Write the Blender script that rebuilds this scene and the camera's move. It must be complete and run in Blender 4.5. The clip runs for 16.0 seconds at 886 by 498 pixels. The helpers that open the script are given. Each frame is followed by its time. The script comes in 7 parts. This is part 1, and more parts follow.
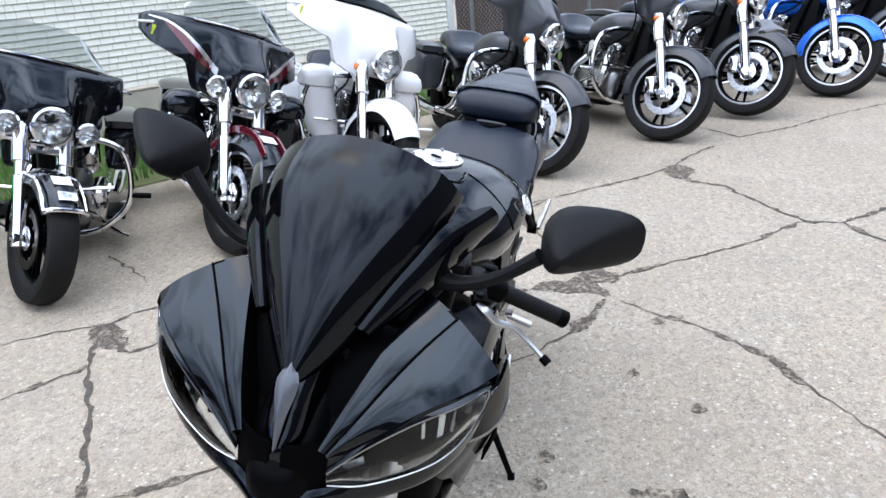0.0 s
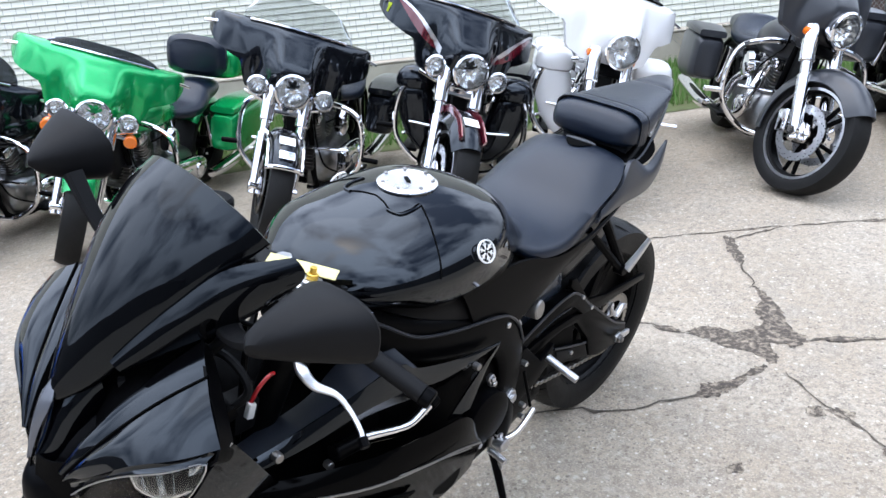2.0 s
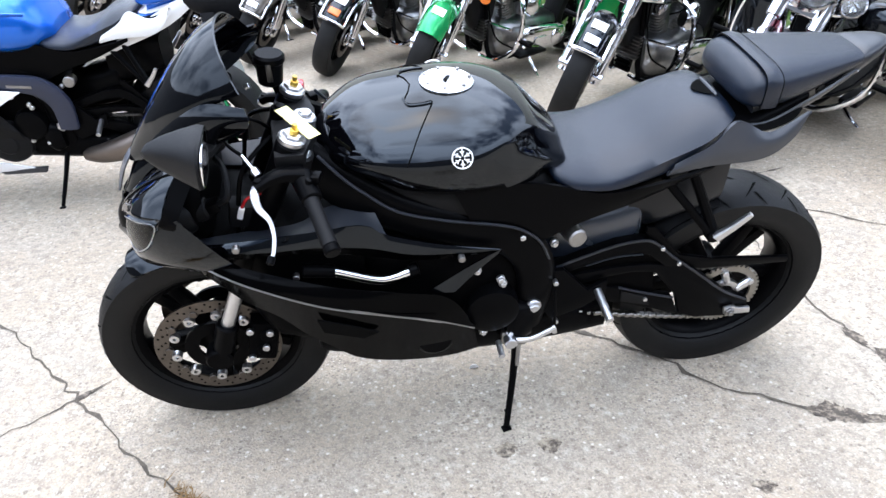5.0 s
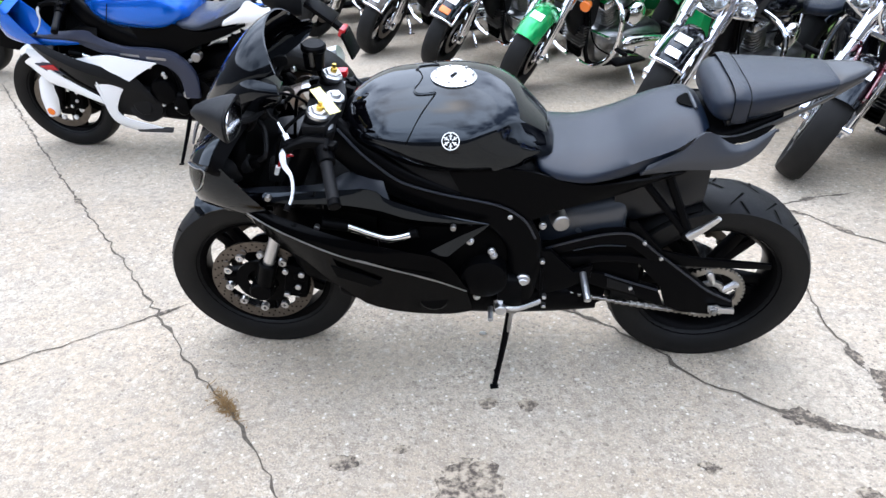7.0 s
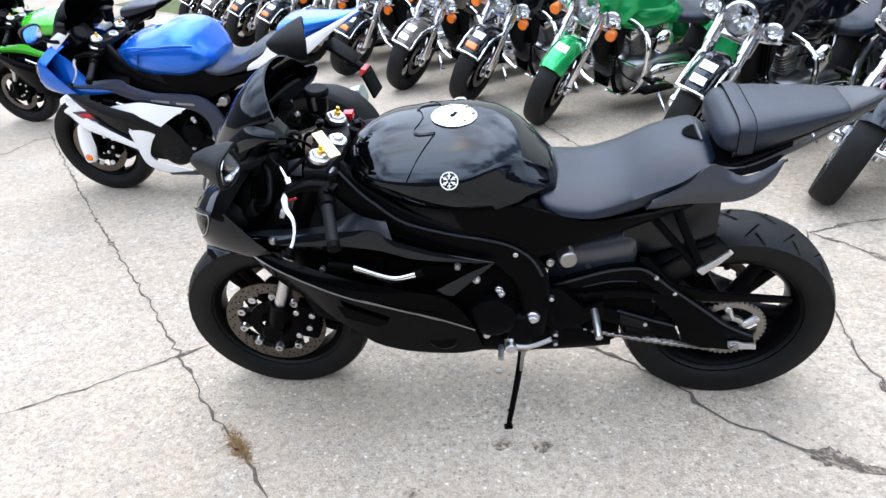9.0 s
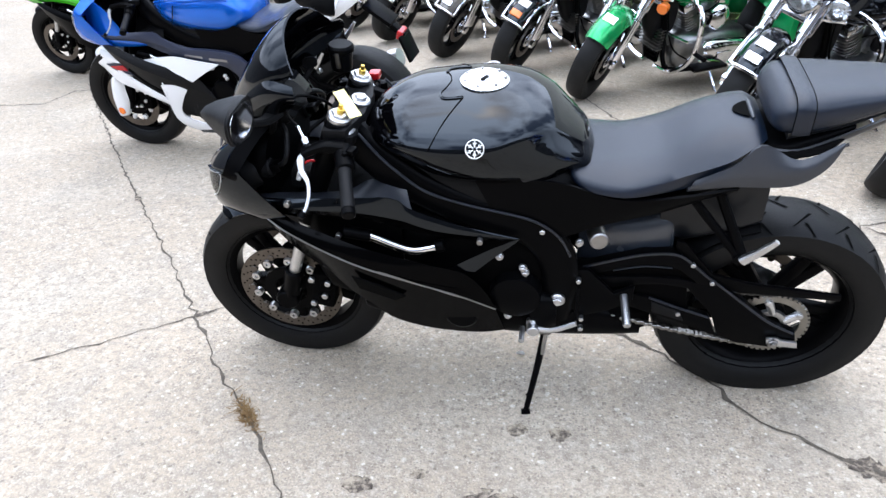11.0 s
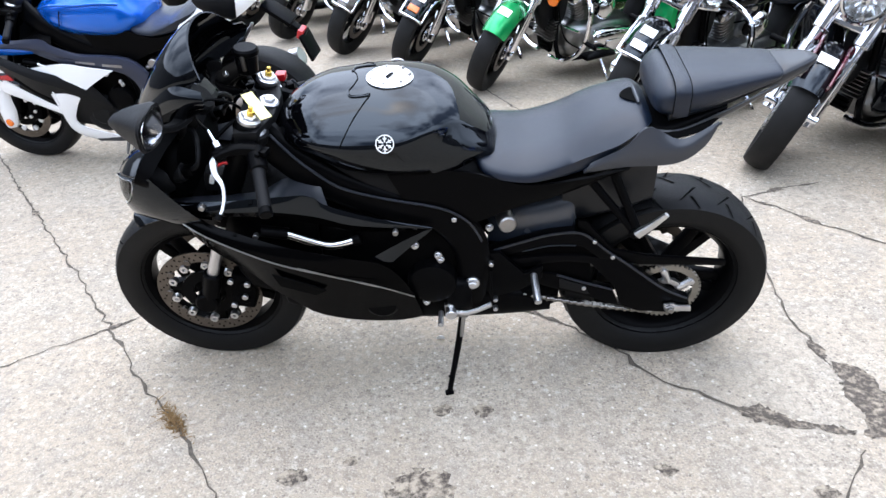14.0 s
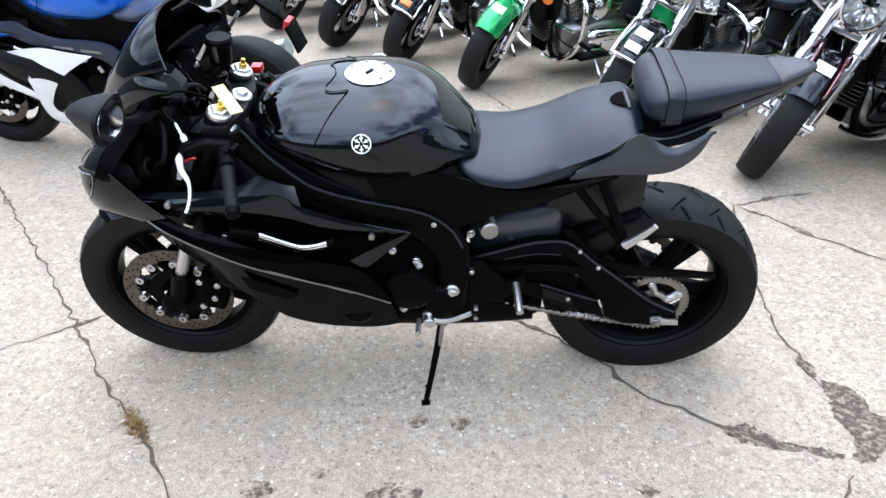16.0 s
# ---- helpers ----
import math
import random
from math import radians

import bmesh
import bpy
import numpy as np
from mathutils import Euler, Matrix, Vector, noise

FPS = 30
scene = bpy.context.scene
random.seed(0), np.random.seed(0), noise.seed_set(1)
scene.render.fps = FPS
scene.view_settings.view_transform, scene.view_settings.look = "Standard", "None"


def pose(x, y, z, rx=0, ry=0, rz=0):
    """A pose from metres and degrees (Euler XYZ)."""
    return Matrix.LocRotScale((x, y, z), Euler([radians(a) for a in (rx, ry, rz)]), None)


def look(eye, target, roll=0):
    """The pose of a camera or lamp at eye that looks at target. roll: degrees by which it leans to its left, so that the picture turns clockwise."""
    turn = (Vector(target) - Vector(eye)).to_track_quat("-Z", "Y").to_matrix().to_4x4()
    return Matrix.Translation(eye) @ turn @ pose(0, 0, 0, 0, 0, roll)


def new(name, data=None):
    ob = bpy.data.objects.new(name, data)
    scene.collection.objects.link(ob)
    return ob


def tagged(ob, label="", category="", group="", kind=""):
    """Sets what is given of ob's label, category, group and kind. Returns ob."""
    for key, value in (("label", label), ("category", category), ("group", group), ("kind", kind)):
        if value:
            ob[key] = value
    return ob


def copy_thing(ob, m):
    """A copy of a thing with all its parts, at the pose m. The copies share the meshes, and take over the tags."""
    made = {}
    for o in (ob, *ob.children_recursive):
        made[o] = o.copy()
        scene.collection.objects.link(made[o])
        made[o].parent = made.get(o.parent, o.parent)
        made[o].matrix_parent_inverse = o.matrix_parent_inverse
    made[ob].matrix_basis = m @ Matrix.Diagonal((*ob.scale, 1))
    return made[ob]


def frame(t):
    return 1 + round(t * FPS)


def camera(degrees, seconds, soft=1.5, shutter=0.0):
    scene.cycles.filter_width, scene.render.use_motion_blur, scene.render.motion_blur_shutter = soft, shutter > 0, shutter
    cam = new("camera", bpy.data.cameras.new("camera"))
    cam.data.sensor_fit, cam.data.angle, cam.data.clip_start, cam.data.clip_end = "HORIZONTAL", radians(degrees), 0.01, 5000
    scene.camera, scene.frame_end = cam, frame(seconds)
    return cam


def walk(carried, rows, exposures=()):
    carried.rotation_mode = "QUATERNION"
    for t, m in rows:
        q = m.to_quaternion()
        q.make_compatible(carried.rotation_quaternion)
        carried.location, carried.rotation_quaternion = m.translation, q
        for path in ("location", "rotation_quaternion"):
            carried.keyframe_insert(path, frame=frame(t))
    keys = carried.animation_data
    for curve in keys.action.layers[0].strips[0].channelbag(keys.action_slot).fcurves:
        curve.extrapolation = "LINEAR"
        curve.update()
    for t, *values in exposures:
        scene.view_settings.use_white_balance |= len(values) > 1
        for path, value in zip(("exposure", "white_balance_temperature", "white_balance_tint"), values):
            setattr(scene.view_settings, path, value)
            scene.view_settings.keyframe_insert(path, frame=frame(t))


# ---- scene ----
cam = camera(63.7, 16.0)
PATH = [
    (0, (-1.512, -0.613, 1.349), (0.248, -0.036, 0.595), -5.2),
    (0.5, (-1.43, -0.808, 1.372), (0.249, -0.043, 0.599), -5.6),
    (1, (-1.35, -0.947, 1.391), (0.183, 0.097, 0.644), -6.1),
    (1.5, (-1.157, -1.044, 1.356), (0.237, 0.174, 0.598), -7.1),
    (2, (-0.965, -1.157, 1.344), (0.313, 0.187, 0.594), -5.7),
    (2.5, (-0.849, -1.286, 1.339), (0.295, 0.137, 0.522), -4.5),
    (3, (-0.743, -1.356, 1.35), (0.097, 0.265, 0.533), -4.1),
    (3.5, (-0.557, -1.361, 1.327), (0.005, 0.351, 0.459), -3.8),
    (4, (-0.439, -1.501, 1.323), (-0.078, 0.251, 0.43), -4.8),
    (4.5, (-0.382, -1.662, 1.394), (-0.152, 0.094, 0.465), -3.3),
    (5, (-0.291, -1.664, 1.394), (-0.078, 0.064, 0.41), -2.2),
    (5.2, (-0.24, -1.682, 1.39), (-0.068, 0.038, 0.383), -1.5),
    (7.3, (0.047, -1.984, 1.473), (-0.132, -0.24, 0.511), -1.3),
    (7.5, (0.07, -1.974, 1.476), (-0.138, -0.22, 0.538), -1.5),
    (8, (0.123, -1.941, 1.464), (-0.066, -0.159, 0.576), -2.8),
    (8.5, (0.125, -1.936, 1.466), (-0.065, -0.161, 0.564), -3.3),
    (9, (0.124, -1.939, 1.473), (-0.133, -0.171, 0.575), -4.1),
    (11.5, (0.157, -1.828, 1.416), (-0.201, -0.115, 0.449), -2.4),
    (12, (0.166, -1.853, 1.43), (-0.141, -0.12, 0.479), -2.6),
    (12.5, (0.13, -1.943, 1.458), (-0.084, -0.188, 0.525), -3.2),
    (13, (0.102, -1.989, 1.45), (-0.027, -0.221, 0.524), -2.7),
    (13.5, (0.089, -1.991, 1.423), (0.046, -0.255, 0.431), -0.6),
    (14, (0.146, -1.912, 1.449), (0.034, -0.174, 0.466), -2.5),
    (14.5, (0.165, -1.816, 1.422), (-0.023, -0.069, 0.467), -3.2),
    (15, (0.168, -1.811, 1.417), (-0.101, -0.061, 0.485), -3.8),
    (15.5, (0.145, -1.869, 1.446), (-0.011, -0.142, 0.45), -3.7),
    (16, (0.172, -1.824, 1.43), (0.086, -0.091, 0.436), -0.5),
]
walk(cam, [(t, look(eye, target, roll)) for t, eye, target, roll in PATH],
     exposures=[(0, 0.17), (1.5, 0.25), (2.5, 0.48), (3.0, 0.52), (4.0, 0.90), (4.5, 0.93), (5.0, 0.78), (7.5, 0.58), (16.0, 0.57)])

# ---- light ----
world = bpy.data.worlds.new("sky")
scene.world = world
world.use_nodes = True
wn, wl = world.node_tree.nodes, world.node_tree.links
wn.clear()
w_out = wn.new("ShaderNodeOutputWorld")
w_bg = wn.new("ShaderNodeBackground")
w_sky = wn.new("ShaderNodeTexSky")
w_sky.sky_type, w_sky.sun_disc = "NISHITA", False
w_sky.sun_elevation, w_sky.sun_rotation = radians(78), radians(330)
w_sky.dust_density = 2.0
w_noise = wn.new("ShaderNodeTexNoise")
w_noise.inputs["Scale"].default_value, w_noise.inputs["Detail"].default_value = 2.2, 6.0
w_ramp = wn.new("ShaderNodeValToRGB")
w_ramp.color_ramp.elements[0].position, w_ramp.color_ramp.elements[1].position = 0.40, 0.56
w_ramp.color_ramp.elements[0].color, w_ramp.color_ramp.elements[1].color = (0.04, 0.04, 0.04, 1), (1, 1, 1, 1)
w_mix = wn.new("ShaderNodeMix")
w_mix.data_type = "RGBA"
w_mix.inputs[7].default_value = (13.2, 15.0, 18.6, 1)
wl.new(w_noise.outputs["Fac"], w_ramp.inputs["Fac"])
wl.new(w_ramp.outputs["Color"], w_mix.inputs[0])
wl.new(w_sky.outputs["Color"], w_mix.inputs[6])
# an overcast sky is brighter overhead than at the horizon
w_tc = wn.new("ShaderNodeTexCoord")
w_sep = wn.new("ShaderNodeSeparateXYZ")
w_grad = wn.new("ShaderNodeMapRange")
w_grad.inputs["To Min"].default_value, w_grad.inputs["To Max"].default_value = 0.42, 1.72
w_mul = wn.new("ShaderNodeMix")
w_mul.data_type, w_mul.blend_type = "RGBA", "MULTIPLY"
w_mul.inputs[0].default_value = 1.0
wl.new(w_tc.outputs["Generated"], w_sep.inputs["Vector"])
wl.new(w_sep.outputs["Z"], w_grad.inputs["Value"])
wl.new(w_mix.outputs[2], w_mul.inputs[6])
wl.new(w_grad.outputs["Result"], w_mul.inputs[7])
wl.new(w_mul.outputs[2], w_bg.inputs["Color"])
w_bg.inputs["Strength"].default_value = 0.15
wl.new(w_bg.outputs["Background"], w_out.inputs["Surface"])
sun = new("sun", bpy.data.lights.new("sun", "SUN"))
sun.data.energy, sun.data.angle, sun.data.color = 0.55, radians(70), (1.0, 0.985, 0.96)
sun.matrix_world = look((-0.5, 0.9, 6.0), (0, 0, 0))


# ---- materials ----
def material(name, color, rough=0.5, metal=0.0, coat=0.0, vary=0.15, scale=8.0, bump=0.0, bump_scale=200.0, rvary=0.1, color2=None, spec=0.5):
    m = bpy.data.materials.new(name)
    m.use_nodes = True
    n, l = m.node_tree.nodes, m.node_tree.links
    b = n["Principled BSDF"]
    b.inputs["Roughness"].default_value, b.inputs["Metallic"].default_value = rough, metal
    b.inputs["Coat Weight"].default_value, b.inputs["Coat Roughness"].default_value = coat, 0.03
    b.inputs["Specular IOR Level"].default_value = spec
    tc = n.new("ShaderNodeTexCoord")
    tex = n.new("ShaderNodeTexNoise")
    tex.inputs["Scale"].default_value, tex.inputs["Detail"].default_value = scale, 6.0
    l.new(tc.outputs["Object"], tex.inputs["Vector"])
    mix = n.new("ShaderNodeMix")
    mix.data_type = "RGBA"
    c2 = color2 or tuple(c * (1 - vary) for c in color)
    mix.inputs[6].default_value = (*[min(1, c * (1 + vary * 0.5)) for c in color], 1)
    mix.inputs[7].default_value = (*c2, 1)
    l.new(tex.outputs["Fac"], mix.inputs[0])
    l.new(mix.outputs[2], b.inputs["Base Color"])
    fine = n.new("ShaderNodeTexNoise")
    fine.inputs["Scale"].default_value, fine.inputs["Detail"].default_value = bump_scale, 4.0
    l.new(tc.outputs["Object"], fine.inputs["Vector"])
    if rvary:
        mr = n.new("ShaderNodeMapRange")
        mr.inputs["To Min"].default_value, mr.inputs["To Max"].default_value = max(0, rough - rvary * 0.5), min(1, rough + rvary * 0.5)
        l.new(tex.outputs["Fac"], mr.inputs["Value"])
        l.new(mr.outputs["Result"], b.inputs["Roughness"])
    if bump:
        bp = n.new("ShaderNodeBump")
        bp.inputs["Strength"].default_value, bp.inputs["Distance"].default_value = bump, 0.002
        l.new(fine.outputs["Fac"], bp.inputs["Height"])
        l.new(bp.outputs["Normal"], b.inputs["Normal"])
    return m


def glass(name, color, rough=0.02, ior=1.5):
    m = bpy.data.materials.new(name)
    m.use_nodes = True
    n, l = m.node_tree.nodes, m.node_tree.links
    n.clear()
    out, tr, gl, mx, fr = (n.new("ShaderNode" + k) for k in ("OutputMaterial", "BsdfTransparent", "BsdfGlossy", "MixShader", "Fresnel"))
    tr.inputs["Color"].default_value = (*color, 1)
    gl.inputs["Roughness"].default_value = rough
    fr.inputs["IOR"].default_value = ior
    l.new(fr.outputs["Fac"], mx.inputs["Fac"])
    l.new(tr.outputs["BSDF"], mx.inputs[1])
    l.new(gl.outputs["BSDF"], mx.inputs[2])
    l.new(mx.outputs["Shader"], out.inputs["Surface"])
    return m


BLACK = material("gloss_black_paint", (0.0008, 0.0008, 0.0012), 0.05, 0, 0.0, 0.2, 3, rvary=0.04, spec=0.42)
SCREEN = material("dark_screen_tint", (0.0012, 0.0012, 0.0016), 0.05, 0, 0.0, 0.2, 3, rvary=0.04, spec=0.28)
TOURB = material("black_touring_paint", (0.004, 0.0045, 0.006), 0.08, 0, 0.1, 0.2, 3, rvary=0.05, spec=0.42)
# the blue of the sky's reflection is put into the specular tint
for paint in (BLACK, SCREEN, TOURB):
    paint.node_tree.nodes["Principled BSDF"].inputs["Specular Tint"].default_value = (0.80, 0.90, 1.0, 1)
POLISH = material("polished_cap_metal", (0.86, 0.86, 0.87), 0.28, 0.85, 0, 0.1, 30, 0.05, 500)
# shaded copy of the black paint: reflections cut so lower panels stay dark
BLACK2 = material("black_paint_shaded", (0.0009, 0.0009, 0.0010), 0.12, 0, 0.0, 0.2, 3, rvary=0.1, spec=0.04)
TAILP = material("dark_tail_paint", (0.026, 0.029, 0.036), 0.34, 0, 0.0, 0.15, 8, spec=0.5)
SATIN = material("satin_black_plastic", (0.0018, 0.0018, 0.0021), 0.3, 0, 0, 0.25, 10, 0.05, 900, spec=0.035)
MATTE = material("matte_black_plastic", (0.006, 0.006, 0.0065), 0.5, 0, 0, 0.25, 12, 0.12, 700, spec=0.12)
DEEP = material("dark_engine_metal", (0.0014, 0.0014, 0.0016), 0.45, 0.0, 0, 0.4, 20, 0.2, 300, spec=0.02)
VINYL = material("black_seat_vinyl", (0.0040, 0.0080, 0.0170), 0.31, 0, 0, 0.15, 5, 0.25, 1100, spec=0.40)
TYRE2 = material("dusty_tyre_rubber", (0.0062, 0.0060, 0.0058), 0.7, 0, 0, 0.45, 14, 0.3, 300, rvary=0.15, spec=0.25)
RUBBER = material("tyre_rubber", (0.0040, 0.0041, 0.0044), 0.5, 0, 0, 0.45, 14, 0.3, 300, rvary=0.15, spec=0.19)
GROOVE = material("tread_groove", (0.002, 0.002, 0.002), 0.9, spec=0.05)
CHROME = material("chrome", (0.82, 0.82, 0.84), 0.08, 1.0, 0, 0.08, 6, rvary=0.08)
ALU = material("brushed_aluminium", (0.62, 0.62, 0.63), 0.32, 1.0, 0, 0.15, 30, 0.1, 500)
STEEL = material("dull_steel", (0.33, 0.32, 0.31), 0.42, 1.0, 0, 0.3, 25, 0.1, 400)
CASE2 = material("bright_case_metal", (0.30, 0.30, 0.30), 0.3, 1.0, 0, 0.4, 25, 0.2, 300)
CASE = material("dark_case_metal", (0.10, 0.10, 0.10), 0.35, 1.0, 0, 0.4, 25, 0.2, 300)
CAN = material("heat_stained_metal", (0.20, 0.165, 0.14), 0.38, 0.9, 0, 0.3, 12, 0.1, 400)
DISC = material("brake_disc_steel", (0.135, 0.118, 0.104), 0.35, 1.0, 0, 0.35, 40, 0.1, 500)
GOLD = material("gold_anodised", (0.75, 0.50, 0.10), 0.3, 1.0)
WHITEP = material("white_plate", (0.78, 0.77, 0.74), 0.4, 0, 0, 0.06, 10)
TAG = material("yellow_tag", (0.78, 0.69, 0.30), 0.6)
LIME = material("lime_tag", (0.62, 0.75, 0.05), 0.6)
RED = material("red_plastic", (0.45, 0.01, 0.015), 0.25, 0, 0.3)
ORANGE = material("orange_lens", (0.80, 0.17, 0.01), 0.2, 0, 0.5)
GREENP = material("green_metallic_paint", (0.002, 0.36, 0.095), 0.22, 0.5, 0.5, 0.15, 30)
WHITEC = material("white_gloss_paint", (0.80, 0.80, 0.80), 0.2, 0, 0.8, 0.04, 3)
BLUE = material("blue_paint", (0.002, 0.125, 0.62), 0.24, 0.55, 0.6, 0.1, 6, spec=0.4)
NAVY = material("dark_blue_plastic", (0.016, 0.021, 0.042), 0.4)
GREYP = material("charcoal_denim_paint", (0.020, 0.022, 0.027), 0.32, 0.0, 0.1, 0.12, 8)
WINE = material("wine_red_paint", (0.10, 0.006, 0.015), 0.15, 0.2, 0.8)
BROWNP = material("pewter_brown_paint", (0.10, 0.085, 0.07), 0.25, 0.3, 0.8)
KAWA = material("lime_green_paint", (0.05, 0.42, 0.02), 0.2, 0, 0.8)
LEDGE = material("satin_inner_panel", (0.013, 0.0155, 0.021), 0.34, 0, 0, 0.2, 10, 0.08, 800, spec=0.42)
GREYPL = material("grey_nose_plate", (0.10, 0.105, 0.12), 0.25, 0.3, 0.3, 0.1, 12)
SPROCKET = material("bright_sprocket_steel", (0.30, 0.285, 0.26), 0.34, 1.0, 0, 0.3, 30, 0.1, 400)
LENS = glass("clear_lens", (0.92, 0.94, 0.95), ior=1.3)
SMOKE = glass("smoked_screen", (0.22, 0.24, 0.26), ior=1.2)
CLEAR = glass("clear_screen", (0.78, 0.80, 0.80), ior=1.16)
REFLECT = material("lamp_reflector", (0.96, 0.97, 0.98), 0.14, 0.85, 0, 0.15, 60, 0.45, 45)


def concrete():
    """Weathered broom-worn concrete: pale paste, stone grains, pits, worn zones and stains."""
    m = material("weathered_concrete", (0.384, 0.308, 0.227), 0.88, 0, 0, 0.2, 0.7, 0.0, 180, color2=(0.275, 0.231, 0.174))
    n, l = m.node_tree.nodes, m.node_tree.links
    b = n["Principled BSDF"]
    base = b.inputs["Base Color"].links[0].from_socket
    tc = n.new("ShaderNodeTexCoord")

    def noise(scale, detail, lo, hi, amount):
        t = n.new("ShaderNodeTexNoise")
        t.inputs["Scale"].default_value, t.inputs["Detail"].default_value = scale, detail
        l.new(tc.outputs["Object"], t.inputs["Vector"])
        r = n.new("ShaderNodeMapRange")
        r.inputs["From Min"].default_value, r.inputs["From Max"].default_value, r.inputs["To Max"].default_value = lo, hi, amount
        l.new(t.outputs["Fac"], r.inputs["Value"])
        return r.outputs["Result"], t.outputs["Fac"]

    def over(fac, col):
        nonlocal base
        x = n.new("ShaderNodeMix")
        x.data_type = "RGBA"
        if isinstance(col, tuple):
            x.inputs[7].default_value = (*col, 1)
        else:
            l.new(col, x.inputs[7])
        l.new(fac, x.inputs[0])
        l.new(base, x.inputs[6])
        base = x.outputs[2]

    def times(p, q):
        k = n.new("ShaderNodeMath")
        k.operation = "MULTIPLY"
        l.new(p, k.inputs[0])
        l.new(q, k.inputs[1])
        return k.outputs[0]

    def cells(scale, lo, hi):
        v = n.new("ShaderNodeTexVoronoi")
        v.inputs["Scale"].default_value = scale
        l.new(tc.outputs["Object"], v.inputs["Vector"])
        r = n.new("ShaderNodeMapRange")
        r.inputs["From Min"].default_value, r.inputs["From Max"].default_value = hi, lo
        l.new(v.outputs["Distance"], r.inputs["Value"])
        k = n.new("ShaderNodeSeparateColor")
        l.new(v.outputs["Color"], k.inputs["Color"])
        return r.outputs["Result"], k.outputs[0]

    def pick(value, lo, hi, amount):
        r = n.new("ShaderNodeMapRange")
        r.inputs["From Min"].default_value, r.inputs["From Max"].default_value, r.inputs["To Max"].default_value = lo, hi, amount
        l.new(value, r.inputs["Value"])
        return r.outputs["Result"]
    worn, worn_raw = noise(2.3, 7, 0.40, 0.62, 1.0)
    over(noise(3.5, 8, 0.52, 0.70, 0.45)[0], (0.25, 0.215, 0.17))
    over(noise(1.3, 5, 0.50, 0.68, 0.5)[0], (0.44, 0.385, 0.31))
    over(noise(7.0, 6, 0.50, 0.66, 0.45)[0], (0.285, 0.252, 0.208))
    over(noise(60.0, 3, 0.48, 0.60, 0.55)[0], (0.225, 0.192, 0.150))
    over(noise(26.0, 5, 0.52, 0.64, 0.60)[0], (0.205, 0.175, 0.138))
    over(noise(36.0, 3, 0.56, 0.68, 0.45)[0], (0.50, 0.445, 0.365))
    grain, rnd = cells(120.0, 0.25, 0.55)
    over(times(times(grain, pick(rnd, 0.78, 0.84, 0.50)), pick(worn, 0.0, 1.0, 1.0)), (0.60, 0.53, 0.425))
    over(times(times(grain, pick(rnd, 0.26, 0.22, 0.85)), pick(worn, 0.0, 1.0, 1.0)), (0.155, 0.13, 0.105))
    pit, rnd2 = cells(34.0, 0.14, 0.30)
    over(times(pit, pick(rnd2, 0.86, 0.88, 0.7)), (0.13, 0.11, 0.09))
    fleck, rnd4 = cells(56.0, 0.18, 0.34)
    over(times(fleck, pick(rnd4, 0.84, 0.86, 0.75)), (0.12, 0.10, 0.082))
    over(times(fleck, pick(rnd4, 0.13, 0.11, 0.7)), (0.66, 0.60, 0.51))
    stone, rnd3 = cells(30.0, 0.18, 0.30)
    over(times(times(stone, pick(rnd3, 0.89, 0.91, 0.6)), worn), (0.62, 0.57, 0.49))
    fine, fine_raw = noise(150.0, 3, 0.50, 0.62, 0.34)
    over(fine, (0.19, 0.157, 0.118))
    over(noise(170.0, 3, 0.56, 0.66, 0.36)[0], (0.58, 0.52, 0.43))
    l.new(base, b.inputs["Base Color"])
    height = n.new("ShaderNodeMath")
    height.operation = "ADD"
    l.new(fine_raw, height.inputs[0])
    l.new(grain, height.inputs[1])
    bp = n.new("ShaderNodeBump")
    bp.inputs["Strength"].default_value, bp.inputs["Distance"].default_value = 0.45, 0.003
    l.new(height.outputs[0], bp.inputs["Height"])
    l.new(bp.outputs["Normal"], b.inputs["Normal"])
    return m


# ---- mesh tools ----
def part(name, bm, mat, parent, label="", angle=35):
    """Links a bmesh as one mesh object under parent."""
    bmesh.ops.recalc_face_normals(bm, faces=bm.faces)
    me = bpy.data.meshes.new(name)
    bm.to_mesh(me)
    bm.free()
    me.polygons.foreach_set("use_smooth", [True] * len(me.polygons))
    me.set_sharp_from_angle(angle=radians(angle))
    me.materials.append(mat)
    ob = new(name, me)
    ob.parent = parent
    if label:
        tagged(ob, label)
    return ob


def thing(name, m, label, category, group=""):
    ob = new(name)
    ob.empty_display_size = 0.1
    ob.matrix_basis = m
    return tagged(ob, label, category, group)


def spline(pts, k=4):
    """Catmull-Rom through the points, k steps a span."""
    p = [Vector(q) for q in pts]
    if len(p) < 3 or k < 2:
        return p
    out = []
    for i in range(len(p) - 1):
        a, b, c, d = p[max(i - 1, 0)], p[i], p[i + 1], p[min(i + 2, len(p) - 1)]
        for j in range(k):
            t = j / k
            out.append(0.5 * (2 * b + (c - a) * t + (2 * a - 5 * b + 4 * c - d) * t * t + (3 * b - a - 3 * c + d) * t ** 3))
    return out + [p[-1]]


def loft(bm, rings, cap=True, closed=True):
    vs = [[bm.verts.new(p) for p in r] for r in rings]
    n = len(vs[0])
    for a, b in zip(vs, vs[1:]):
        for i in range(n if closed else n - 1):
            j = (i + 1) % n
            bm.faces.new((a[i], a[j], b[j], b[i]))
    if cap and closed:
        bm.faces.new(vs[0][::-1])
        bm.faces.new(vs[-1])
    return bm


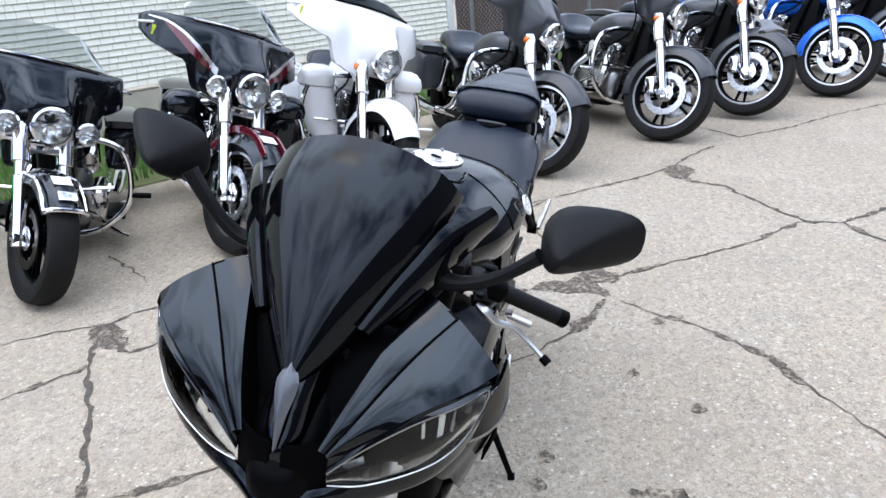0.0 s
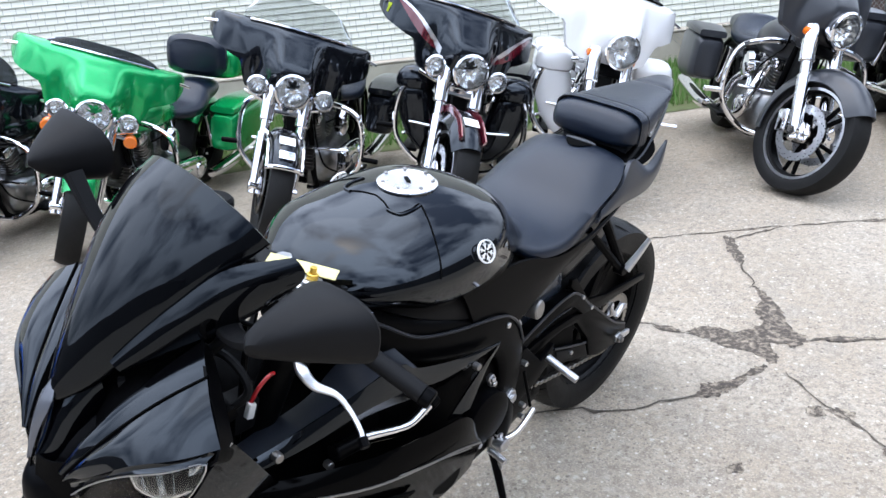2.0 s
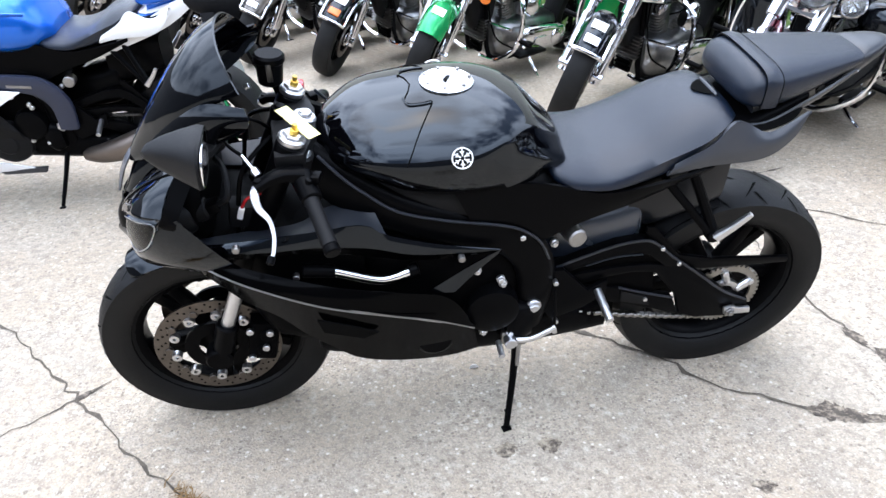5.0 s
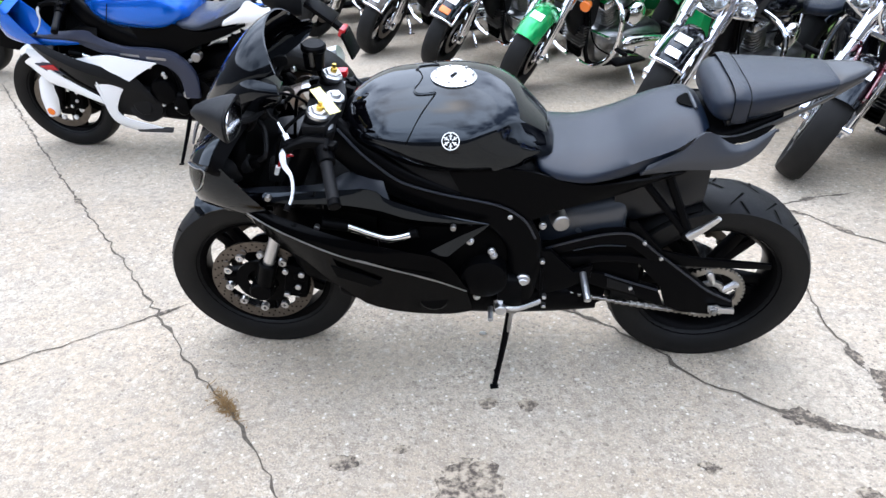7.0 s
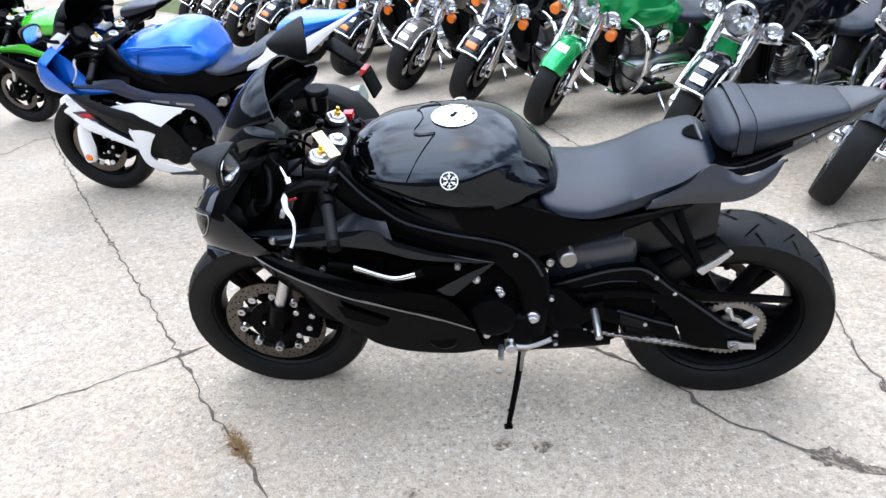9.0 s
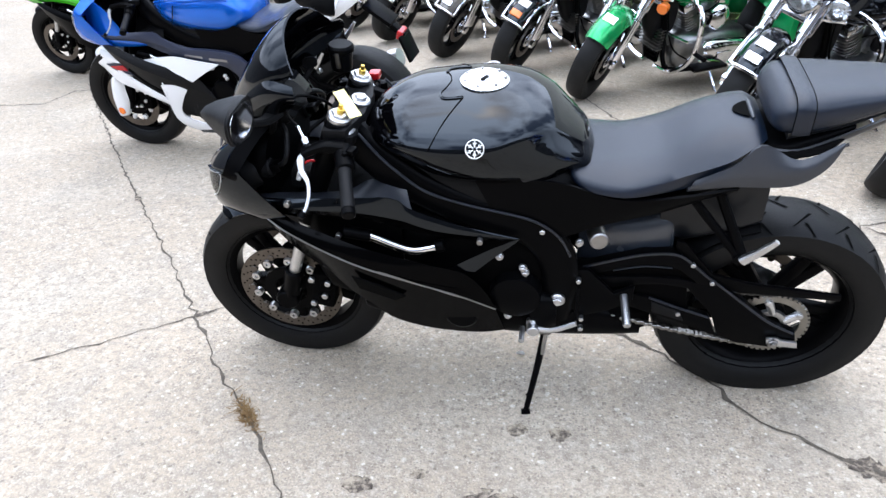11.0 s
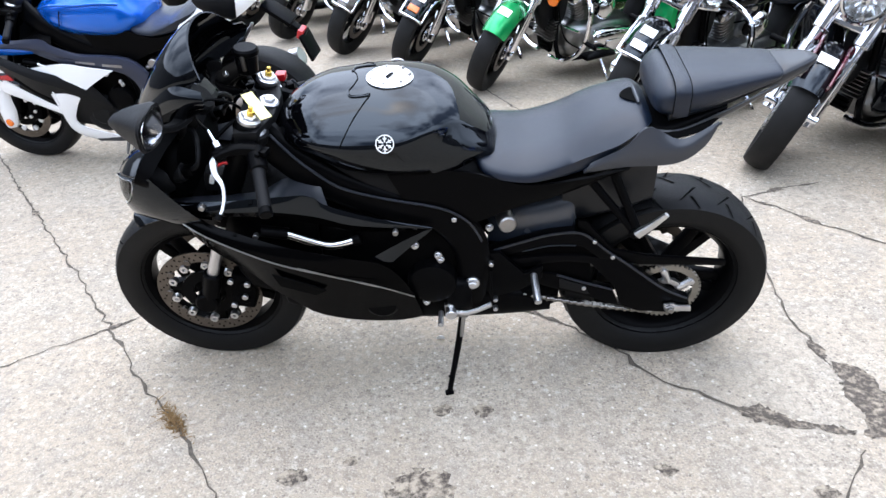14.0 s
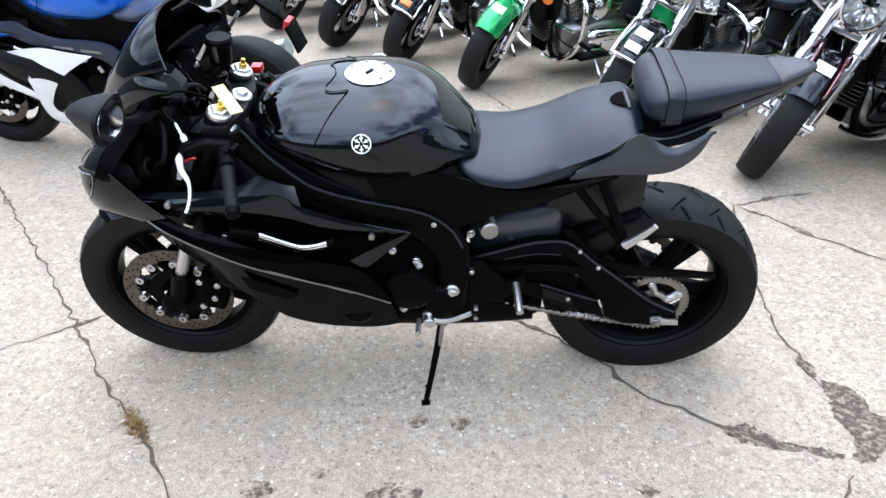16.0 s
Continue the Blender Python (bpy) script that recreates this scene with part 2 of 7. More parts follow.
def oval(c, u, v, a, b, e=2.0, n=20):
    """A superellipse ring round c in the plane of u and v."""
    c, u, v, out = Vector(c), Vector(u), Vector(v), []
    for i in range(n):
        t = 2 * math.pi * i / n
        cs, sn = math.cos(t), math.sin(t)
        out.append(c + u * (a * math.copysign(abs(cs) ** (2 / e), cs)) + v * (b * math.copysign(abs(sn) ** (2 / e), sn)))
    return out


def body(stations, e=2.5, n=24, smooth=3, bm=None):
    """A body along x from stations (x, half width, z low, z widest, z top[, y])."""
    pts = [tuple(s) + (0.0,) * (6 - len(s)) for s in stations]
    cols = list(zip(*pts))
    fine = []
    for i in range(len(pts) - 1):
        for j in range(smooth):
            t = j / smooth
            row = []
            for col in cols:
                a, b, c, d = col[max(i - 1, 0)], col[i], col[i + 1], col[min(i + 2, len(pts) - 1)]
                row.append(0.5 * (2 * b + (c - a) * t + (2 * a - 5 * b + 4 * c - d) * t * t + (3 * b - a - 3 * c + d) * t ** 3))
            fine.append(row)
    fine.append(list(pts[-1]))
    rings = []
    for x, w, lo, mid, hi, y in fine:
        ring = []
        for i in range(n):
            t = 2 * math.pi * i / n
            cs, sn = math.cos(t), math.sin(t)
            h = (hi - mid) if sn > 0 else (mid - lo)
            ring.append(Vector((x, y + w * math.copysign(abs(cs) ** (2 / e), cs), mid + h * math.copysign(abs(sn) ** (2 / e), sn))))
        rings.append(ring)
    return loft(bm or bmesh.new(), rings)


def tube(pts, r, n=10, k=4, bm=None, flat=1.0, side=None):
    """A round (or flattened) tube along a smoothed path; r one radius or one per point."""
    rs = r if isinstance(r, (list, tuple)) else [r] * len(pts)
    p = spline(pts, k)
    rr = []
    for i in range(len(p)):
        f = i * (len(rs) - 1) / max(len(p) - 1, 1)
        j = min(int(f), len(rs) - 2) if len(rs) > 1 else 0
        rr.append(rs[j] + (rs[min(j + 1, len(rs) - 1)] - rs[j]) * (f - j))
    u = None
    rings = []
    for i, q in enumerate(p):
        d = (p[min(i + 1, len(p) - 1)] - p[max(i - 1, 0)]).normalized()
        if u is None:
            ref = Vector(side) if side else (Vector((0, 1, 0)) if abs(d.y) < 0.8 else Vector((0, 0, 1)))
            u = (ref - d * ref.dot(d)).normalized()
        else:
            u = (u - d * u.dot(d)).normalized()
        rings.append(oval(q, u, d.cross(u), rr[i] * flat, rr[i], 2.0 if flat == 1.0 else 3.0, n))
    return loft(bm or bmesh.new(), rings)


def rod(p0, p1, r0, r1=None, n=14, chamfer=0.15, bm=None):
    """A cylinder or cone with chamfered ends."""
    p0, p1 = Vector(p0), Vector(p1)
    r1 = r0 if r1 is None else r1
    d = (p1 - p0)
    ln, d = d.length, d.normalized()
    ref = Vector((0, 0, 1)) if abs(d.z) < 0.9 else Vector((1, 0, 0))
    u = (ref - d * ref.dot(d)).normalized()
    v = d.cross(u)
    c = min(chamfer * min(r0, r1), ln * 0.3)
    rings = [oval(p0, u, v, r0 - c, r0 - c, 2, n), oval(p0 + d * c, u, v, r0, r0, 2, n), oval(p1 - d * c, u, v, r1, r1, 2, n), oval(p1, u, v, r1 - c, r1 - c, 2, n)]
    return loft(bm or bmesh.new(), rings)


def block(size, m, bevel=0.006, bm=None, taper=1.0, seg=2):
    own = bmesh.new()
    bmesh.ops.create_cube(own, size=1)
    for v in own.verts:
        f = taper if v.co.z > 0 else 1.0
        v.co = Vector((v.co.x * size[0] * f, v.co.y * size[1] * f, v.co.z * size[2]))
    if bevel:
        bmesh.ops.bevel(own, geom=own.edges[:], offset=bevel, segments=seg, affect="EDGES", profile=0.6)
    own.transform(m)
    if bm is None:
        return own
    tmp = bpy.data.meshes.new("tmp")
    own.to_mesh(tmp)
    own.free()
    bm.from_mesh(tmp)
    bpy.data.meshes.remove(tmp)
    return bm


def resample(pts, n):
    p = spline(pts, 8)
    ln = [0.0]
    for a, b in zip(p, p[1:]):
        ln.append(ln[-1] + (b - a).length)
    out, j = [], 0
    for i in range(n + 1):
        s = ln[-1] * i / n
        while j < len(p) - 2 and ln[j + 1] < s:
            j += 1
        f = (s - ln[j]) / max(ln[j + 1] - ln[j], 1e-9)
        out.append(p[j].lerp(p[j + 1], min(max(f, 0), 1)))
    return out


def patch(curves, nu=20, nv=5, thick=0.004, bulge=0.0, mirror=False, bm=None):
    """A panel skinned through the curves, with thickness; bulge swells it outwards between the first and the last."""
    bm = bm or bmesh.new()
    rows = [resample(c, nu) for c in curves]
    if mirror:
        rows = [[Vector((q.x, -q.y, q.z)) for q in r] for r in rows]
    cols = [spline([r[i] for r in rows], nv) if len(rows) > 2 else [rows[0][i].lerp(rows[1][i], j / nv) for j in range(nv + 1)] for i in range(nu + 1)]
    m = len(cols[0])
    nor = [[None] * m for _ in cols]
    mid = sum((q for c in cols for q in c), Vector()) / (m * len(cols))
    for i in range(nu + 1):
        for j in range(m):
            du = cols[min(i + 1, nu)][j] - cols[max(i - 1, 0)][j]
            dv = cols[i][min(j + 1, m - 1)] - cols[i][max(j - 1, 0)]
            k = du.cross(dv)
            nor[i][j] = k.normalized() if k.length > 1e-9 else Vector((0, -1, 0))
    ref = nor[nu // 2][m // 2]
    out = ref.y * mid.y + 0.2 * ref.z
    sgn = 1 if out > 0 else -1
    for i in range(nu + 1):
        for j in range(m):
            nor[i][j] = nor[i][j] * sgn
            if bulge:
                cols[i][j] = cols[i][j] + nor[i][j] * bulge * math.sin(math.pi * j / (m - 1))
    top = [[bm.verts.new(cols[i][j]) for j in range(m)] for i in range(nu + 1)]
    low = [[bm.verts.new(cols[i][j] - nor[i][j] * thick) for j in range(m)] for i in range(nu + 1)]
    for i in range(nu):
        for j in range(m - 1):
            bm.faces.new((top[i][j], top[i + 1][j], top[i + 1][j + 1], top[i][j + 1]))
            bm.faces.new((low[i][j + 1], low[i + 1][j + 1], low[i + 1][j], low[i][j]))
    for i in range(nu):
        bm.faces.new((top[i][0], low[i][0], low[i + 1][0], top[i + 1][0]))
        bm.faces.new((top[i + 1][m - 1], low[i + 1][m - 1], low[i][m - 1], top[i][m - 1]))
    for j in range(m - 1):
        bm.faces.new((top[0][j + 1], low[0][j + 1], low[0][j], top[0][j]))
        bm.faces.new((top[nu][j], low[nu][j], low[nu][j + 1], top[nu][j + 1]))
    return bm


def slab(outline, y0, y1, bevel=0.004, bm=None):
    """A plate: an outline in x and z, from y0 to y1."""
    own = bmesh.new()
    f = own.faces.new([own.verts.new((x, y0, z)) for x, z in outline])
    r = bmesh.ops.extrude_face_region(own, geom=[f])
    bmesh.ops.translate(own, vec=(0, y1 - y0, 0), verts=[v for v in r["geom"] if isinstance(v, bmesh.types.BMVert)])
    if bevel:
        bmesh.ops.recalc_face_normals(own, faces=own.faces)
        bmesh.ops.bevel(own, geom=own.edges[:], offset=bevel, segments=2, affect="EDGES", profile=0.6)
    if bm is None:
        return own
    tmp = bpy.data.meshes.new("tmp")
    own.to_mesh(tmp)
    own.free()
    bm.from_mesh(tmp)
    bpy.data.meshes.remove(tmp)
    return bm


def spun(profile, n=32, c=(0, 0, 0), bm=None, close=False, cap=True):
    """A profile of (radius, y) spun round the y axis through c."""
    c = Vector(c)
    rings = []
    for r, y in profile + ([profile[0]] if close else []):
        rings.append([c + Vector((r * math.cos(2 * math.pi * i / n), y, r * math.sin(2 * math.pi * i / n))) for i in range(n)])
    return loft(bm or bmesh.new(), rings, cap=cap and not close)


def joined(*bms):
    out = bmesh.new()
    for b in bms:
        tmp = bpy.data.meshes.new("tmp")
        b.to_mesh(tmp)
        b.free()
        out.from_mesh(tmp)
        bpy.data.meshes.remove(tmp)
    return out


# ---- ground ----
def ground_z(x, y):
    d = y - 0.4
    s = 0.5 * (d + math.sqrt(d * d + 0.35))
    return -0.034 * (s - 0.125) if s < 5.5 else -0.034 * 5.375


def arc_strip(c, r, a0, a1, w, thick, n=24, crown=0.02, tuck=0.0, e=2.0):
    """A mudguard round the y axis at c: angles in degrees from the rear (+x) over the top."""
    bm = bmesh.new()
    rows = []
    for i in range(n + 1):
        a = radians(a0 + (a1 - a0) * i / n)
        f = abs(math.sin(math.pi * i / n)) ** 0.3 if tuck else 1.0
        ww = w * (1 - tuck * (1 - f))
        row = []
        for side in (0, 1):
            for j in range(9):
                s = -1 + 2 * j / 8
                s = s if side == 0 else -s
                drop = crown * abs(s) ** 3 + side * thick
                rr = r - drop
                row.append(Vector((c[0] + rr * math.cos(a), c[1] + s * (ww - side * thick * 0.5), c[2] + rr * math.sin(a))))
        rows.append(row)
    return loft(bm, rows)


def tyre(c, r, w, rim):
    h = r - rim
    prof = [(rim, -w * 0.36), (rim + 0.10 * h, -w * 0.42), (rim + 0.40 * h, -w * 0.5), (rim + 0.66 * h, -w * 0.485)]
    k = 7
    for i in range(k + 1):
        a = radians(-62 + 124 * i / k)
        prof.append((rim + 0.62 * h + 0.38 * h * math.cos(a) ** 0.9, w * 0.5 * math.sin(a) / math.sin(radians(66))))
    prof += [(rim + 0.66 * h, w * 0.485), (rim + 0.40 * h, w * 0.5), (rim + 0.10 * h, w * 0.42), (rim, w * 0.36), (rim - 0.012, w * 0.25), (rim - 0.012, -w * 0.25)]
    return spun(prof, 48, c, close=True)


def sport_grooves(c, r, w, n, rim):
    """Slanted tread cuts, as thin dark inlays on the crown."""
    bm = bmesh.new()
    h = r - rim

    def at(a, s):
        t = radians(62 * s)
        rr = rim + 0.62 * h + 0.38 * h * math.cos(t) ** 0.9 + 0.0012
        return Vector((c[0] + rr * math.cos(a), c[1] + w * 0.5 * math.sin(t) / math.sin(radians(66)), c[2] + rr * math.sin(a)))
    for i in range(n):
        for sg in (-1, 1):
            for s0, s1, sl, off in ((0.08, 0.62, 0.16, 0.0), (0.45, 0.95, -0.07, 0.16)):
                a0 = 2 * math.pi * (i + off + (0.5 if sg > 0 else 0)) / n
                lo, hi = [], []
                for j in range(5):
                    f = j / 4
                    s = sg * (s0 + (s1 - s0) * f)
                    d = 0.030 * (1 - 0.6 * f)
                    lo.append(bm.verts.new(at(a0 + sl * f - d * 0.5, s)))
                    hi.append(bm.verts.new(at(a0 + sl * f + d * 0.5, s)))
                for j in range(4):
                    bm.faces.new((lo[j], lo[j + 1], hi[j + 1], hi[j]))
    return bm


def add_wheel(name, c, rim, w, parent, mat, label="", spokes=5, hub=0.045, spoke_w=0.022, split=0.0, turn=None):
    """A cast wheel: the rim, with its hub and its spokes as parts."""
    T = (turn or Matrix.Identity(4)) @ Matrix.Translation(c)
    bm = spun([(rim + 0.004, -w * 0.42), (rim + 0.012, -w * 0.40), (rim - 0.006, -w * 0.33), (rim - 0.022, -w * 0.22), (rim - 0.026, 0), (rim - 0.022, w * 0.22), (rim - 0.006, w * 0.33), (rim + 0.012, w * 0.40), (rim + 0.004, w * 0.42), (rim - 0.014, w * 0.1), (rim - 0.014, -w * 0.1)], 40, close=True)
    bm.transform(T)
    ob = part(name, bm, mat, parent, label)
    bm = spun([(hub * 0.5, -w * 0.5), (hub, -w * 0.42), (hub, w * 0.42), (hub * 0.5, w * 0.5)], 20)
    bm.transform(T)
    part("hub", bm, mat, ob)
    for off in ((-split, split) if split else (0,)):
        a, b = off * 0.3, off
        p, q = Vector((hub * 0.8 * math.cos(a), 0, hub * 0.8 * math.sin(a))), Vector(((rim - 0.018) * math.cos(b), 0, (rim - 0.018) * math.sin(b)))
        first = part("spoke", tube([p, q], [spoke_w * 1.15, spoke_w * 0.85], 8, 1, flat=0.9), mat, ob)
        for i in range(spokes):
            o = first if i == 0 else new("spoke", first.data)
            o.parent = ob
            o.matrix_basis = T @ Matrix.Rotation(2 * math.pi * i / spokes + 0.3, 4, "Y")
    return ob


def disc_mesh(c, r, y, inner=0.72, slots=10):
    bm = spun([(r * inner, y - 0.0025), (r, y - 0.0025), (r, y + 0.0025), (r * inner, y + 0.0025)], 44, c, close=True)
    for i in range(slots):
        a = 2 * math.pi * i / slots
        rod((c[0] + r * (inner + 0.02) * math.cos(a), c[1] + y - 0.006, c[2] + r * (inner + 0.02) * math.sin(a)), (c[0] + r * (inner + 0.02) * math.cos(a), c[1] + y + 0.006, c[2] + r * (inner + 0.02) * math.sin(a)), 0.011, n=10, bm=bm)
    return bm


def disc_holes(c, r, y, n=26):
    bm = bmesh.new()
    for i in range(n):
        for k, f in enumerate((0.82, 0.88, 0.94)):
            a = 2 * math.pi * (i + k * 0.33) / n
            rod((c[0] + r * f * math.cos(a), c[1] + y - 0.0032, c[2] + r * f * math.sin(a)), (c[0] + r * f * math.cos(a), c[1] + y + 0.0032, c[2] + r * f * math.sin(a)), 0.0035, n=6, bm=bm)
    return bm


def mirrored(bm):
    m = bm.copy()
    m.transform(Matrix.Diagonal((1, -1, 1, 1)))
    bmesh.ops.reverse_faces(m, faces=m.faces)
    return m


# ---- sport motorcycles ----
TANK = (  # x, z of the ridge, y and z of the crease, of the knee and of the lower edge
    (-0.385, 0.880, 0.050, 0.862, 0.052, 0.852, 0.050, 0.840),
    (-0.360, 0.908, 0.105, 0.868, 0.104, 0.856, 0.090, 0.842),
    (-0.310, 0.936, 0.158, 0.876, 0.152, 0.858, 0.135, 0.838),
    (-0.260, 0.951, 0.190, 0.884, 0.182, 0.860, 0.160, 0.832),
    (-0.200, 0.960, 0.205, 0.881, 0.194, 0.848, 0.172, 0.808),
    (-0.130, 0.967, 0.212, 0.881, 0.200, 0.840, 0.176, 0.792),
    (-0.050, 0.966, 0.207, 0.888, 0.196, 0.838, 0.175, 0.787),
    (0.020, 0.953, 0.172, 0.904, 0.184, 0.842, 0.168, 0.787),
    (0.080, 0.928, 0.120, 0.900, 0.160, 0.842, 0.154, 0.789),
    (0.130, 0.882, 0.092, 0.862, 0.134, 0.826, 0.128, 0.798),
    (0.165, 0.846, 0.068, 0.832, 0.108, 0.812, 0.104, 0.790),
    (0.185, 0.802, 0.022, 0.798, 0.080, 0.788, 0.078, 0.775))


def tank_row(x):
    """The tank's section at x, smoothed between its stations."""
    i = max(k for k in range(len(TANK) - 1) if TANK[k][0] <= x or k == 0)
    a, b, c, d = TANK[max(i - 1, 0)], TANK[i], TANK[i + 1], TANK[min(i + 2, len(TANK) - 1)]
    t = (x - b[0]) / (c[0] - b[0])
    row = []
    for p, q, r, w in zip(a[1:], b[1:], c[1:], d[1:]):
        row.append(0.5 * (2 * q + (r - p) * t + (2 * p - 5 * q + 4 * r - w) * t * t + (3 * q - p - 3 * r + w) * t ** 3))
    return row


def dome(f):
    """The upper skin from the ridge (0) to the crease (1): how far out, how far down."""
    t = radians(76) * f
    return (math.sin(t) / math.sin(radians(76))) ** 0.92, (1 - math.cos(t)) / (1 - math.cos(radians(76)))


def on_tank(x, y, lift=0.0006):
    hi, yc, zc = tank_row(x)[:3]
    lo, up = 0.0, 1.0
    for _ in range(24):
        f = 0.5 * (lo + up)
        if dome(f)[0] * yc < abs(y):
            lo = f
        else:
            up = f
    return Vector((x, y + math.copysign(lift * f, y), hi - (hi - zc) * dome(f)[1] + lift))


def tank_shell():
    rings = []
    n = 56
    for i in range(n + 1):
        x = TANK[0][0] + (TANK[-1][0] - TANK[0][0]) * i / n
        hi, yc, zc, ym, zm, yb, zb = tank_row(min(x, 0.1849))
        half = []
        for k in range(13):
            u, v = dome(k / 12)
            half.append((yc * u, hi - (hi - zc) * v))
        half += [(yc + (ym - yc) * 0.10 + 0.0005, zc - (zc - zm) * 0.14), (yc + (ym - yc) * 0.5 + 0.002, zc + (zm - zc) * 0.5), (ym, zm), (ym + (yb - ym) * 0.45 + 0.003, zm + (zb - zm) * 0.5), (yb, zb), (yb * 0.9, zb - 0.006)]
        ring = [Vector((x, -y, z)) for y, z in half] + [Vector((x, y, z)) for y, z in half[:0:-1]]
        rings.append(ring)
    return loft(bmesh.new(), rings)


def sections(rows, smooth=4):
    """A skin lofted along x from half sections of (y, z), each mirrored; rows of (x, half)."""
    cols = [[x, *[w for p in half for w in p]] for x, half in rows]
    rings = []
    for i in range(len(cols) - 1):
        a, b, c, d = cols[max(i - 1, 0)], cols[i], cols[i + 1], cols[min(i + 2, len(cols) - 1)]
        for j in range(smooth + (1 if i == len(cols) - 2 else 0)):
            t = j / smooth
            r = [0.5 * (2 * q + (e - p) * t + (2 * p - 5 * q + 4 * e - w) * t * t + (3 * q - p - 3 * e + w) * t ** 3) for p, q, e, w in zip(a, b, c, d)]
            half = list(zip(r[1::2], r[2::2]))
            rings.append([Vector((r[0], -y, z)) for y, z in half] + [Vector((r[0], y, z)) for y, z in half[::-1] if y > 1e-6])
    return loft(bmesh.new(), rings)


SEAT = ((0.122, 0.814, 0.085, 0.803, 0.10, 0.79), (0.14, 0.810, 0.122, 0.797, 0.140, 0.774), (0.18, 0.802, 0.146, 0.784, 0.162, 0.760), (0.26, 0.797, 0.156, 0.776, 0.169, 0.752), (0.34, 0.819, 0.161, 0.794, 0.164, 0.765), (0.40, 0.856, 0.161, 0.818, 0.156, 0.780), (0.44, 0.878, 0.160, 0.834, 0.150, 0.793), (0.48, 0.892, 0.155, 0.850, 0.144, 0.810), (0.515, 0.897, 0.143, 0.870, 0.132, 0.838), (0.54, 0.896, 0.126, 0.880, 0.116, 0.862), (0.56, 0.888, 0.10, 0.878, 0.09, 0.868))


def on_seat(x, y, lift=0.0012):
    a, b = next((p, q) for p, q in zip(SEAT, SEAT[1:]) if p[0] <= x <= q[0])
    f = (x - a[0]) / (b[0] - a[0])
    hi, ws, zs = (a[k] + (b[k] - a[k]) * f for k in (1, 2, 3))
    return Vector((x, y, hi - (hi - zs) * min(abs(y) / ws, 1.0) ** 3.6 + lift))


def seat_skin():
    """The rider seat: crowned top, soft shoulder, steep flank."""
    rows = []
    for x, hi, ws, zs, wb, zb in SEAT:
        half = [(0.0, hi)]
        for k in range(1, 8):
            f = k / 7
            half.append((ws * f, hi - (hi - zs) * f ** 3.6))
        half += [(ws + (wb - ws) * 0.45, zs - (zs - zb) * 0.18), (ws + (wb - ws) * 0.9, zs - (zs - zb) * 0.6), (wb, zb), (wb - 0.012, zb - 0.008), (wb * 0.4, zb - 0.006)]
        rows.append((x, half))
    return sections(rows, 4)


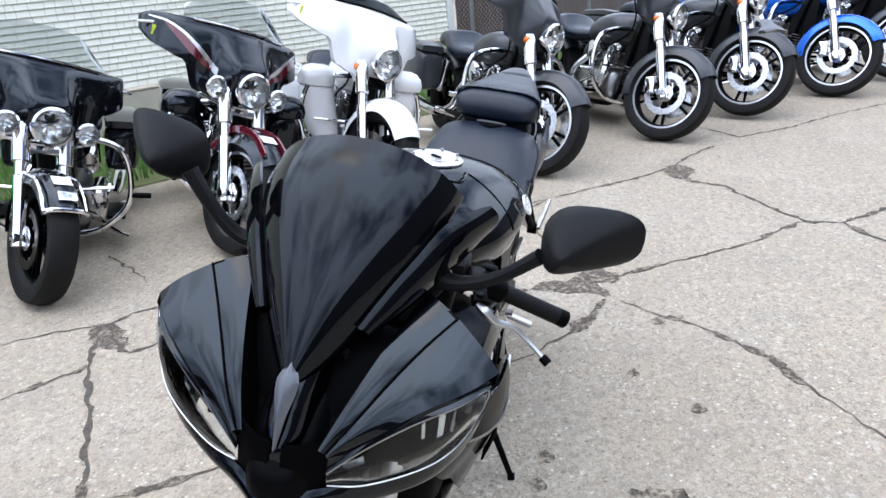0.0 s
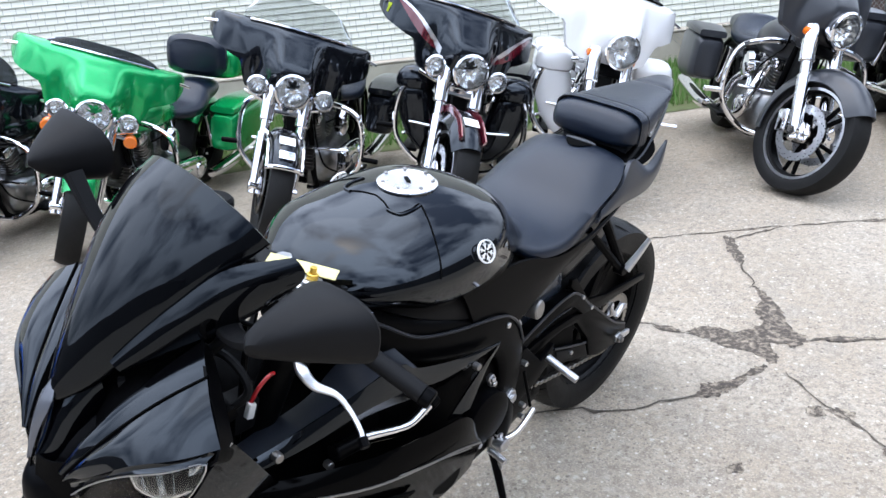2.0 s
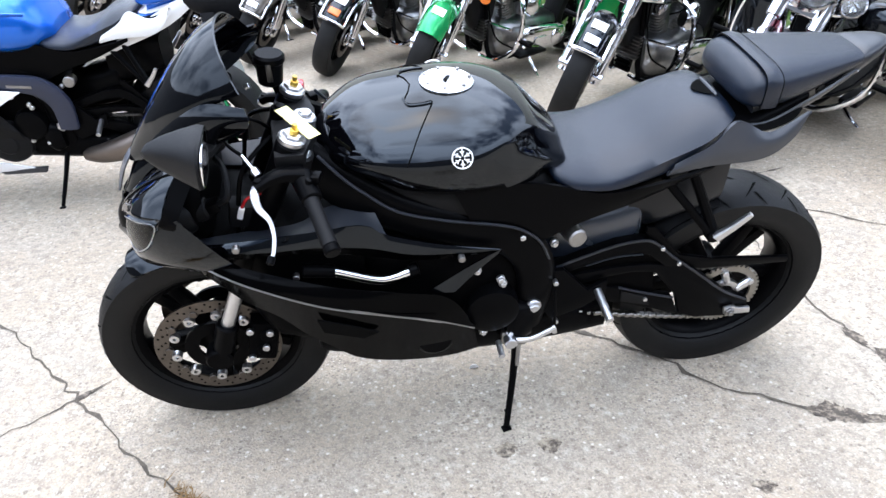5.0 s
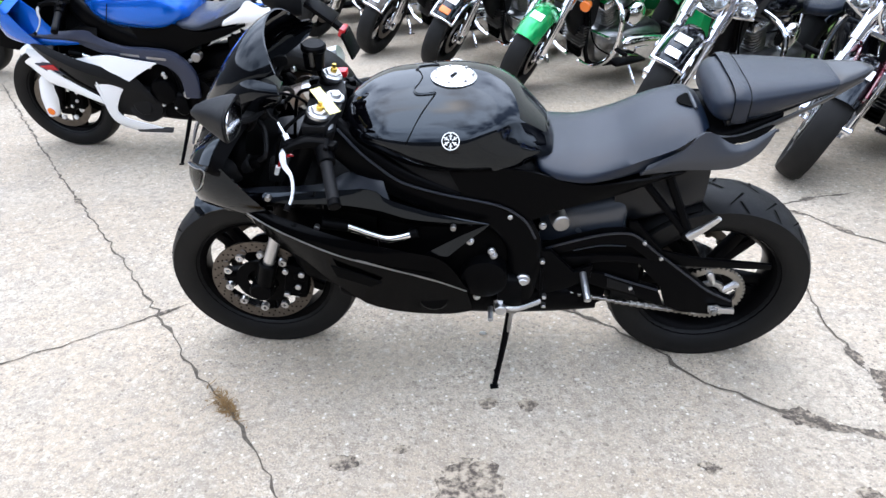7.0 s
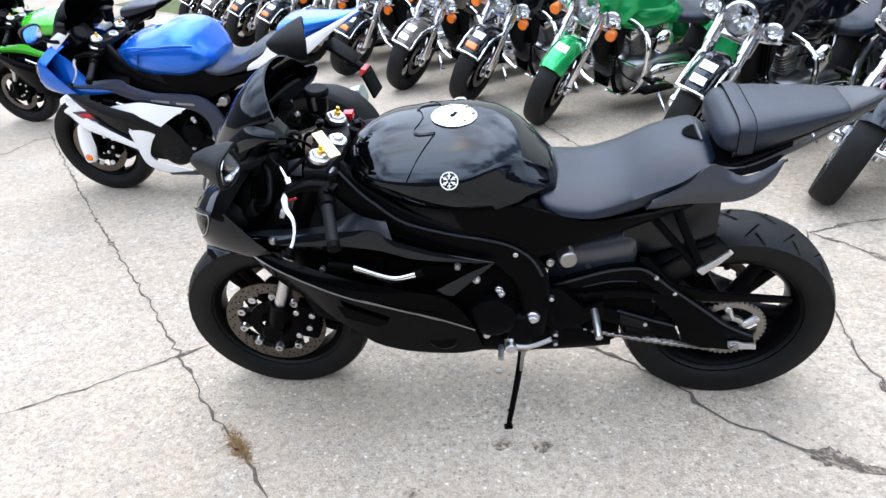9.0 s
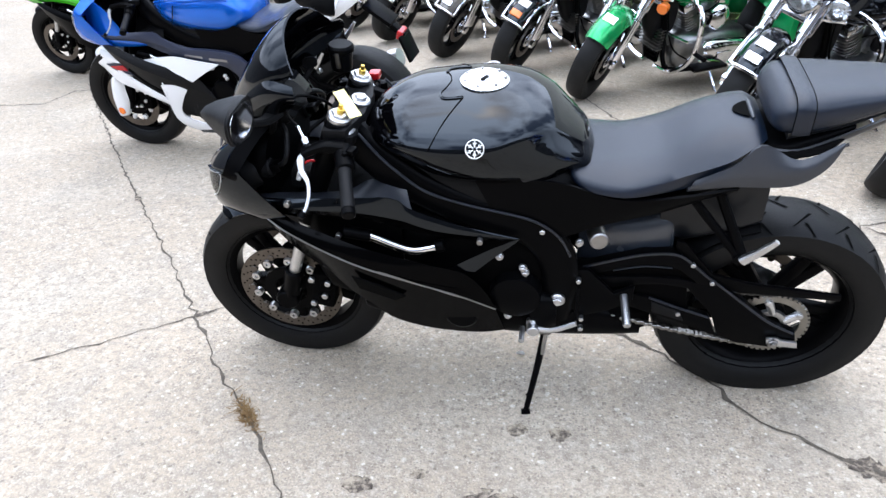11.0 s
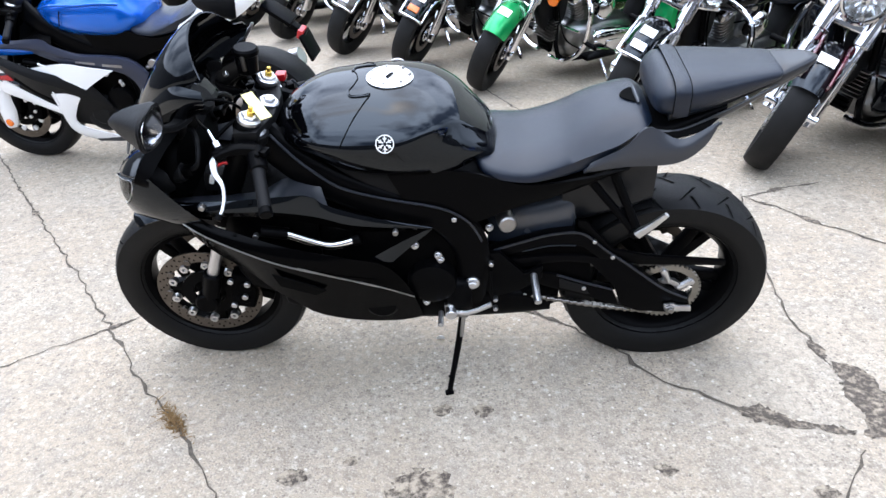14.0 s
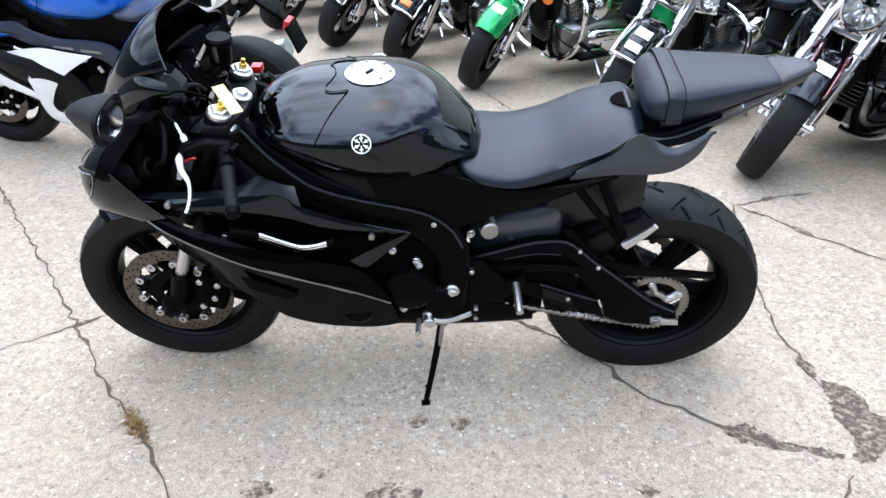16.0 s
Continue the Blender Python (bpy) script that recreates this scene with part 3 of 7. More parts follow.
def sport_bike(m, label, s, main=False):
    """A sport motorcycle on its side stand; x runs to its rear, y to its right. s: the materials of its panels."""
    root = thing("sport_motorcycle", m, label, "motorcycle", "sport motorcycles")
    P = lambda name, bm, mat, lab="", par=root, ang=35: part(name, bm, mat, par, lab, ang)
    FW, RW = (-0.696, 0, 0.299), (0.678, 0, 0.307)
    # wheels
    for nm, c, r, w, rim in (("front_wheel", FW, 0.300, 0.120, 0.213), ("rear_wheel", RW, 0.308, 0.180, 0.212)):
        rimo = add_wheel(nm, c, rim, w * 0.95, root, SATIN, "black five-spoke cast wheel", 5, 0.05, 0.02, 0.13)
        ty = P("tyre", tyre(c, r, w, rim), RUBBER, "", rimo)
        if main:
            P("tread", sport_grooves(c, r, w, 16 if r > 0.31 else 18, rim), GROOVE, "", ty)
        if nm == "front_wheel":
            for y in (-0.068, 0.068):
                d = P("brake_disc", disc_mesh(c, 0.160, y, 0.77), DISC, "worn steel brake disc", rimo)
                P("disc_hub", spun([(0.05, y - 0.004), (0.085, y - 0.004), (0.085, y + 0.004), (0.05, y + 0.004)], 24, c, close=True), SATIN, "", rimo)
            # added bright studs stand in for pale ground seen through the disc gaps
            if main:
                for i in range(10):
                    a = 2 * math.pi * (i + 0.3) / 10
                    bx_, bz_ = c[0] + 0.112 * math.cos(a), c[2] + 0.112 * math.sin(a)
                    P("disc_bobbin", spun([(0.005, -0.078), (0.0125, -0.078), (0.0135, -0.070), (0.0135, -0.062), (0.005, -0.062)], 14, (bx_, 0, bz_), close=True), ALU, "bright stud in place of pale ground seen through the disc", rimo)
                P("disc_drilling", disc_holes(c, 0.160, -0.068), GROOVE, "", rimo)
        else:
            P("brake_disc", disc_mesh(c, 0.11, 0.085), DISC, "", rimo)
            sp = spun([(0.080, -0.103), (0.098, -0.103), (0.098, -0.097), (0.080, -0.097)], 40, c, close=True)
            for i in range(42):
                a = 2 * math.pi * i / 42
                block((0.008, 0.005, 0.008), Matrix.Translation((c[0] + 0.1 * math.cos(a), -0.1, c[2] + 0.1 * math.sin(a))) @ Matrix.Rotation(-a, 4, "Y"), 0, sp)
            car = spun([(0.030, -0.104), (0.046, -0.104), (0.048, -0.095), (0.030, -0.095)], 24, c, close=True)
            for i in range(5):
                a = 2 * math.pi * i / 5 + 0.5
                tube([(c[0] + 0.04 * math.cos(a - 0.25), -0.1, c[2] + 0.04 * math.sin(a - 0.25)), (c[0] + 0.084 * math.cos(a), -0.1, c[2] + 0.084 * math.sin(a))], [0.010, 0.012], 8, 1, car)
                rod((c[0] + 0.080 * math.cos(a), -0.112, c[2] + 0.080 * math.sin(a)), (c[0] + 0.080 * math.cos(a), -0.098, c[2] + 0.080 * math.sin(a)), 0.009, n=8, bm=car)
            P("sprocket_carrier", car, ALU, "bright sprocket carrier", rimo)
            P("sprocket", sp, SPROCKET if main else CASE, "steel chain sprocket", rimo)
    # chain
    n = 46
    for run in (0, 1):
        bm = bmesh.new()
        a, b = Vector((0.15, -0.1, 0.335 if run else 0.425)), Vector((0.685, -0.1, 0.217 if run else 0.413))
        ang = math.atan2(b.z - a.z, b.x - a.x)
        for i in range(n):
            f = i / n
            q = a.lerp(b, f) + Vector((0, 0, -0.012 * math.sin(math.pi * f) if run else 0))
            block((0.0125, 0.012 if i % 2 else 0.018, 0.012), Matrix.Translation(q) @ Matrix.Rotation(-ang, 4, "Y"), 0.002, bm, seg=1)
        P("chain", bm, SPROCKET if main and run else CASE, "oily drive chain")
    # fork
    oy = -0.024 if main else 0.0
    for y in (-0.105, 0.105):
        leg = P("fork_leg", rod((-0.425, y + oy, 0.925), (-0.575, y, 0.60), 0.0285, n=18), SATIN, "black upside-down fork tube")
        P("fork_slider", rod((-0.575, y, 0.60), (-0.665, y, 0.37), 0.0175, n=16), ALU, "bright fork slider", leg)
        P("fork_foot", joined(rod((-0.650, y, 0.41), (-0.695, y, 0.27), 0.029, 0.024, 14), rod((-0.69, y - 0.025, 0.302), (-0.69, y + 0.025, 0.302), 0.035, n=16)), SATIN, "", leg)
        cal = P("brake_caliper", joined(block((0.075, 0.06, 0.13), pose(-0.575, y * 0.78, 0.335, 0, 12, 0), 0.012), rod((-0.56, y * 0.78 - 0.036, 0.36), (-0.56, y * 0.78 + 0.036, 0.36), 0.02), rod((-0.575, y * 0.78 - 0.036, 0.31), (-0.575, y * 0.78 + 0.036, 0.31), 0.02)), DEEP, "black brake caliper", leg)
        for dx, dz in ((-0.553, 0.372), (-0.57, 0.322), (-0.60, 0.385), (-0.61, 0.29)):
            P("caliper_bolt", rod((dx, y * 0.78 + math.copysign(0.03, y), dz), (dx, y * 0.78 + math.copysign(0.042, y), dz), 0.0095, n=8), ALU, "", cal)
        cap = P("fork_cap", joined(rod((-0.425, y + oy, 0.922), (-0.419, y + oy, 0.938), 0.029, n=20), rod((-0.419, y + oy, 0.936), (-0.416, y + oy, 0.944), 0.022, n=6)), ALU, "bright fork cap", leg)
        P("preload_adjuster", joined(rod((-0.416, y + oy, 0.942), (-0.413, y + oy, 0.953), 0.0095, n=12), rod((-0.413, y + oy, 0.953), (-0.411, y + oy, 0.964), 0.0055, n=10)), GOLD, "gold anodised adjuster", leg)
    P("triple_clamp", joined(slab([(-0.46, -0.14), (-0.40, -0.14), (-0.375, -0.05), (-0.375, 0.05), (-0.40, 0.14), (-0.46, 0.14), (-0.47, 0.0)], 0, 0.028, 0.006).copy()), MATTE, "black upper fork clamp")
    tc = root.children[-1]
    tc.data.transform(Matrix(((1, 0, 0.2 * 0, 0), (0, 0, 1, oy), (0, 1, 0, 0.885), (0, 0, 0, 1))))
    P("stem_nut", joined(rod((-0.40, oy, 0.912), (-0.395, oy, 0.926), 0.026, n=20), rod((-0.395, oy, 0.924), (-0.393, oy, 0.934), 0.015, n=6)), ALU, "", tc)
    if main:
        P("ignition_lock", joined(rod((-0.455, 0, 0.905), (-0.448, 0, 0.935), 0.019), rod((-0.448, 0, 0.933), (-0.446, 0, 0.94), 0.012)), SATIN, "", tc)
        tag = P("price_tag", block((0.030, 0.115, 0.002), pose(-0.408, -0.095, 0.948, 10, 0, 36), 0.0008), TAG, "yellow hanging key tag", tc)
    # clip-ons
    for sg in (-1, 1):
        bar = P("handlebar", joined(rod((-0.445, sg * 0.105, 0.865), (-0.385, sg * 0.315, 0.782), 0.0115, n=14), rod((-0.449, sg * 0.105, 0.85), (-0.437, sg * 0.105, 0.885), 0.037, n=18)), MATTE, "black clip-on handlebar")
        P("grip", tube([(-0.418, sg * 0.20, 0.828), (-0.411, sg * 0.225, 0.820), (-0.387, sg * 0.305, 0.787)], [0.0175, 0.0155, 0.016], 14, 4), MATTE, "ribbed rubber grip", bar)
        P("bar_end", rod((-0.387, sg * 0.305, 0.787), (-0.382, sg * 0.322, 0.780), 0.0165, n=14), SATIN, "", bar)
        P("switchgear", joined(rod((-0.434, sg * 0.146, 0.849), (-0.414, sg * 0.206, 0.826), 0.0245, 0.022, 16), block((0.020, 0.028, 0.018), pose(-0.403, sg * 0.172, 0.858, 0, 0, sg * 16), 0.005), rod((-0.420, sg * 0.185, 0.853), (-0.416, sg * 0.185, 0.864), 0.007, n=10)), SATIN, "", bar)
        P("fork_band", rod((-0.438, sg * 0.108, 0.892), (-0.449, sg * 0.106, 0.862), 0.0325, n=20), ALU, "bright band under the fork clamp", bar)
        lv = tube([(-0.522, sg * 0.178, 0.852), (-0.526, sg * 0.193, 0.843), (-0.520, sg * 0.213, 0.824), (-0.500, sg * 0.238, 0.811), (-0.494, sg * 0.263, 0.790), (-0.497, sg * 0.288, 0.772), (-0.503, sg * 0.300, 0.764)], [0.007, 0.0095, 0.0075, 0.0048, 0.0042, 0.004, 0.0036], 10, 4, flat=0.7)
        lev = P("brake_lever" if sg > 0 else "clutch_lever", lv, ALU if main else STEEL, "bright aluminium lever", bar)
        P("lever_ball", rod((-0.501, sg * 0.296, 0.767), (-0.506, sg * 0.309, 0.759), 0.008, n=10), SATIN, "", lev)
        P("lever_perch", joined(tube([(-0.430, sg * 0.152, 0.856), (-0.468, sg * 0.160, 0.864), (-0.500, sg * 0.174, 0.862), (-0.522, sg * 0.182, 0.853)], [0.017, 0.013, 0.0105, 0.011], 12, 4, flat=1.3), rod((-0.516, sg * 0.180, 0.846), (-0.516, sg * 0.180, 0.870), 0.008, n=12)), SATIN, "", bar)
        if sg < 0 and main:
            P("cable_adjuster", joined(rod((-0.515, -0.162, 0.866), (-0.525, -0.150, 0.876), 0.010, n=12), rod((-0.525, -0.150, 0.876), (-0.545, -0.125, 0.895), 0.004)), CHROME, "", bar)
            P("clutch_cable", tube([(-0.545, -0.125, 0.895), (-0.575, -0.10, 0.915), (-0.57, -0.04, 0.93), (-0.52, 0.0, 0.90), (-0.48, 0.03, 0.84)], 0.004, 8, 6), SATIN, "", bar)
    for o in root.children:
        if o.name.startswith("handlebar"):
            o.location = (0.022, -0.022, 0.018) if main else (0.012, -0.012, 0.012)
    rs = P("brake_reservoir", joined(rod((-0.464, 0.095 + oy, 0.957), (-0.460, 0.095 + oy, 1.008), 0.027, 0.030, 22), rod((-0.460, 0.095 + oy, 1.006), (-0.458, 0.095 + oy, 1.027), 0.034, n=22), rod((-0.462, 0.10 + oy, 0.97), (-0.445, 0.13 + oy, 0.88), 0.008)), SATIN, "black brake fluid reservoir")
    P("reservoir_clip", block((0.012, 0.006, 0.040), pose(-0.461, 0.062 + oy, 0.995), 0.002), CASE, "", rs)
    if main:
        P("kill_switch", block((0.03, 0.03, 0.02), pose(-0.415, 0.19, 0.885), 0.004), RED, "red kill switch")
    # tank
    st = [(-0.385, 0.055, 0.80, 0.84, 0.875), (-0.36, 0.105, 0.78, 0.855, 0.905), (-0.30, 0.150, 0.775, 0.86, 0.936), (-0.22, 0.182, 0.77, 0.862, 0.955), (-0.13, 0.202, 0.765, 0.862, 0.966), (-0.04, 0.205, 0.765, 0.86, 0.964), (0.04, 0.190, 0.765, 0.855, 0.945), (0.10, 0.165, 0.765, 0.845, 0.910), (0.145, 0.140, 0.76, 0.825, 0.862), (0.175, 0.115, 0.755, 0.80, 0.815)]
    st = s.get("tank_st", st)
    if main:
        tank = P("fuel_tank", tank_shell(), s["tank"], "gloss black fuel tank with a sharp side crease", ang=46)
    else:
        tank = P("fuel_tank", body(st, 2.35, 36, 4), s["tank"], s.get("tank_label", "gloss black fuel tank"))
    capz = s.get("cap_z", 0.966)
    P("tank_cap_ring", spun([(0.0, 0), (0.058, 0), (0.06, 0.004), (0.052, 0.009), (0.046, 0.007), (0, 0.007)], 40).copy(), POLISH, "bright round filler cap", tank)
    cap = tank.children[-1]
    cap.data.transform(Matrix.Translation((-0.085, 0, capz - 0.002)) @ Matrix.Rotation(radians(2), 4, "Y") @ Matrix.Rotation(radians(90), 4, "X"))
    if main:
        for i in range(7):
            a = 2 * math.pi * i / 7
            P("cap_bolt", rod((-0.085 + 0.05 * math.cos(a), 0.05 * math.sin(a), capz + 0.004), (-0.085 + 0.05 * math.cos(a), 0.05 * math.sin(a), capz + 0.010), 0.004, n=8), STEEL, "", tank)
        P("cap_key_cover", block((0.026, 0.009, 0.003), pose(-0.085, 0, capz + 0.0065, 0, 0, 60), 0.001), SATIN, "", tank)

        for sg in (-1, 1):
            P("tank_seam", tube([on_tank(x, sg * y) for x, y in ((-0.166, 0.0), (-0.173, 0.03), (-0.183, 0.056), (-0.176, 0.074), (-0.152, 0.079), (-0.128, 0.077), (-0.139, 0.105), (-0.163, 0.150), (-0.186, 0.190), (-0.198, 0.2035))], 0.0014, 6, 5), GROOVE, "", tank)
            P("seam_lip", tube([on_tank(x, sg * y, 0.001) for x, y in ((-0.186, 0.052), (-0.178, 0.078), (-0.150, 0.083), (-0.130, 0.081))], 0.0028, 6, 5), s["tank"], "", tank)
            M = Matrix.Translation((-0.086, sg * 0.2105, 0.901)) @ Matrix.Rotation(radians(27 * sg), 4, "X")
            em = spun([(0.0198, -0.002), (0.0222, -0.002), (0.0222, 0.002), (0.0198, 0.002)], 32, close=True)
            for k in range(6):
                a = radians(90 + 60 * k)
                tube([(0.004 * math.cos(a), 0, 0.004 * math.sin(a)), (0.020 * math.cos(a), 0, 0.020 * math.sin(a))], 0.0016, 6, 1, em)
                for d in (-0.3, 0.3):
                    tube([(0.009 * math.cos(a), 0, 0.009 * math.sin(a)), (0.015 * math.cos(a + d), 0, 0.015 * math.sin(a + d))], 0.0011, 6, 1, em)
            em.transform(M)
            P("tank_emblem", em, WHITEP, "round silver tank emblem", tank)
    # frame, tank side covers, engine
    P("frame_beam", tube([(-0.43, -0.075, 0.87), (-0.33, -0.125, 0.80), (-0.22, -0.15, 0.735), (-0.08, -0.155, 0.675), (0.04, -0.15, 0.635), (0.105, -0.145, 0.545), (0.115, -0.14, 0.43), (0.105, -0.13, 0.31)], [0.05, 0.048, 0.045, 0.045, 0.05, 0.05, 0.047, 0.04], 14, 5, flat=0.42, side=(0, 1, 0)), SATIN, "black cast frame beam")
    fb = root.children[-1]
    P("frame_beam", mirrored(tube([(-0.43, -0.075, 0.87), (-0.33, -0.125, 0.80), (-0.22, -0.15, 0.735), (-0.08, -0.155, 0.675), (0.04, -0.15, 0.635), (0.105, -0.145, 0.545), (0.115, -0.14, 0.43), (0.105, -0.13, 0.31)], [0.05, 0.048, 0.045, 0.045, 0.05, 0.05, 0.047, 0.04], 14, 5, flat=0.42, side=(0, 1, 0))), SATIN)
    P("frame_cover", body([(-0.40, 0.06, 0.76, 0.80, 0.84), (-0.30, 0.125, 0.69, 0.76, 0.84), (-0.15, 0.158, 0.63, 0.73, 0.82), (0.0, 0.160, 0.60, 0.70, 0.81), (0.10, 0.140, 0.60, 0.70, 0.81), (0.18, 0.115, 0.62, 0.71, 0.79)], 3.0, 28, 3), MATTE, "matt black frame cover under the tank")
    eng = P("engine", body([(-0.34, 0.10, 0.30, 0.45, 0.66), (-0.28, 0.165, 0.27, 0.45, 0.68), (-0.1, 0.17, 0.25, 0.42, 0.66), (0.06, 0.15, 0.25, 0.40, 0.62), (0.14, 0.11, 0.27, 0.40, 0.56)], 4.0, 28, 2), DEEP, "black engine block")
    P("generator_cover", spun([(0, -0.2), (0.05, -0.2), (0.066, -0.193), (0.07, -0.165), (0.07, -0.14)], 28, (0.0, 0, 0.43)), SATIN, "", eng)
    P("sprocket_cover", body([(0.04, 0.03, 0.31, 0.36, 0.41), (0.07, 0.035, 0.29, 0.36, 0.43), (0.11, 0.02, 0.31, 0.36, 0.41)], 2.5, 16, 3), SATIN, "", eng)
    for b in eng.children:
        if b.name.startswith("sprocket_cover"):
            b.location = (0, -0.16, 0)
    for x, z, y in ((0.068, 0.639, -0.166), (0.161, 0.577, -0.13), (-0.04, 0.56, -0.18), (0.02, 0.52, -0.175), (0.026, 0.505, -0.175), (0.05, 0.345, -0.19), (0.165, 0.44, -0.13), (0.165, 0.36, -0.13), (-0.02, 0.355, -0.185)):
        P("bolt", joined(rod((x, y + 0.01, z), (x, y, z), 0.011, n=12), rod((x, y, z), (x, y - 0.006, z), 0.0075, n=6)), ALU)
    P("pivot_bolt", joined(rod((0.112, -0.13, 0.406), (0.112, -0.168, 0.406), 0.021, n=20), rod((0.112, -0.168, 0.406), (0.112, -0.176, 0.406), 0.013, n=6)), ALU, "bright swingarm pivot bolt")
    P("coolant_pipe", tube([(-0.385, -0.19, 0.625), (-0.36, -0.192, 0.617), (-0.29, -0.194, 0.588), (-0.25, -0.194, 0.582), (-0.195, -0.188, 0.594)], 0.0125, 12, 4), CHROME, "bright metal coolant pipe")
    P("hose_clamp", rod((-0.37, -0.19, 0.62), (-0.44, -0.195, 0.635), 0.0165), SATIN)
    P("hose_clamp", rod((-0.202, -0.188, 0.592), (-0.18, -0.186, 0.598), 0.0165), SATIN)
    # seat and tail
    P("rider_seat", seat_skin(), s["seat"], "black vinyl rider seat", ang=60)
    P("seat_cover_panel", patch([[(-0.10, -0.172, 0.80), (0.10, -0.164, 0.785), (0.25, -0.166, 0.742), (0.40, -0.168, 0.76), (0.51, -0.155, 0.780)], [(-0.02, -0.166, 0.625), (0.10, -0.160, 0.615), (0.22, -0.154, 0.660), (0.36, -0.15, 0.705), (0.50, -0.14, 0.765)]], 18, 4, 0.006, 0.004), SATIN, "black seat side panel")
    P("seat_cover_panel", patch([[(-0.10, -0.172, 0.80), (0.10, -0.164, 0.785), (0.25, -0.166, 0.742), (0.40, -0.168, 0.76), (0.51, -0.155, 0.780)], [(-0.02, -0.166, 0.625), (0.10, -0.160, 0.615), (0.22, -0.154, 0.660), (0.36, -0.15, 0.705), (0.50, -0.14, 0.765)]], 18, 4, 0.006, 0.004, True), SATIN)
    if main:
        # flat black patch on the seat paints the shade of its hollow
        arcs = [[on_seat(x0 - k * (0.036 - 22 * y * y), y, 0.0045) for y in (-0.036, -0.026, -0.013, 0, 0.013, 0.026, 0.036)] for x0, k in ((0.530, 1.0), (0.530, 0.5), (0.530, 0.05))]
        P("seat_notch", patch(arcs, 14, 4, 0.002), GROOVE, "flat black patch for the shaded hollow at the back of the rider seat")
        P("notch_lip", tube([on_seat(0.535, y, 0.004) for y in (-0.044, -0.02, 0.02, 0.044)], [0.003, 0.006, 0.006, 0.003], 10, 4), TAILP, "grey lip behind the seat hollow")
    # dark block added to close the see-through gap between the side fairings
    P("radiator", body([(-0.58, 0.10, 0.42, 0.52, 0.66), (-0.52, 0.165, 0.36, 0.52, 0.70), (-0.40, 0.17, 0.33, 0.5, 0.70), (-0.30, 0.16, 0.33, 0.5, 0.68)], 4.0, 20, 2), DEEP, "black radiator block filling the gap between the fairings")
    tail = P("tail_fairing", body([(0.40, 0.115, 0.760, 0.785, 0.815), (0.50, 0.125, 0.775, 0.82, 0.862), (0.58, 0.122, 0.80, 0.84, 0.876), (0.66, 0.108, 0.835, 0.866, 0.895), (0.74, 0.085, 0.875, 0.895, 0.915)], 4.0, 28, 4), s["tail"] if not main else SATIN, s.get("tail_label", "glossy black tail fairing"))
    for mir in (False, True):
        P("tail_side_panel", patch([[(0.395, -0.160, 0.770), (0.488, -0.164, 0.789), (0.613, -0.166, 0.797), (0.676, -0.162, 0.840), (0.706, -0.152, 0.904)], [(0.40, -0.165, 0.784), (0.49, -0.168, 0.818), (0.575, -0.169, 0.832), (0.648, -0.165, 0.848), (0.703, -0.151, 0.901)], [(0.41, -0.158, 0.800), (0.49, -0.160, 0.846), (0.542, -0.150, 0.892), (0.622, -0.150, 0.857), (0.702, -0.147, 0.902)]], 24, 5, 0.012, 0.0, mir), s["tail"], "dark grey tail side panel", tail)
        P("tail_rail", patch([[(0.545, -0.122, 0.868), (0.62, -0.128, 0.866), (0.72, -0.108, 0.900), (0.82, -0.080, 0.938), (0.93, -0.036, 0.977)], [(0.56, -0.110, 0.852), (0.63, -0.118, 0.850), (0.73, -0.098, 0.884), (0.82, -0.070, 0.920), (0.925, -0.030, 0.964)]], 20, 3, 0.005, 0.003, mir), s.get("cone", s["tail"]), "", tail)
    P("tail_cone", body([(0.60, 0.098, 0.865, 0.885, 0.905), (0.72, 0.086, 0.895, 0.912, 0.93), (0.82, 0.068, 0.932, 0.948, 0.965), (0.862, 0.066, 0.944, 0.962, 0.988), (0.90, 0.050, 0.957, 0.975, 0.994), (0.935, 0.030, 0.970, 0.983, 0.997), (0.957, 0.010, 0.982, 0.987, 0.993)], 3.4, 26, 4), s.get("cone", s["tail"]), "", tail)
    # solid dark body stands in for the shade of the gap under the pad
    P("tail_grip_recess", body([(0.55, 0.128, 0.842, 0.858, 0.872), (0.62, 0.142, 0.842, 0.858, 0.874), (0.68, 0.136, 0.858, 0.874, 0.89), (0.715, 0.11, 0.876, 0.888, 0.90)], 2.5, 18, 3), GROOVE if main else SATIN, "", tail)
    P("subframe", body([(0.08, 0.11, 0.66, 0.72, 0.79), (0.25, 0.135, 0.68, 0.73, 0.775), (0.42, 0.13, 0.72, 0.76, 0.80), (0.60, 0.09, 0.76, 0.80, 0.85)], 3.5, 20, 2), SATIN)
    P("passenger_seat", body([(0.556, 0.080, 0.912, 0.926, 0.940), (0.564, 0.108, 0.902, 0.926, 0.958), (0.588, 0.126, 0.892, 0.929, 0.980), (0.65, 0.124, 0.894, 0.936, 0.988), (0.74, 0.102, 0.918, 0.952, 0.988), (0.82, 0.080, 0.945, 0.966, 0.988), (0.858, 0.066, 0.957, 0.972, 0.987), (0.868, 0.045, 0.962, 0.972, 0.980)], 3.4, 28, 4), s.get("pillion", s["seat"]), "black vinyl passenger seat pad")
    if main:
        def pad(x, a, lift):
            w, lo, mid, hi = 0.1268, 0.892, 0.934, 0.986
            cs, sn = math.cos(radians(a)), math.sin(radians(a))
            return (x, (w + lift) * math.copysign(abs(cs) ** (2 / 4.2), cs), mid + (hi - mid + lift) * math.copysign(abs(sn) ** (2 / 4.2), sn))
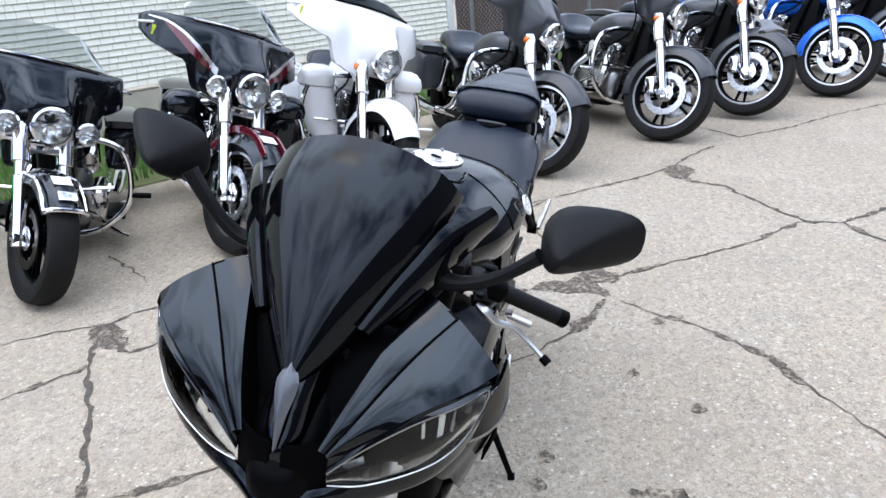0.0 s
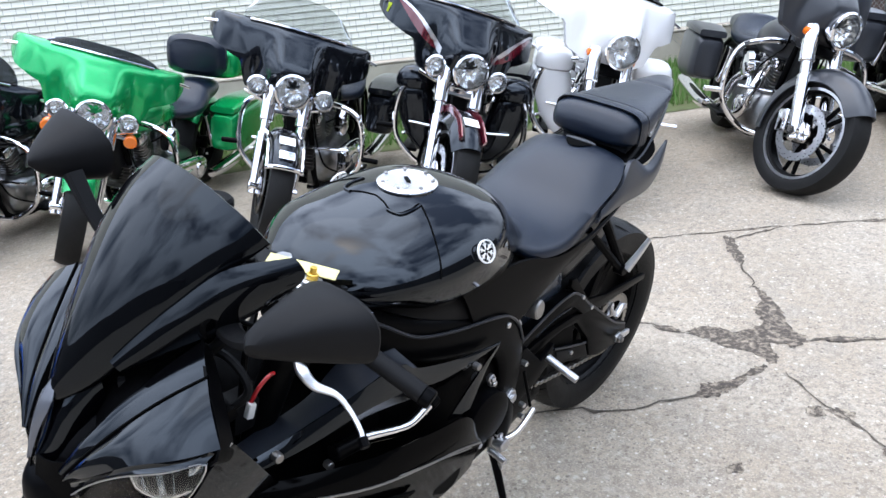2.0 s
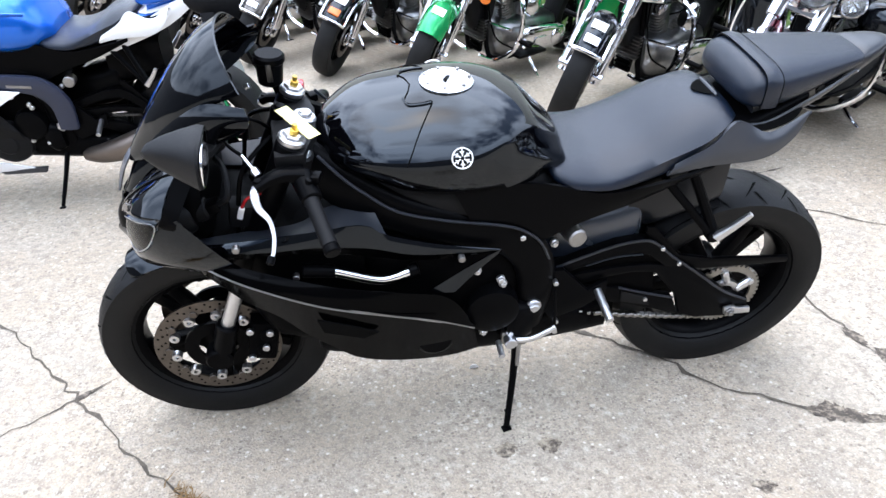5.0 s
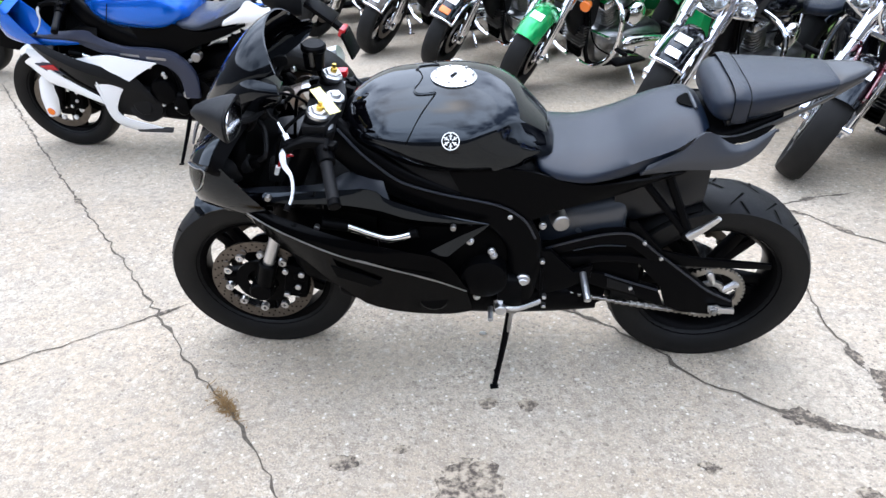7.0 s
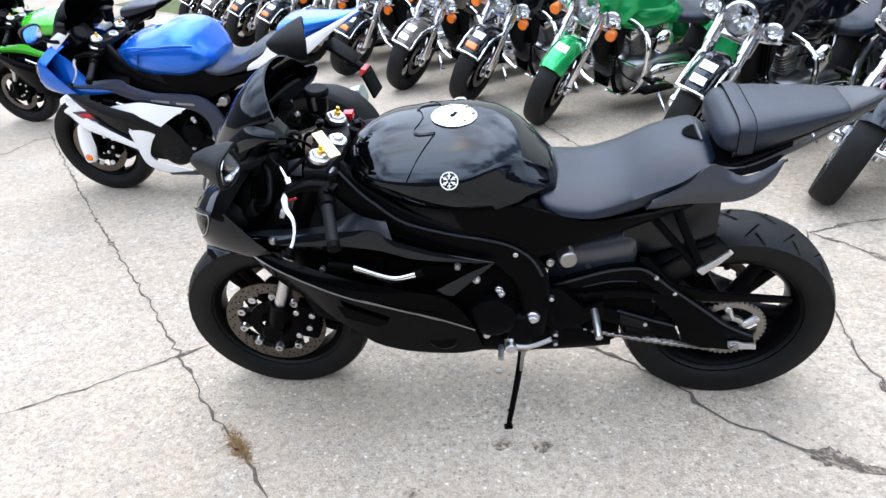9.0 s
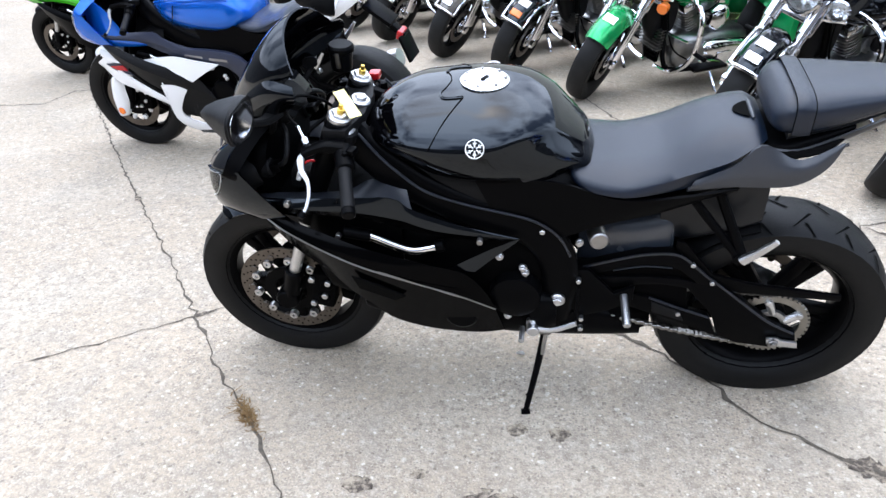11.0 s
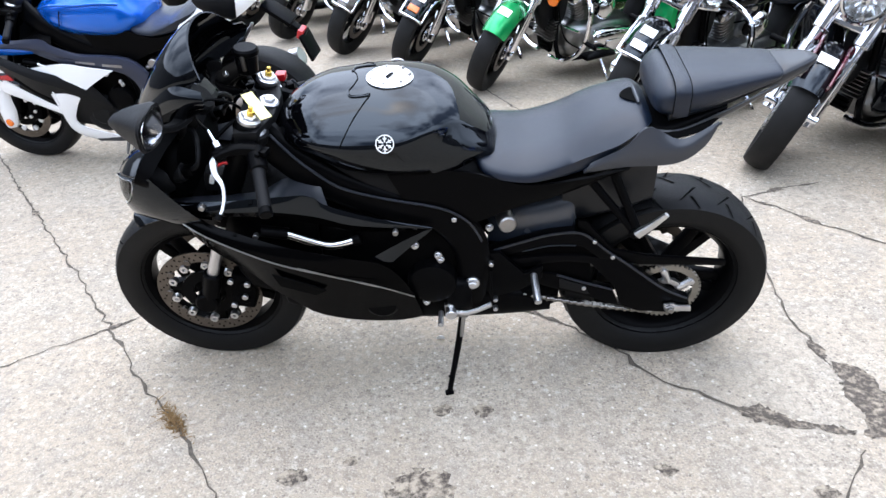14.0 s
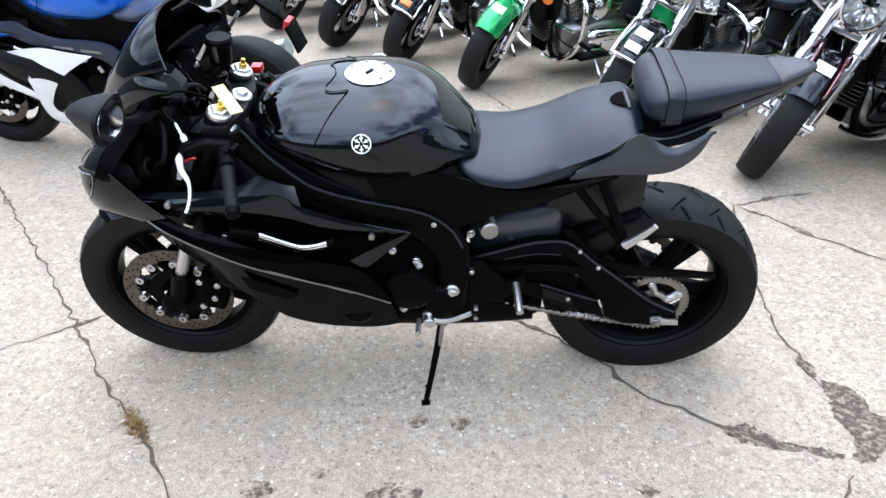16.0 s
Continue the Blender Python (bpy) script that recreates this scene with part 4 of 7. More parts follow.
        P("seat_strap", patch([[pad(0.598, a, 0.002) for a in range(-8, 197, 12)], [pad(0.616, a, 0.0045) for a in range(-8, 197, 12)], [pad(0.634, a, 0.002) for a in range(-8, 197, 12)]], 40, 2, 0.003), s["seat"], "black strap across the passenger seat")
        for x in (0.597, 0.6355):
            P("strap_seam", tube([pad(x, a, 0.0015) for a in range(-8, 197, 12)], 0.0009, 6, 3), GROOVE)
        P("tail_badge", spun([(0, 0), (0.014, 0), (0.012, 0.003), (0, 0.003)], 20), WHITEP, "small round silver badge", tail)
        tail.children[-1].data.transform(Matrix.Translation((0.908, 0, 0.9945)) @ Matrix.Rotation(radians(-4), 4, "Y") @ Matrix.Rotation(radians(90), 4, "X"))
    P("inner_fender", body([(0.36, 0.075, 0.56, 0.63, 0.70), (0.42, 0.085, 0.55, 0.64, 0.73), (0.50, 0.085, 0.575, 0.66, 0.76), (0.565, 0.085, 0.60, 0.67, 0.765), (0.60, 0.080, 0.615, 0.68, 0.755)], 5.0, 24, 2), s.get("fender", SATIN), "black inner mudguard under the tail")
    P("swingarm_hump", body([(0.16, 0.06, 0.43, 0.50, 0.585), (0.24, 0.082, 0.44, 0.52, 0.615), (0.32, 0.092, 0.45, 0.53, 0.635), (0.375, 0.092, 0.47, 0.56, 0.655), (0.395, 0.088, 0.50, 0.56, 0.645), (0.405, 0.07, 0.52, 0.56, 0.61)], 2.7, 28, 3), s.get("hump", SATIN), "black rear shock cover over the swingarm")
    P("hugger", arc_strip(RW, 0.338, 104, 168, 0.085, 0.005, 14, 0.03), SATIN, "black rear tyre hugger")
    for sg in (-1, 1):
        br = P("footrest_bracket", joined(tube([(0.415, sg * 0.13, 0.735), (0.538, sg * 0.170, 0.593)], 0.0105, 10, 1), tube([(0.475, sg * 0.13, 0.755), (0.548, sg * 0.170, 0.593)], 0.0125, 10, 1), rod((0.543, sg * 0.155, 0.590), (0.543, sg * 0.185, 0.590), 0.017)), SATIN, "black passenger footrest bracket")
        P("footrest", tube([(0.545, sg * 0.185, 0.592), (0.576, sg * 0.195, 0.628), (0.606, sg * 0.205, 0.670)], [0.013, 0.010, 0.007], 10, 3, flat=0.8), ALU, "folded aluminium passenger footrest", br)
        fr = P("rider_footrest_bracket", slab([(0.15, 0.50), (0.19, 0.50), (0.26, 0.42), (0.31, 0.45), (0.31, 0.40), (0.25, 0.36), (0.17, 0.33), (0.15, 0.36)], sg * 0.13, sg * 0.145, 0.003), SATIN)
        P("rider_footrest", rod((0.285, sg * 0.145, 0.42), (0.293, sg * 0.235, 0.395), 0.0105, n=12), ALU, "bright knurled footrest", fr)
    if main:
        sh = P("shift_lever", joined(tube([(0.05, -0.19, 0.322), (0.10, -0.205, 0.330), (0.165, -0.20, 0.358)], 0.0075, 8, 3), rod((0.02, -0.185, 0.315), (0.02, -0.235, 0.31), 0.008), rod((0.05, -0.17, 0.322), (0.05, -0.21, 0.322), 0.017)), ALU, "aluminium gear lever")
        P("shift_rod", rod((0.165, -0.19, 0.36), (0.165, -0.16, 0.45), 0.004), SATIN, "", sh)
    if main:
        P("stand_bracket", joined(slab([(0.030, 0.338), (0.062, 0.346), (0.105, 0.302), (0.095, 0.283), (0.060, 0.290), (0.030, 0.300)], -0.182, -0.168, 0.004), rod((0.055, -0.186, 0.322), (0.055, -0.168, 0.322), 0.012, n=12)), STEEL, "worn steel side stand bracket")
        for x, z in ((0.178, 0.337), (0.178, 0.300), (0.165, 0.475), (0.095, 0.335)):
            P("bolt", rod((x, -0.150, z), (x, -0.166, z), 0.007, n=8), ALU)
        P("stand_spring", tube([(0.088, -0.150, 0.30), (0.082, -0.168, 0.255), (0.076, -0.184, 0.21)], 0.006, 8, 3), STEEL)
    P("side_stand", joined(tube([(0.085, -0.13, 0.285), (0.065, -0.195, 0.18), (0.037, -0.268, 0.062)], [0.012, 0.010, 0.008], 10, 3), block((0.026, 0.020, 0.007), pose(0.036, -0.272, 0.0575, -10.8, 0, 10), 0.003), rod((0.048, -0.238, 0.10), (0.036, -0.248, 0.10), 0.005)), SATIN, "black side stand resting on the concrete")
    # swingarm, shock
    for sg in (-1, 1):
        sa = P("swingarm", joined(
            slab([(0.12, 0.475), (0.175, 0.497), (0.253, 0.525), (0.328, 0.549), (0.397, 0.555), (0.436, 0.537), (0.487, 0.488), (0.522, 0.447), (0.47, 0.455), (0.42, 0.500), (0.385, 0.512), (0.328, 0.508), (0.253, 0.488), (0.175, 0.462), (0.12, 0.45)], sg * 0.094, sg * 0.126, 0.006),
            slab([(0.12, 0.45), (0.25, 0.462), (0.33, 0.470), (0.42, 0.468), (0.47, 0.458), (0.528, 0.455), (0.595, 0.398), (0.668, 0.336), (0.745, 0.296), (0.757, 0.25), (0.70, 0.236), (0.60, 0.245), (0.548, 0.27), (0.522, 0.345), (0.446, 0.437), (0.382, 0.446), (0.32, 0.440), (0.25, 0.425), (0.12, 0.42)], sg * 0.096, sg * 0.124, 0.006),
            slab([(0.12, 0.445), (0.193, 0.425), (0.281, 0.411), (0.355, 0.394), (0.438, 0.361), (0.517, 0.334), (0.548, 0.265), (0.451, 0.304), (0.355, 0.338), (0.30, 0.360), (0.12, 0.40)], sg * 0.096, sg * 0.122, 0.005)), SATIN, "black cast swingarm")
        if main:
            # paler tubes laid along the arm's edges stand in for their highlights
            P("swingarm_rib", tube([(0.175, sg * 0.124, 0.494), (0.253, sg * 0.124, 0.522), (0.328, sg * 0.125, 0.546), (0.397, sg * 0.125, 0.552), (0.434, sg * 0.125, 0.535), (0.487, sg * 0.125, 0.485), (0.526, sg * 0.124, 0.453), (0.593, sg * 0.124, 0.396), (0.666, sg * 0.123, 0.334), (0.74, sg * 0.123, 0.294)], 0.0036, 8, 4, flat=0.7), LEDGE, "", sa)
            P("window_edge", tube([(0.355, sg * 0.121, 0.394), (0.438, sg * 0.122, 0.362), (0.516, sg * 0.122, 0.335)], 0.0035, 6, 3), LEDGE, "", sa)
            P("swingarm_web", joined(slab([(0.24, 0.425), (0.32, 0.445), (0.446, 0.442), (0.462, 0.345), (0.355, 0.380), (0.24, 0.405)], sg * 0.109, sg * 0.113, 0.001), slab([(0.13, 0.452), (0.175, 0.466), (0.33, 0.515), (0.42, 0.508), (0.48, 0.460), (0.33, 0.464)], sg * 0.109, sg * 0.113, 0.001)), DEEP, "recessed web of the swingarm", sa)
            P("brace_edge", tube([(0.253, sg * 0.125, 0.488), (0.328, sg * 0.126, 0.508), (0.40, sg * 0.126, 0.507)], 0.002, 6, 3), LEDGE, "", sa)
            P("rail_pad", slab([(0.362, 0.383), (0.440, 0.352), (0.452, 0.318), (0.366, 0.346)], sg * 0.122, sg * 0.126, 0.002), MATTE, "grey rubbed pad", sa)
            for x, z in ((0.45, 0.520), (0.505, 0.463), (0.435, 0.345)):
                P("guard_screw", rod((x, sg * 0.12, z), (x, sg * 0.131, z), 0.006, n=10), ALU, "", sa)
        P("axle_plate", slab([(0.672, 0.283), (0.70, 0.286), (0.712, 0.278), (0.752, 0.274), (0.756, 0.254), (0.70, 0.256), (0.676, 0.260)], sg * 0.128, sg * 0.138, 0.003), ALU, "bright axle adjuster plate", sa)
        P("axle_nut", joined(rod((0.690, sg * 0.135, 0.270), (0.690, sg * 0.146, 0.270), 0.0145, n=6), rod((0.690, sg * 0.146, 0.270), (0.690, sg * 0.152, 0.270), 0.008, n=12)), STEEL, "", sa)
        if sg < 0:
            P("chain_guard", slab([(0.402, 0.586), (0.424, 0.584), (0.505, 0.482), (0.60, 0.456), (0.828, 0.432), (0.828, 0.414), (0.58, 0.424), (0.492, 0.455), (0.402, 0.566)], -0.116, -0.104, 0.003), SATIN, "black chain guard", sa)
        else:
            P("brake_hose", tube([(0.50, 0.115, 0.452), (0.62, 0.10, 0.455), (0.80, 0.09, 0.445)], 0.007, 8, 3), SATIN, "", sa)
    P("shock_reservoir", joined(rod((0.20, -0.10, 0.60), (0.21, -0.155, 0.605), 0.024, n=20),), STEEL, "round shock reservoir cap")
    P("exhaust", body([(0.02, 0.09, 0.20, 0.24, 0.29), (0.15, 0.12, 0.205, 0.26, 0.33), (0.3, 0.11, 0.215, 0.27, 0.34), (0.37, 0.08, 0.225, 0.27, 0.32)], 3.0, 20, 3), DEEP, "black underslung exhaust box")
    # lower fairing
    top = [(-0.715, -0.155, 0.728), (-0.64, -0.195, 0.707), (-0.55, -0.22, 0.676), (-0.38, -0.236, 0.614), (-0.23, -0.236, 0.572), (-0.116, -0.226, 0.530), (-0.05, -0.205, 0.41)]
    crease = [(-0.735, -0.160, 0.712), (-0.65, -0.205, 0.690), (-0.56, -0.243, 0.652), (-0.41, -0.258, 0.580), (-0.266, -0.254, 0.525), (-0.15, -0.24, 0.475), (-0.05, -0.212, 0.405)]
    bot = [(-0.725, -0.150, 0.700), (-0.63, -0.180, 0.612), (-0.575, -0.190, 0.553), (-0.505, -0.195, 0.497), (-0.452, -0.197, 0.433), (-0.395, -0.195, 0.378), (-0.337, -0.190, 0.322), (-0.232, -0.185, 0.288), (-0.107, -0.180, 0.278), (-0.03, -0.175, 0.290)]
    for mir in (False, True):
        lo = P("lower_fairing", patch([top, crease], 26, 3, 0.004, 0.004, mir), s["lower"], s.get("lower_label", "satin black lower fairing panel"))
        P("lower_fairing_skirt", patch([crease, bot], 26, 5, 0.004, 0.0, mir), s["lower2"], "", lo)
        if main:
            P("pinstripe", tube([((x, -y if mir else y, z)) for x, y, z in [(a, b - 0.001, c) for a, b, c in crease[1:]]], 0.0022, 6, 6), STEEL, "thin silver pinstripe", lo)
        if main:
            # flat black patch paints the dark depth of the vent
            P("skirt_vent", patch([[(-0.42, -0.2515, 0.530), (-0.35, -0.2505, 0.500), (-0.285, -0.2445, 0.462)], [(-0.41, -0.2375, 0.475), (-0.36, -0.2325, 0.450), (-0.32, -0.2285, 0.430)]], 8, 3, 0.004, 0.0, mir), GROOVE, "flat black patch for the shaded vent in the fairing skirt", lo)
            yy = 0.199 if mir else -0.199
            P("case_cover", spun([(0.001, yy * 1.03), (0.040, yy * 1.03), (0.048, yy), (0.048, yy * 0.9)], 28, (-0.146, 0, 0.362)), SATIN, "round cover under the fairing", lo)
        w_up = [(-0.70, -0.175, 0.728), (-0.60, -0.203, 0.738), (-0.44, -0.210, 0.748), (-0.30, -0.207, 0.753), (-0.25, -0.204, 0.718), (-0.133, -0.200, 0.673), (0.012, -0.190, 0.632)]
        w_mid = [(-0.70, -0.182, 0.715), (-0.60, -0.216, 0.724), (-0.506, -0.223, 0.718), (-0.394, -0.223, 0.717), (-0.285, -0.219, 0.697), (-0.207, -0.214, 0.666), (-0.126, -0.208, 0.650), (0.011, -0.190, 0.628)]
        w_lo = [(-0.70, -0.170, 0.695), (-0.60, -0.196, 0.688), (-0.46, -0.205, 0.690), (-0.34, -0.205, 0.676), (-0.18, -0.200, 0.632), (0.010, -0.187, 0.624)]
        sf = P("side_fairing", patch([w_up, w_mid], 28, 4, 0.004, 0.002, mir), s["side"], s.get("side_label", "gloss black side fairing"))
        P("side_fairing_flank", patch([w_mid, w_lo], 28, 3, 0.004, 0.0, mir), BLACK2 if main else s["side"], "", sf)
        P("side_fairing_ledge", patch([[(-0.69, -0.176, 0.727), (-0.60, -0.203, 0.737), (-0.44, -0.209, 0.747), (-0.34, -0.207, 0.752), (-0.25, -0.203, 0.719)], [(-0.67, -0.150, 0.714), (-0.56, -0.135, 0.712), (-0.44, -0.128, 0.716), (-0.36, -0.130, 0.757), (-0.27, -0.160, 0.752)]], 22, 4, 0.004, 0.0, mir), LEDGE if main else DEEP, "satin black shelf inside the side fairing", sf)
        P("fairing_brace", patch([[(0.014, -0.192, 0.634), (-0.06, -0.20, 0.60), (-0.165, -0.212, 0.542)], [(-0.01, -0.190, 0.605), (-0.05, -0.20, 0.575), (-0.10, -0.214, 0.535)]], 8, 2, 0.004, 0.002, mir), s["brace"])
        # nose
        A = [(-0.808, -0.058, 0.764), (-0.772, -0.078, 0.812), (-0.722, -0.100, 0.860), (-0.665, -0.122, 0.902), (-0.612, -0.143, 0.935)]
        M = [(-0.806, -0.068, 0.760), (-0.778, -0.098, 0.803), (-0.732, -0.132, 0.850), (-0.687, -0.165, 0.888), (-0.642, -0.199, 0.919)]
        B = [(-0.804, -0.072, 0.752), (-0.787, -0.122, 0.785), (-0.757, -0.185, 0.830), (-0.717, -0.240, 0.853), (-0.674, -0.273, 0.866)]
        H = [(-0.802, -0.070, 0.722), (-0.788, -0.115, 0.766), (-0.766, -0.178, 0.814), (-0.729, -0.232, 0.835), (-0.690, -0.265, 0.845)]
        L = [(-0.803, -0.072, 0.703), (-0.794, -0.120, 0.711), (-0.771, -0.180, 0.733), (-0.746, -0.222, 0.756), (-0.716, -0.250, 0.790)]
        C = [(-0.840, -0.014, 0.690), (-0.808, -0.066, 0.699), (-0.796, -0.118, 0.708), (-0.773, -0.180, 0.730), (-0.747, -0.224, 0.753), (-0.714, -0.253, 0.788), (-0.686, -0.268, 0.838), (-0.650, -0.262, 0.852)]
        D = [(-0.848, -0.012, 0.655), (-0.815, -0.060, 0.660), (-0.785, -0.115, 0.668), (-0.745, -0.178, 0.684), (-0.70, -0.205, 0.688), (-0.66, -0.215, 0.683), (-0.61, -0.217, 0.678), (-0.56, -0.218, 0.674)]
        up = P("upper_fairing", patch([M, B], 20, 5, 0.004, 0.006, mir), s["upper"], s.get("upper_label", "gloss black upper fairing"))
        P("inner_cheek_strip", patch([A, M], 20, 3, 0.004, 0.003, mir), s["upper"], "", up)
        P("cheek_wall", patch([A, [(x + 0.012, y + 0.022, z - 0.045) for x, y, z in A]], 14, 3, 0.003, 0.0, mir), DEEP, "", up)
        # black sheet across the intake gap stands in for its dark depth
        P("duct_wall", patch([[(-0.800, -0.062, 0.775), (-0.800, -0.068, 0.740), (-0.798, -0.072, 0.695)], [(-0.812, -0.036, 0.768), (-0.818, -0.040, 0.735), (-0.822, -0.040, 0.690)], [(-0.818, -0.008, 0.765), (-0.828, -0.010, 0.730), (-0.836, -0.010, 0.688)]], 8, 4, 0.003, 0.0, mir), DEEP, "", up)
        P("panel_gap", tube([(x - 0.0005, -y if mir else y, z + 0.0015) for x, y, z in M], 0.0016, 6, 4), GROOVE, "", up)
        P("headlight_brow", patch([B, [(x - 0.004, y, z + 0.003) for x, y, z in H]], 18, 4, 0.004, -0.004, mir), s["upper"], "", up)
        P("cheek_end", patch([[(-0.612, -0.143, 0.935), (-0.642, -0.199, 0.919), (-0.674, -0.273, 0.866), (-0.688, -0.266, 0.840)], [(-0.600, -0.140, 0.905), (-0.622, -0.195, 0.885), (-0.650, -0.262, 0.845), (-0.660, -0.255, 0.812)]], 12, 3, 0.004, 0.0, mir), SATIN if main else s["upper"], "", up)
        P("screen_wing", patch([[(-0.715, -0.072, 0.912), (-0.680, -0.094, 0.950), (-0.635, -0.122, 0.992), (-0.570, -0.155, 1.036), (-0.492, -0.198, 1.042)], [(-0.708, -0.084, 0.902), (-0.670, -0.114, 0.932), (-0.622, -0.146, 0.970), (-0.555, -0.182, 1.010), (-0.486, -0.210, 1.020)], [(-0.700, -0.080, 0.888), (-0.660, -0.108, 0.903), (-0.610, -0.140, 0.930), (-0.555, -0.170, 0.958), (-0.500, -0.197, 0.992)]], 18, 5, 0.005, 0.004, mir), s["screen"], "", up)
        P("headlight", patch([H, L], 16, 4, 0.003, 0.006, mir), LENS, "clear headlight lens", up)
        P("headlight_edge", tube([((x - 0.002), -y if mir else y, z) for x, y, z in L + H[::-1]], 0.0011, 6, 4), ALU, "", up)
        inn = [[(x + 0.035, y * 0.93, z) for x, y, z in q] for q in (H, L)]
        P("headlight_reflector", patch(inn, 16, 4, 0.003, -0.01, mir), s.get("lamp", DEEP), "", up)
        b4, c4 = resample(H, 50), resample(L, 50)
        for f0, f1, v0, v1 in ((0.06, 0.40, 0.03, 0.16), (0.10, 0.24, 0.30, 0.62), (0.48, 0.97, 0.03, 0.09), (0.60, 0.62, 0.12, 0.55), (0.70, 0.74, 0.12, 0.66), (0.79, 0.81, 0.10, 0.70), (0.87, 0.95, 0.08, 0.40)):
            ii = [round(50 * (f0 + (f1 - f0) * k / 3)) for k in range(4)]
            P("headlight_facet", patch([[b4[k].lerp(c4[k], v0) + Vector((0.012, 0.004, -0.002)) for k in ii], [b4[k].lerp(c4[k], v1) + Vector((0.016, 0.005, 0)) for k in ii]], 5, 2, 0.002, 0.0, mir), REFLECT, "", up)
        P("nose_cowl", patch([C, D], 24, 5, 0.004, 0.008, mir), s["nose"], "", up)
        # mirrors
        sg = 1 if mir else -1
        yc, zc = (0.326, 1.067) if mir else (-0.362, 1.042)
        inn_y, dz = sg * (abs(yc) - 0.066), zc - 1.042
        st_ = P("mirror_stem", tube([(-0.575, sg * 0.135, 0.945), (-0.585, sg * 0.18, 0.945), (-0.594, sg * 0.5 * (0.18 + abs(inn_y)), 0.972 + 0.5 * dz), (-0.598, inn_y, 1.022 + dz)], [0.021, 0.015, 0.0125, 0.016], 10, 4, flat=0.7), MATTE, "black mirror stem")
        mh = [oval((x, yc + sg * dy, zc + 0.004), ((-0.30 if mir else -0.06), 1, (0.34 if mir else -0.10)), (0.12, 0, 1), a * (0.72 if mir else 0.86), b * (0.80 if mir else 0.86), 3.0, 24) for x, dy, a, b in ((-0.550, 0.0, 0.070, 0.042), (-0.546, 0.0, 0.080, 0.051), (-0.556, 0.0, 0.083, 0.054), (-0.580, -0.004, 0.074, 0.047), (-0.608, -0.012, 0.056, 0.036), (-0.632, -0.021, 0.033, 0.021), (-0.645, -0.028, 0.009, 0.006))]
        for ring in mh:
            for q in ring:
                f = (q.y - yc) * sg / 0.076
                q.z = zc + (q.z - zc) * (1.0 - 0.16 * max(f, -0.6)) + 0.004 * f
                q.x = -0.548 + (q.x + 0.548) * (0.86 - 0.50 * max(f, -0.6))
        P("mirror_housing", loft(bmesh.new(), mh), MATTE, "matt black mirror housing", st_)
        P("mirror_glass", loft(bmesh.new(), [oval((x, yc, zc + 0.004), ((-0.30 if mir else -0.06), 1, (0.34 if mir else -0.10)), (0.12, 0, 1), 0.052 if mir else 0.062, 0.036 if mir else 0.038, 2.8, 24) for x in (-0.5495, -0.5455)]), CHROME, "", st_)
    P("belly_pan", body([(-0.432, 0.155, 0.315, 0.36, 0.405), (-0.40, 0.175, 0.305, 0.36, 0.42), (-0.2, 0.180, 0.262, 0.34, 0.42), (0.0, 0.165, 0.230, 0.32, 0.40), (0.2, 0.13, 0.213, 0.28, 0.35), (0.345, 0.10, 0.213, 0.25, 0.30)], 3.2, 24, 3), SATIN, "black belly pan")
    # two solid black fillers stand in for the shade inside the fairings
    P("inner_shroud", body([(-0.69, 0.165, 0.665, 0.69, 0.715), (-0.60, 0.180, 0.66, 0.685, 0.708), (-0.52, 0.18, 0.655, 0.68, 0.702), (-0.42, 0.17, 0.65, 0.68, 0.70), (-0.34, 0.15, 0.65, 0.68, 0.71)], 3.0, 24, 3), DEEP, "solid black filler for the shade inside the side fairings")
    P("inner_nose", body([(-0.78, 0.03, 0.66, 0.70, 0.745), (-0.74, 0.105, 0.665, 0.74, 0.805), (-0.69, 0.160, 0.675, 0.78, 0.865), (-0.645, 0.180, 0.68, 0.79, 0.885), (-0.62, 0.165, 0.69, 0.79, 0.88)], 2.6, 24, 3), DEEP, "solid black filler for the shade inside the nose fairing")
    P("screen_bed", patch([[(x + 0.012, y + 0.02, z - 0.042) for x, y, z in A], [(x + 0.02, 0.0, z - 0.03) for x, y, z in A], [(x + 0.012, -y - 0.02, z - 0.042) for x, y, z in A]], 14, 6, 0.004), DEEP)
    P("nose_centre", body([(-0.846, 0.012, 0.655, 0.675, 0.70), (-0.836, 0.034, 0.645, 0.68, 0.725), (-0.808, 0.052, 0.64, 0.70, 0.752), (-0.765, 0.060, 0.65, 0.73, 0.80), (-0.69, 0.06, 0.69, 0.76, 0.84)], 2.5, 20, 3), SATIN, "black centre nose intake")
    P("nose_ridge", body([(-0.822, 0.010, 0.715, 0.735, 0.752), (-0.80, 0.028, 0.72, 0.755, 0.788), (-0.768, 0.034, 0.74, 0.79, 0.845), (-0.72, 0.04, 0.78, 0.83, 0.885)], 2.0, 16, 3), s["upper"])
    if main:
        P("nose_emblem_plate", patch([[(-0.824, -0.002, 0.760), (-0.806, -0.009, 0.805), (-0.783, -0.017, 0.846), (-0.766, -0.002, 0.870)], [(-0.829, 0.0, 0.760), (-0.814, 0.0, 0.805), (-0.793, 0.0, 0.846), (-0.771, 0.0, 0.872)], [(-0.824, 0.002, 0.760), (-0.806, 0.009, 0.805), (-0.783, 0.017, 0.846), (-0.766, 0.002, 0.870)]], 8, 3, 0.003), GREYPL, "grey nose plate", ang=15)
    # screen
    bm = bmesh.new()
    rows = []
    nv, nu = 22, 20
    mid = spline([(-0.782, 0.0, 0.852), (-0.748, 0.0, 0.912), (-0.700, 0.0, 0.984), (-0.645, 0.0, 1.052), (-0.594, 0.0, 1.102), (-0.547, 0.0, 1.132)], 8)
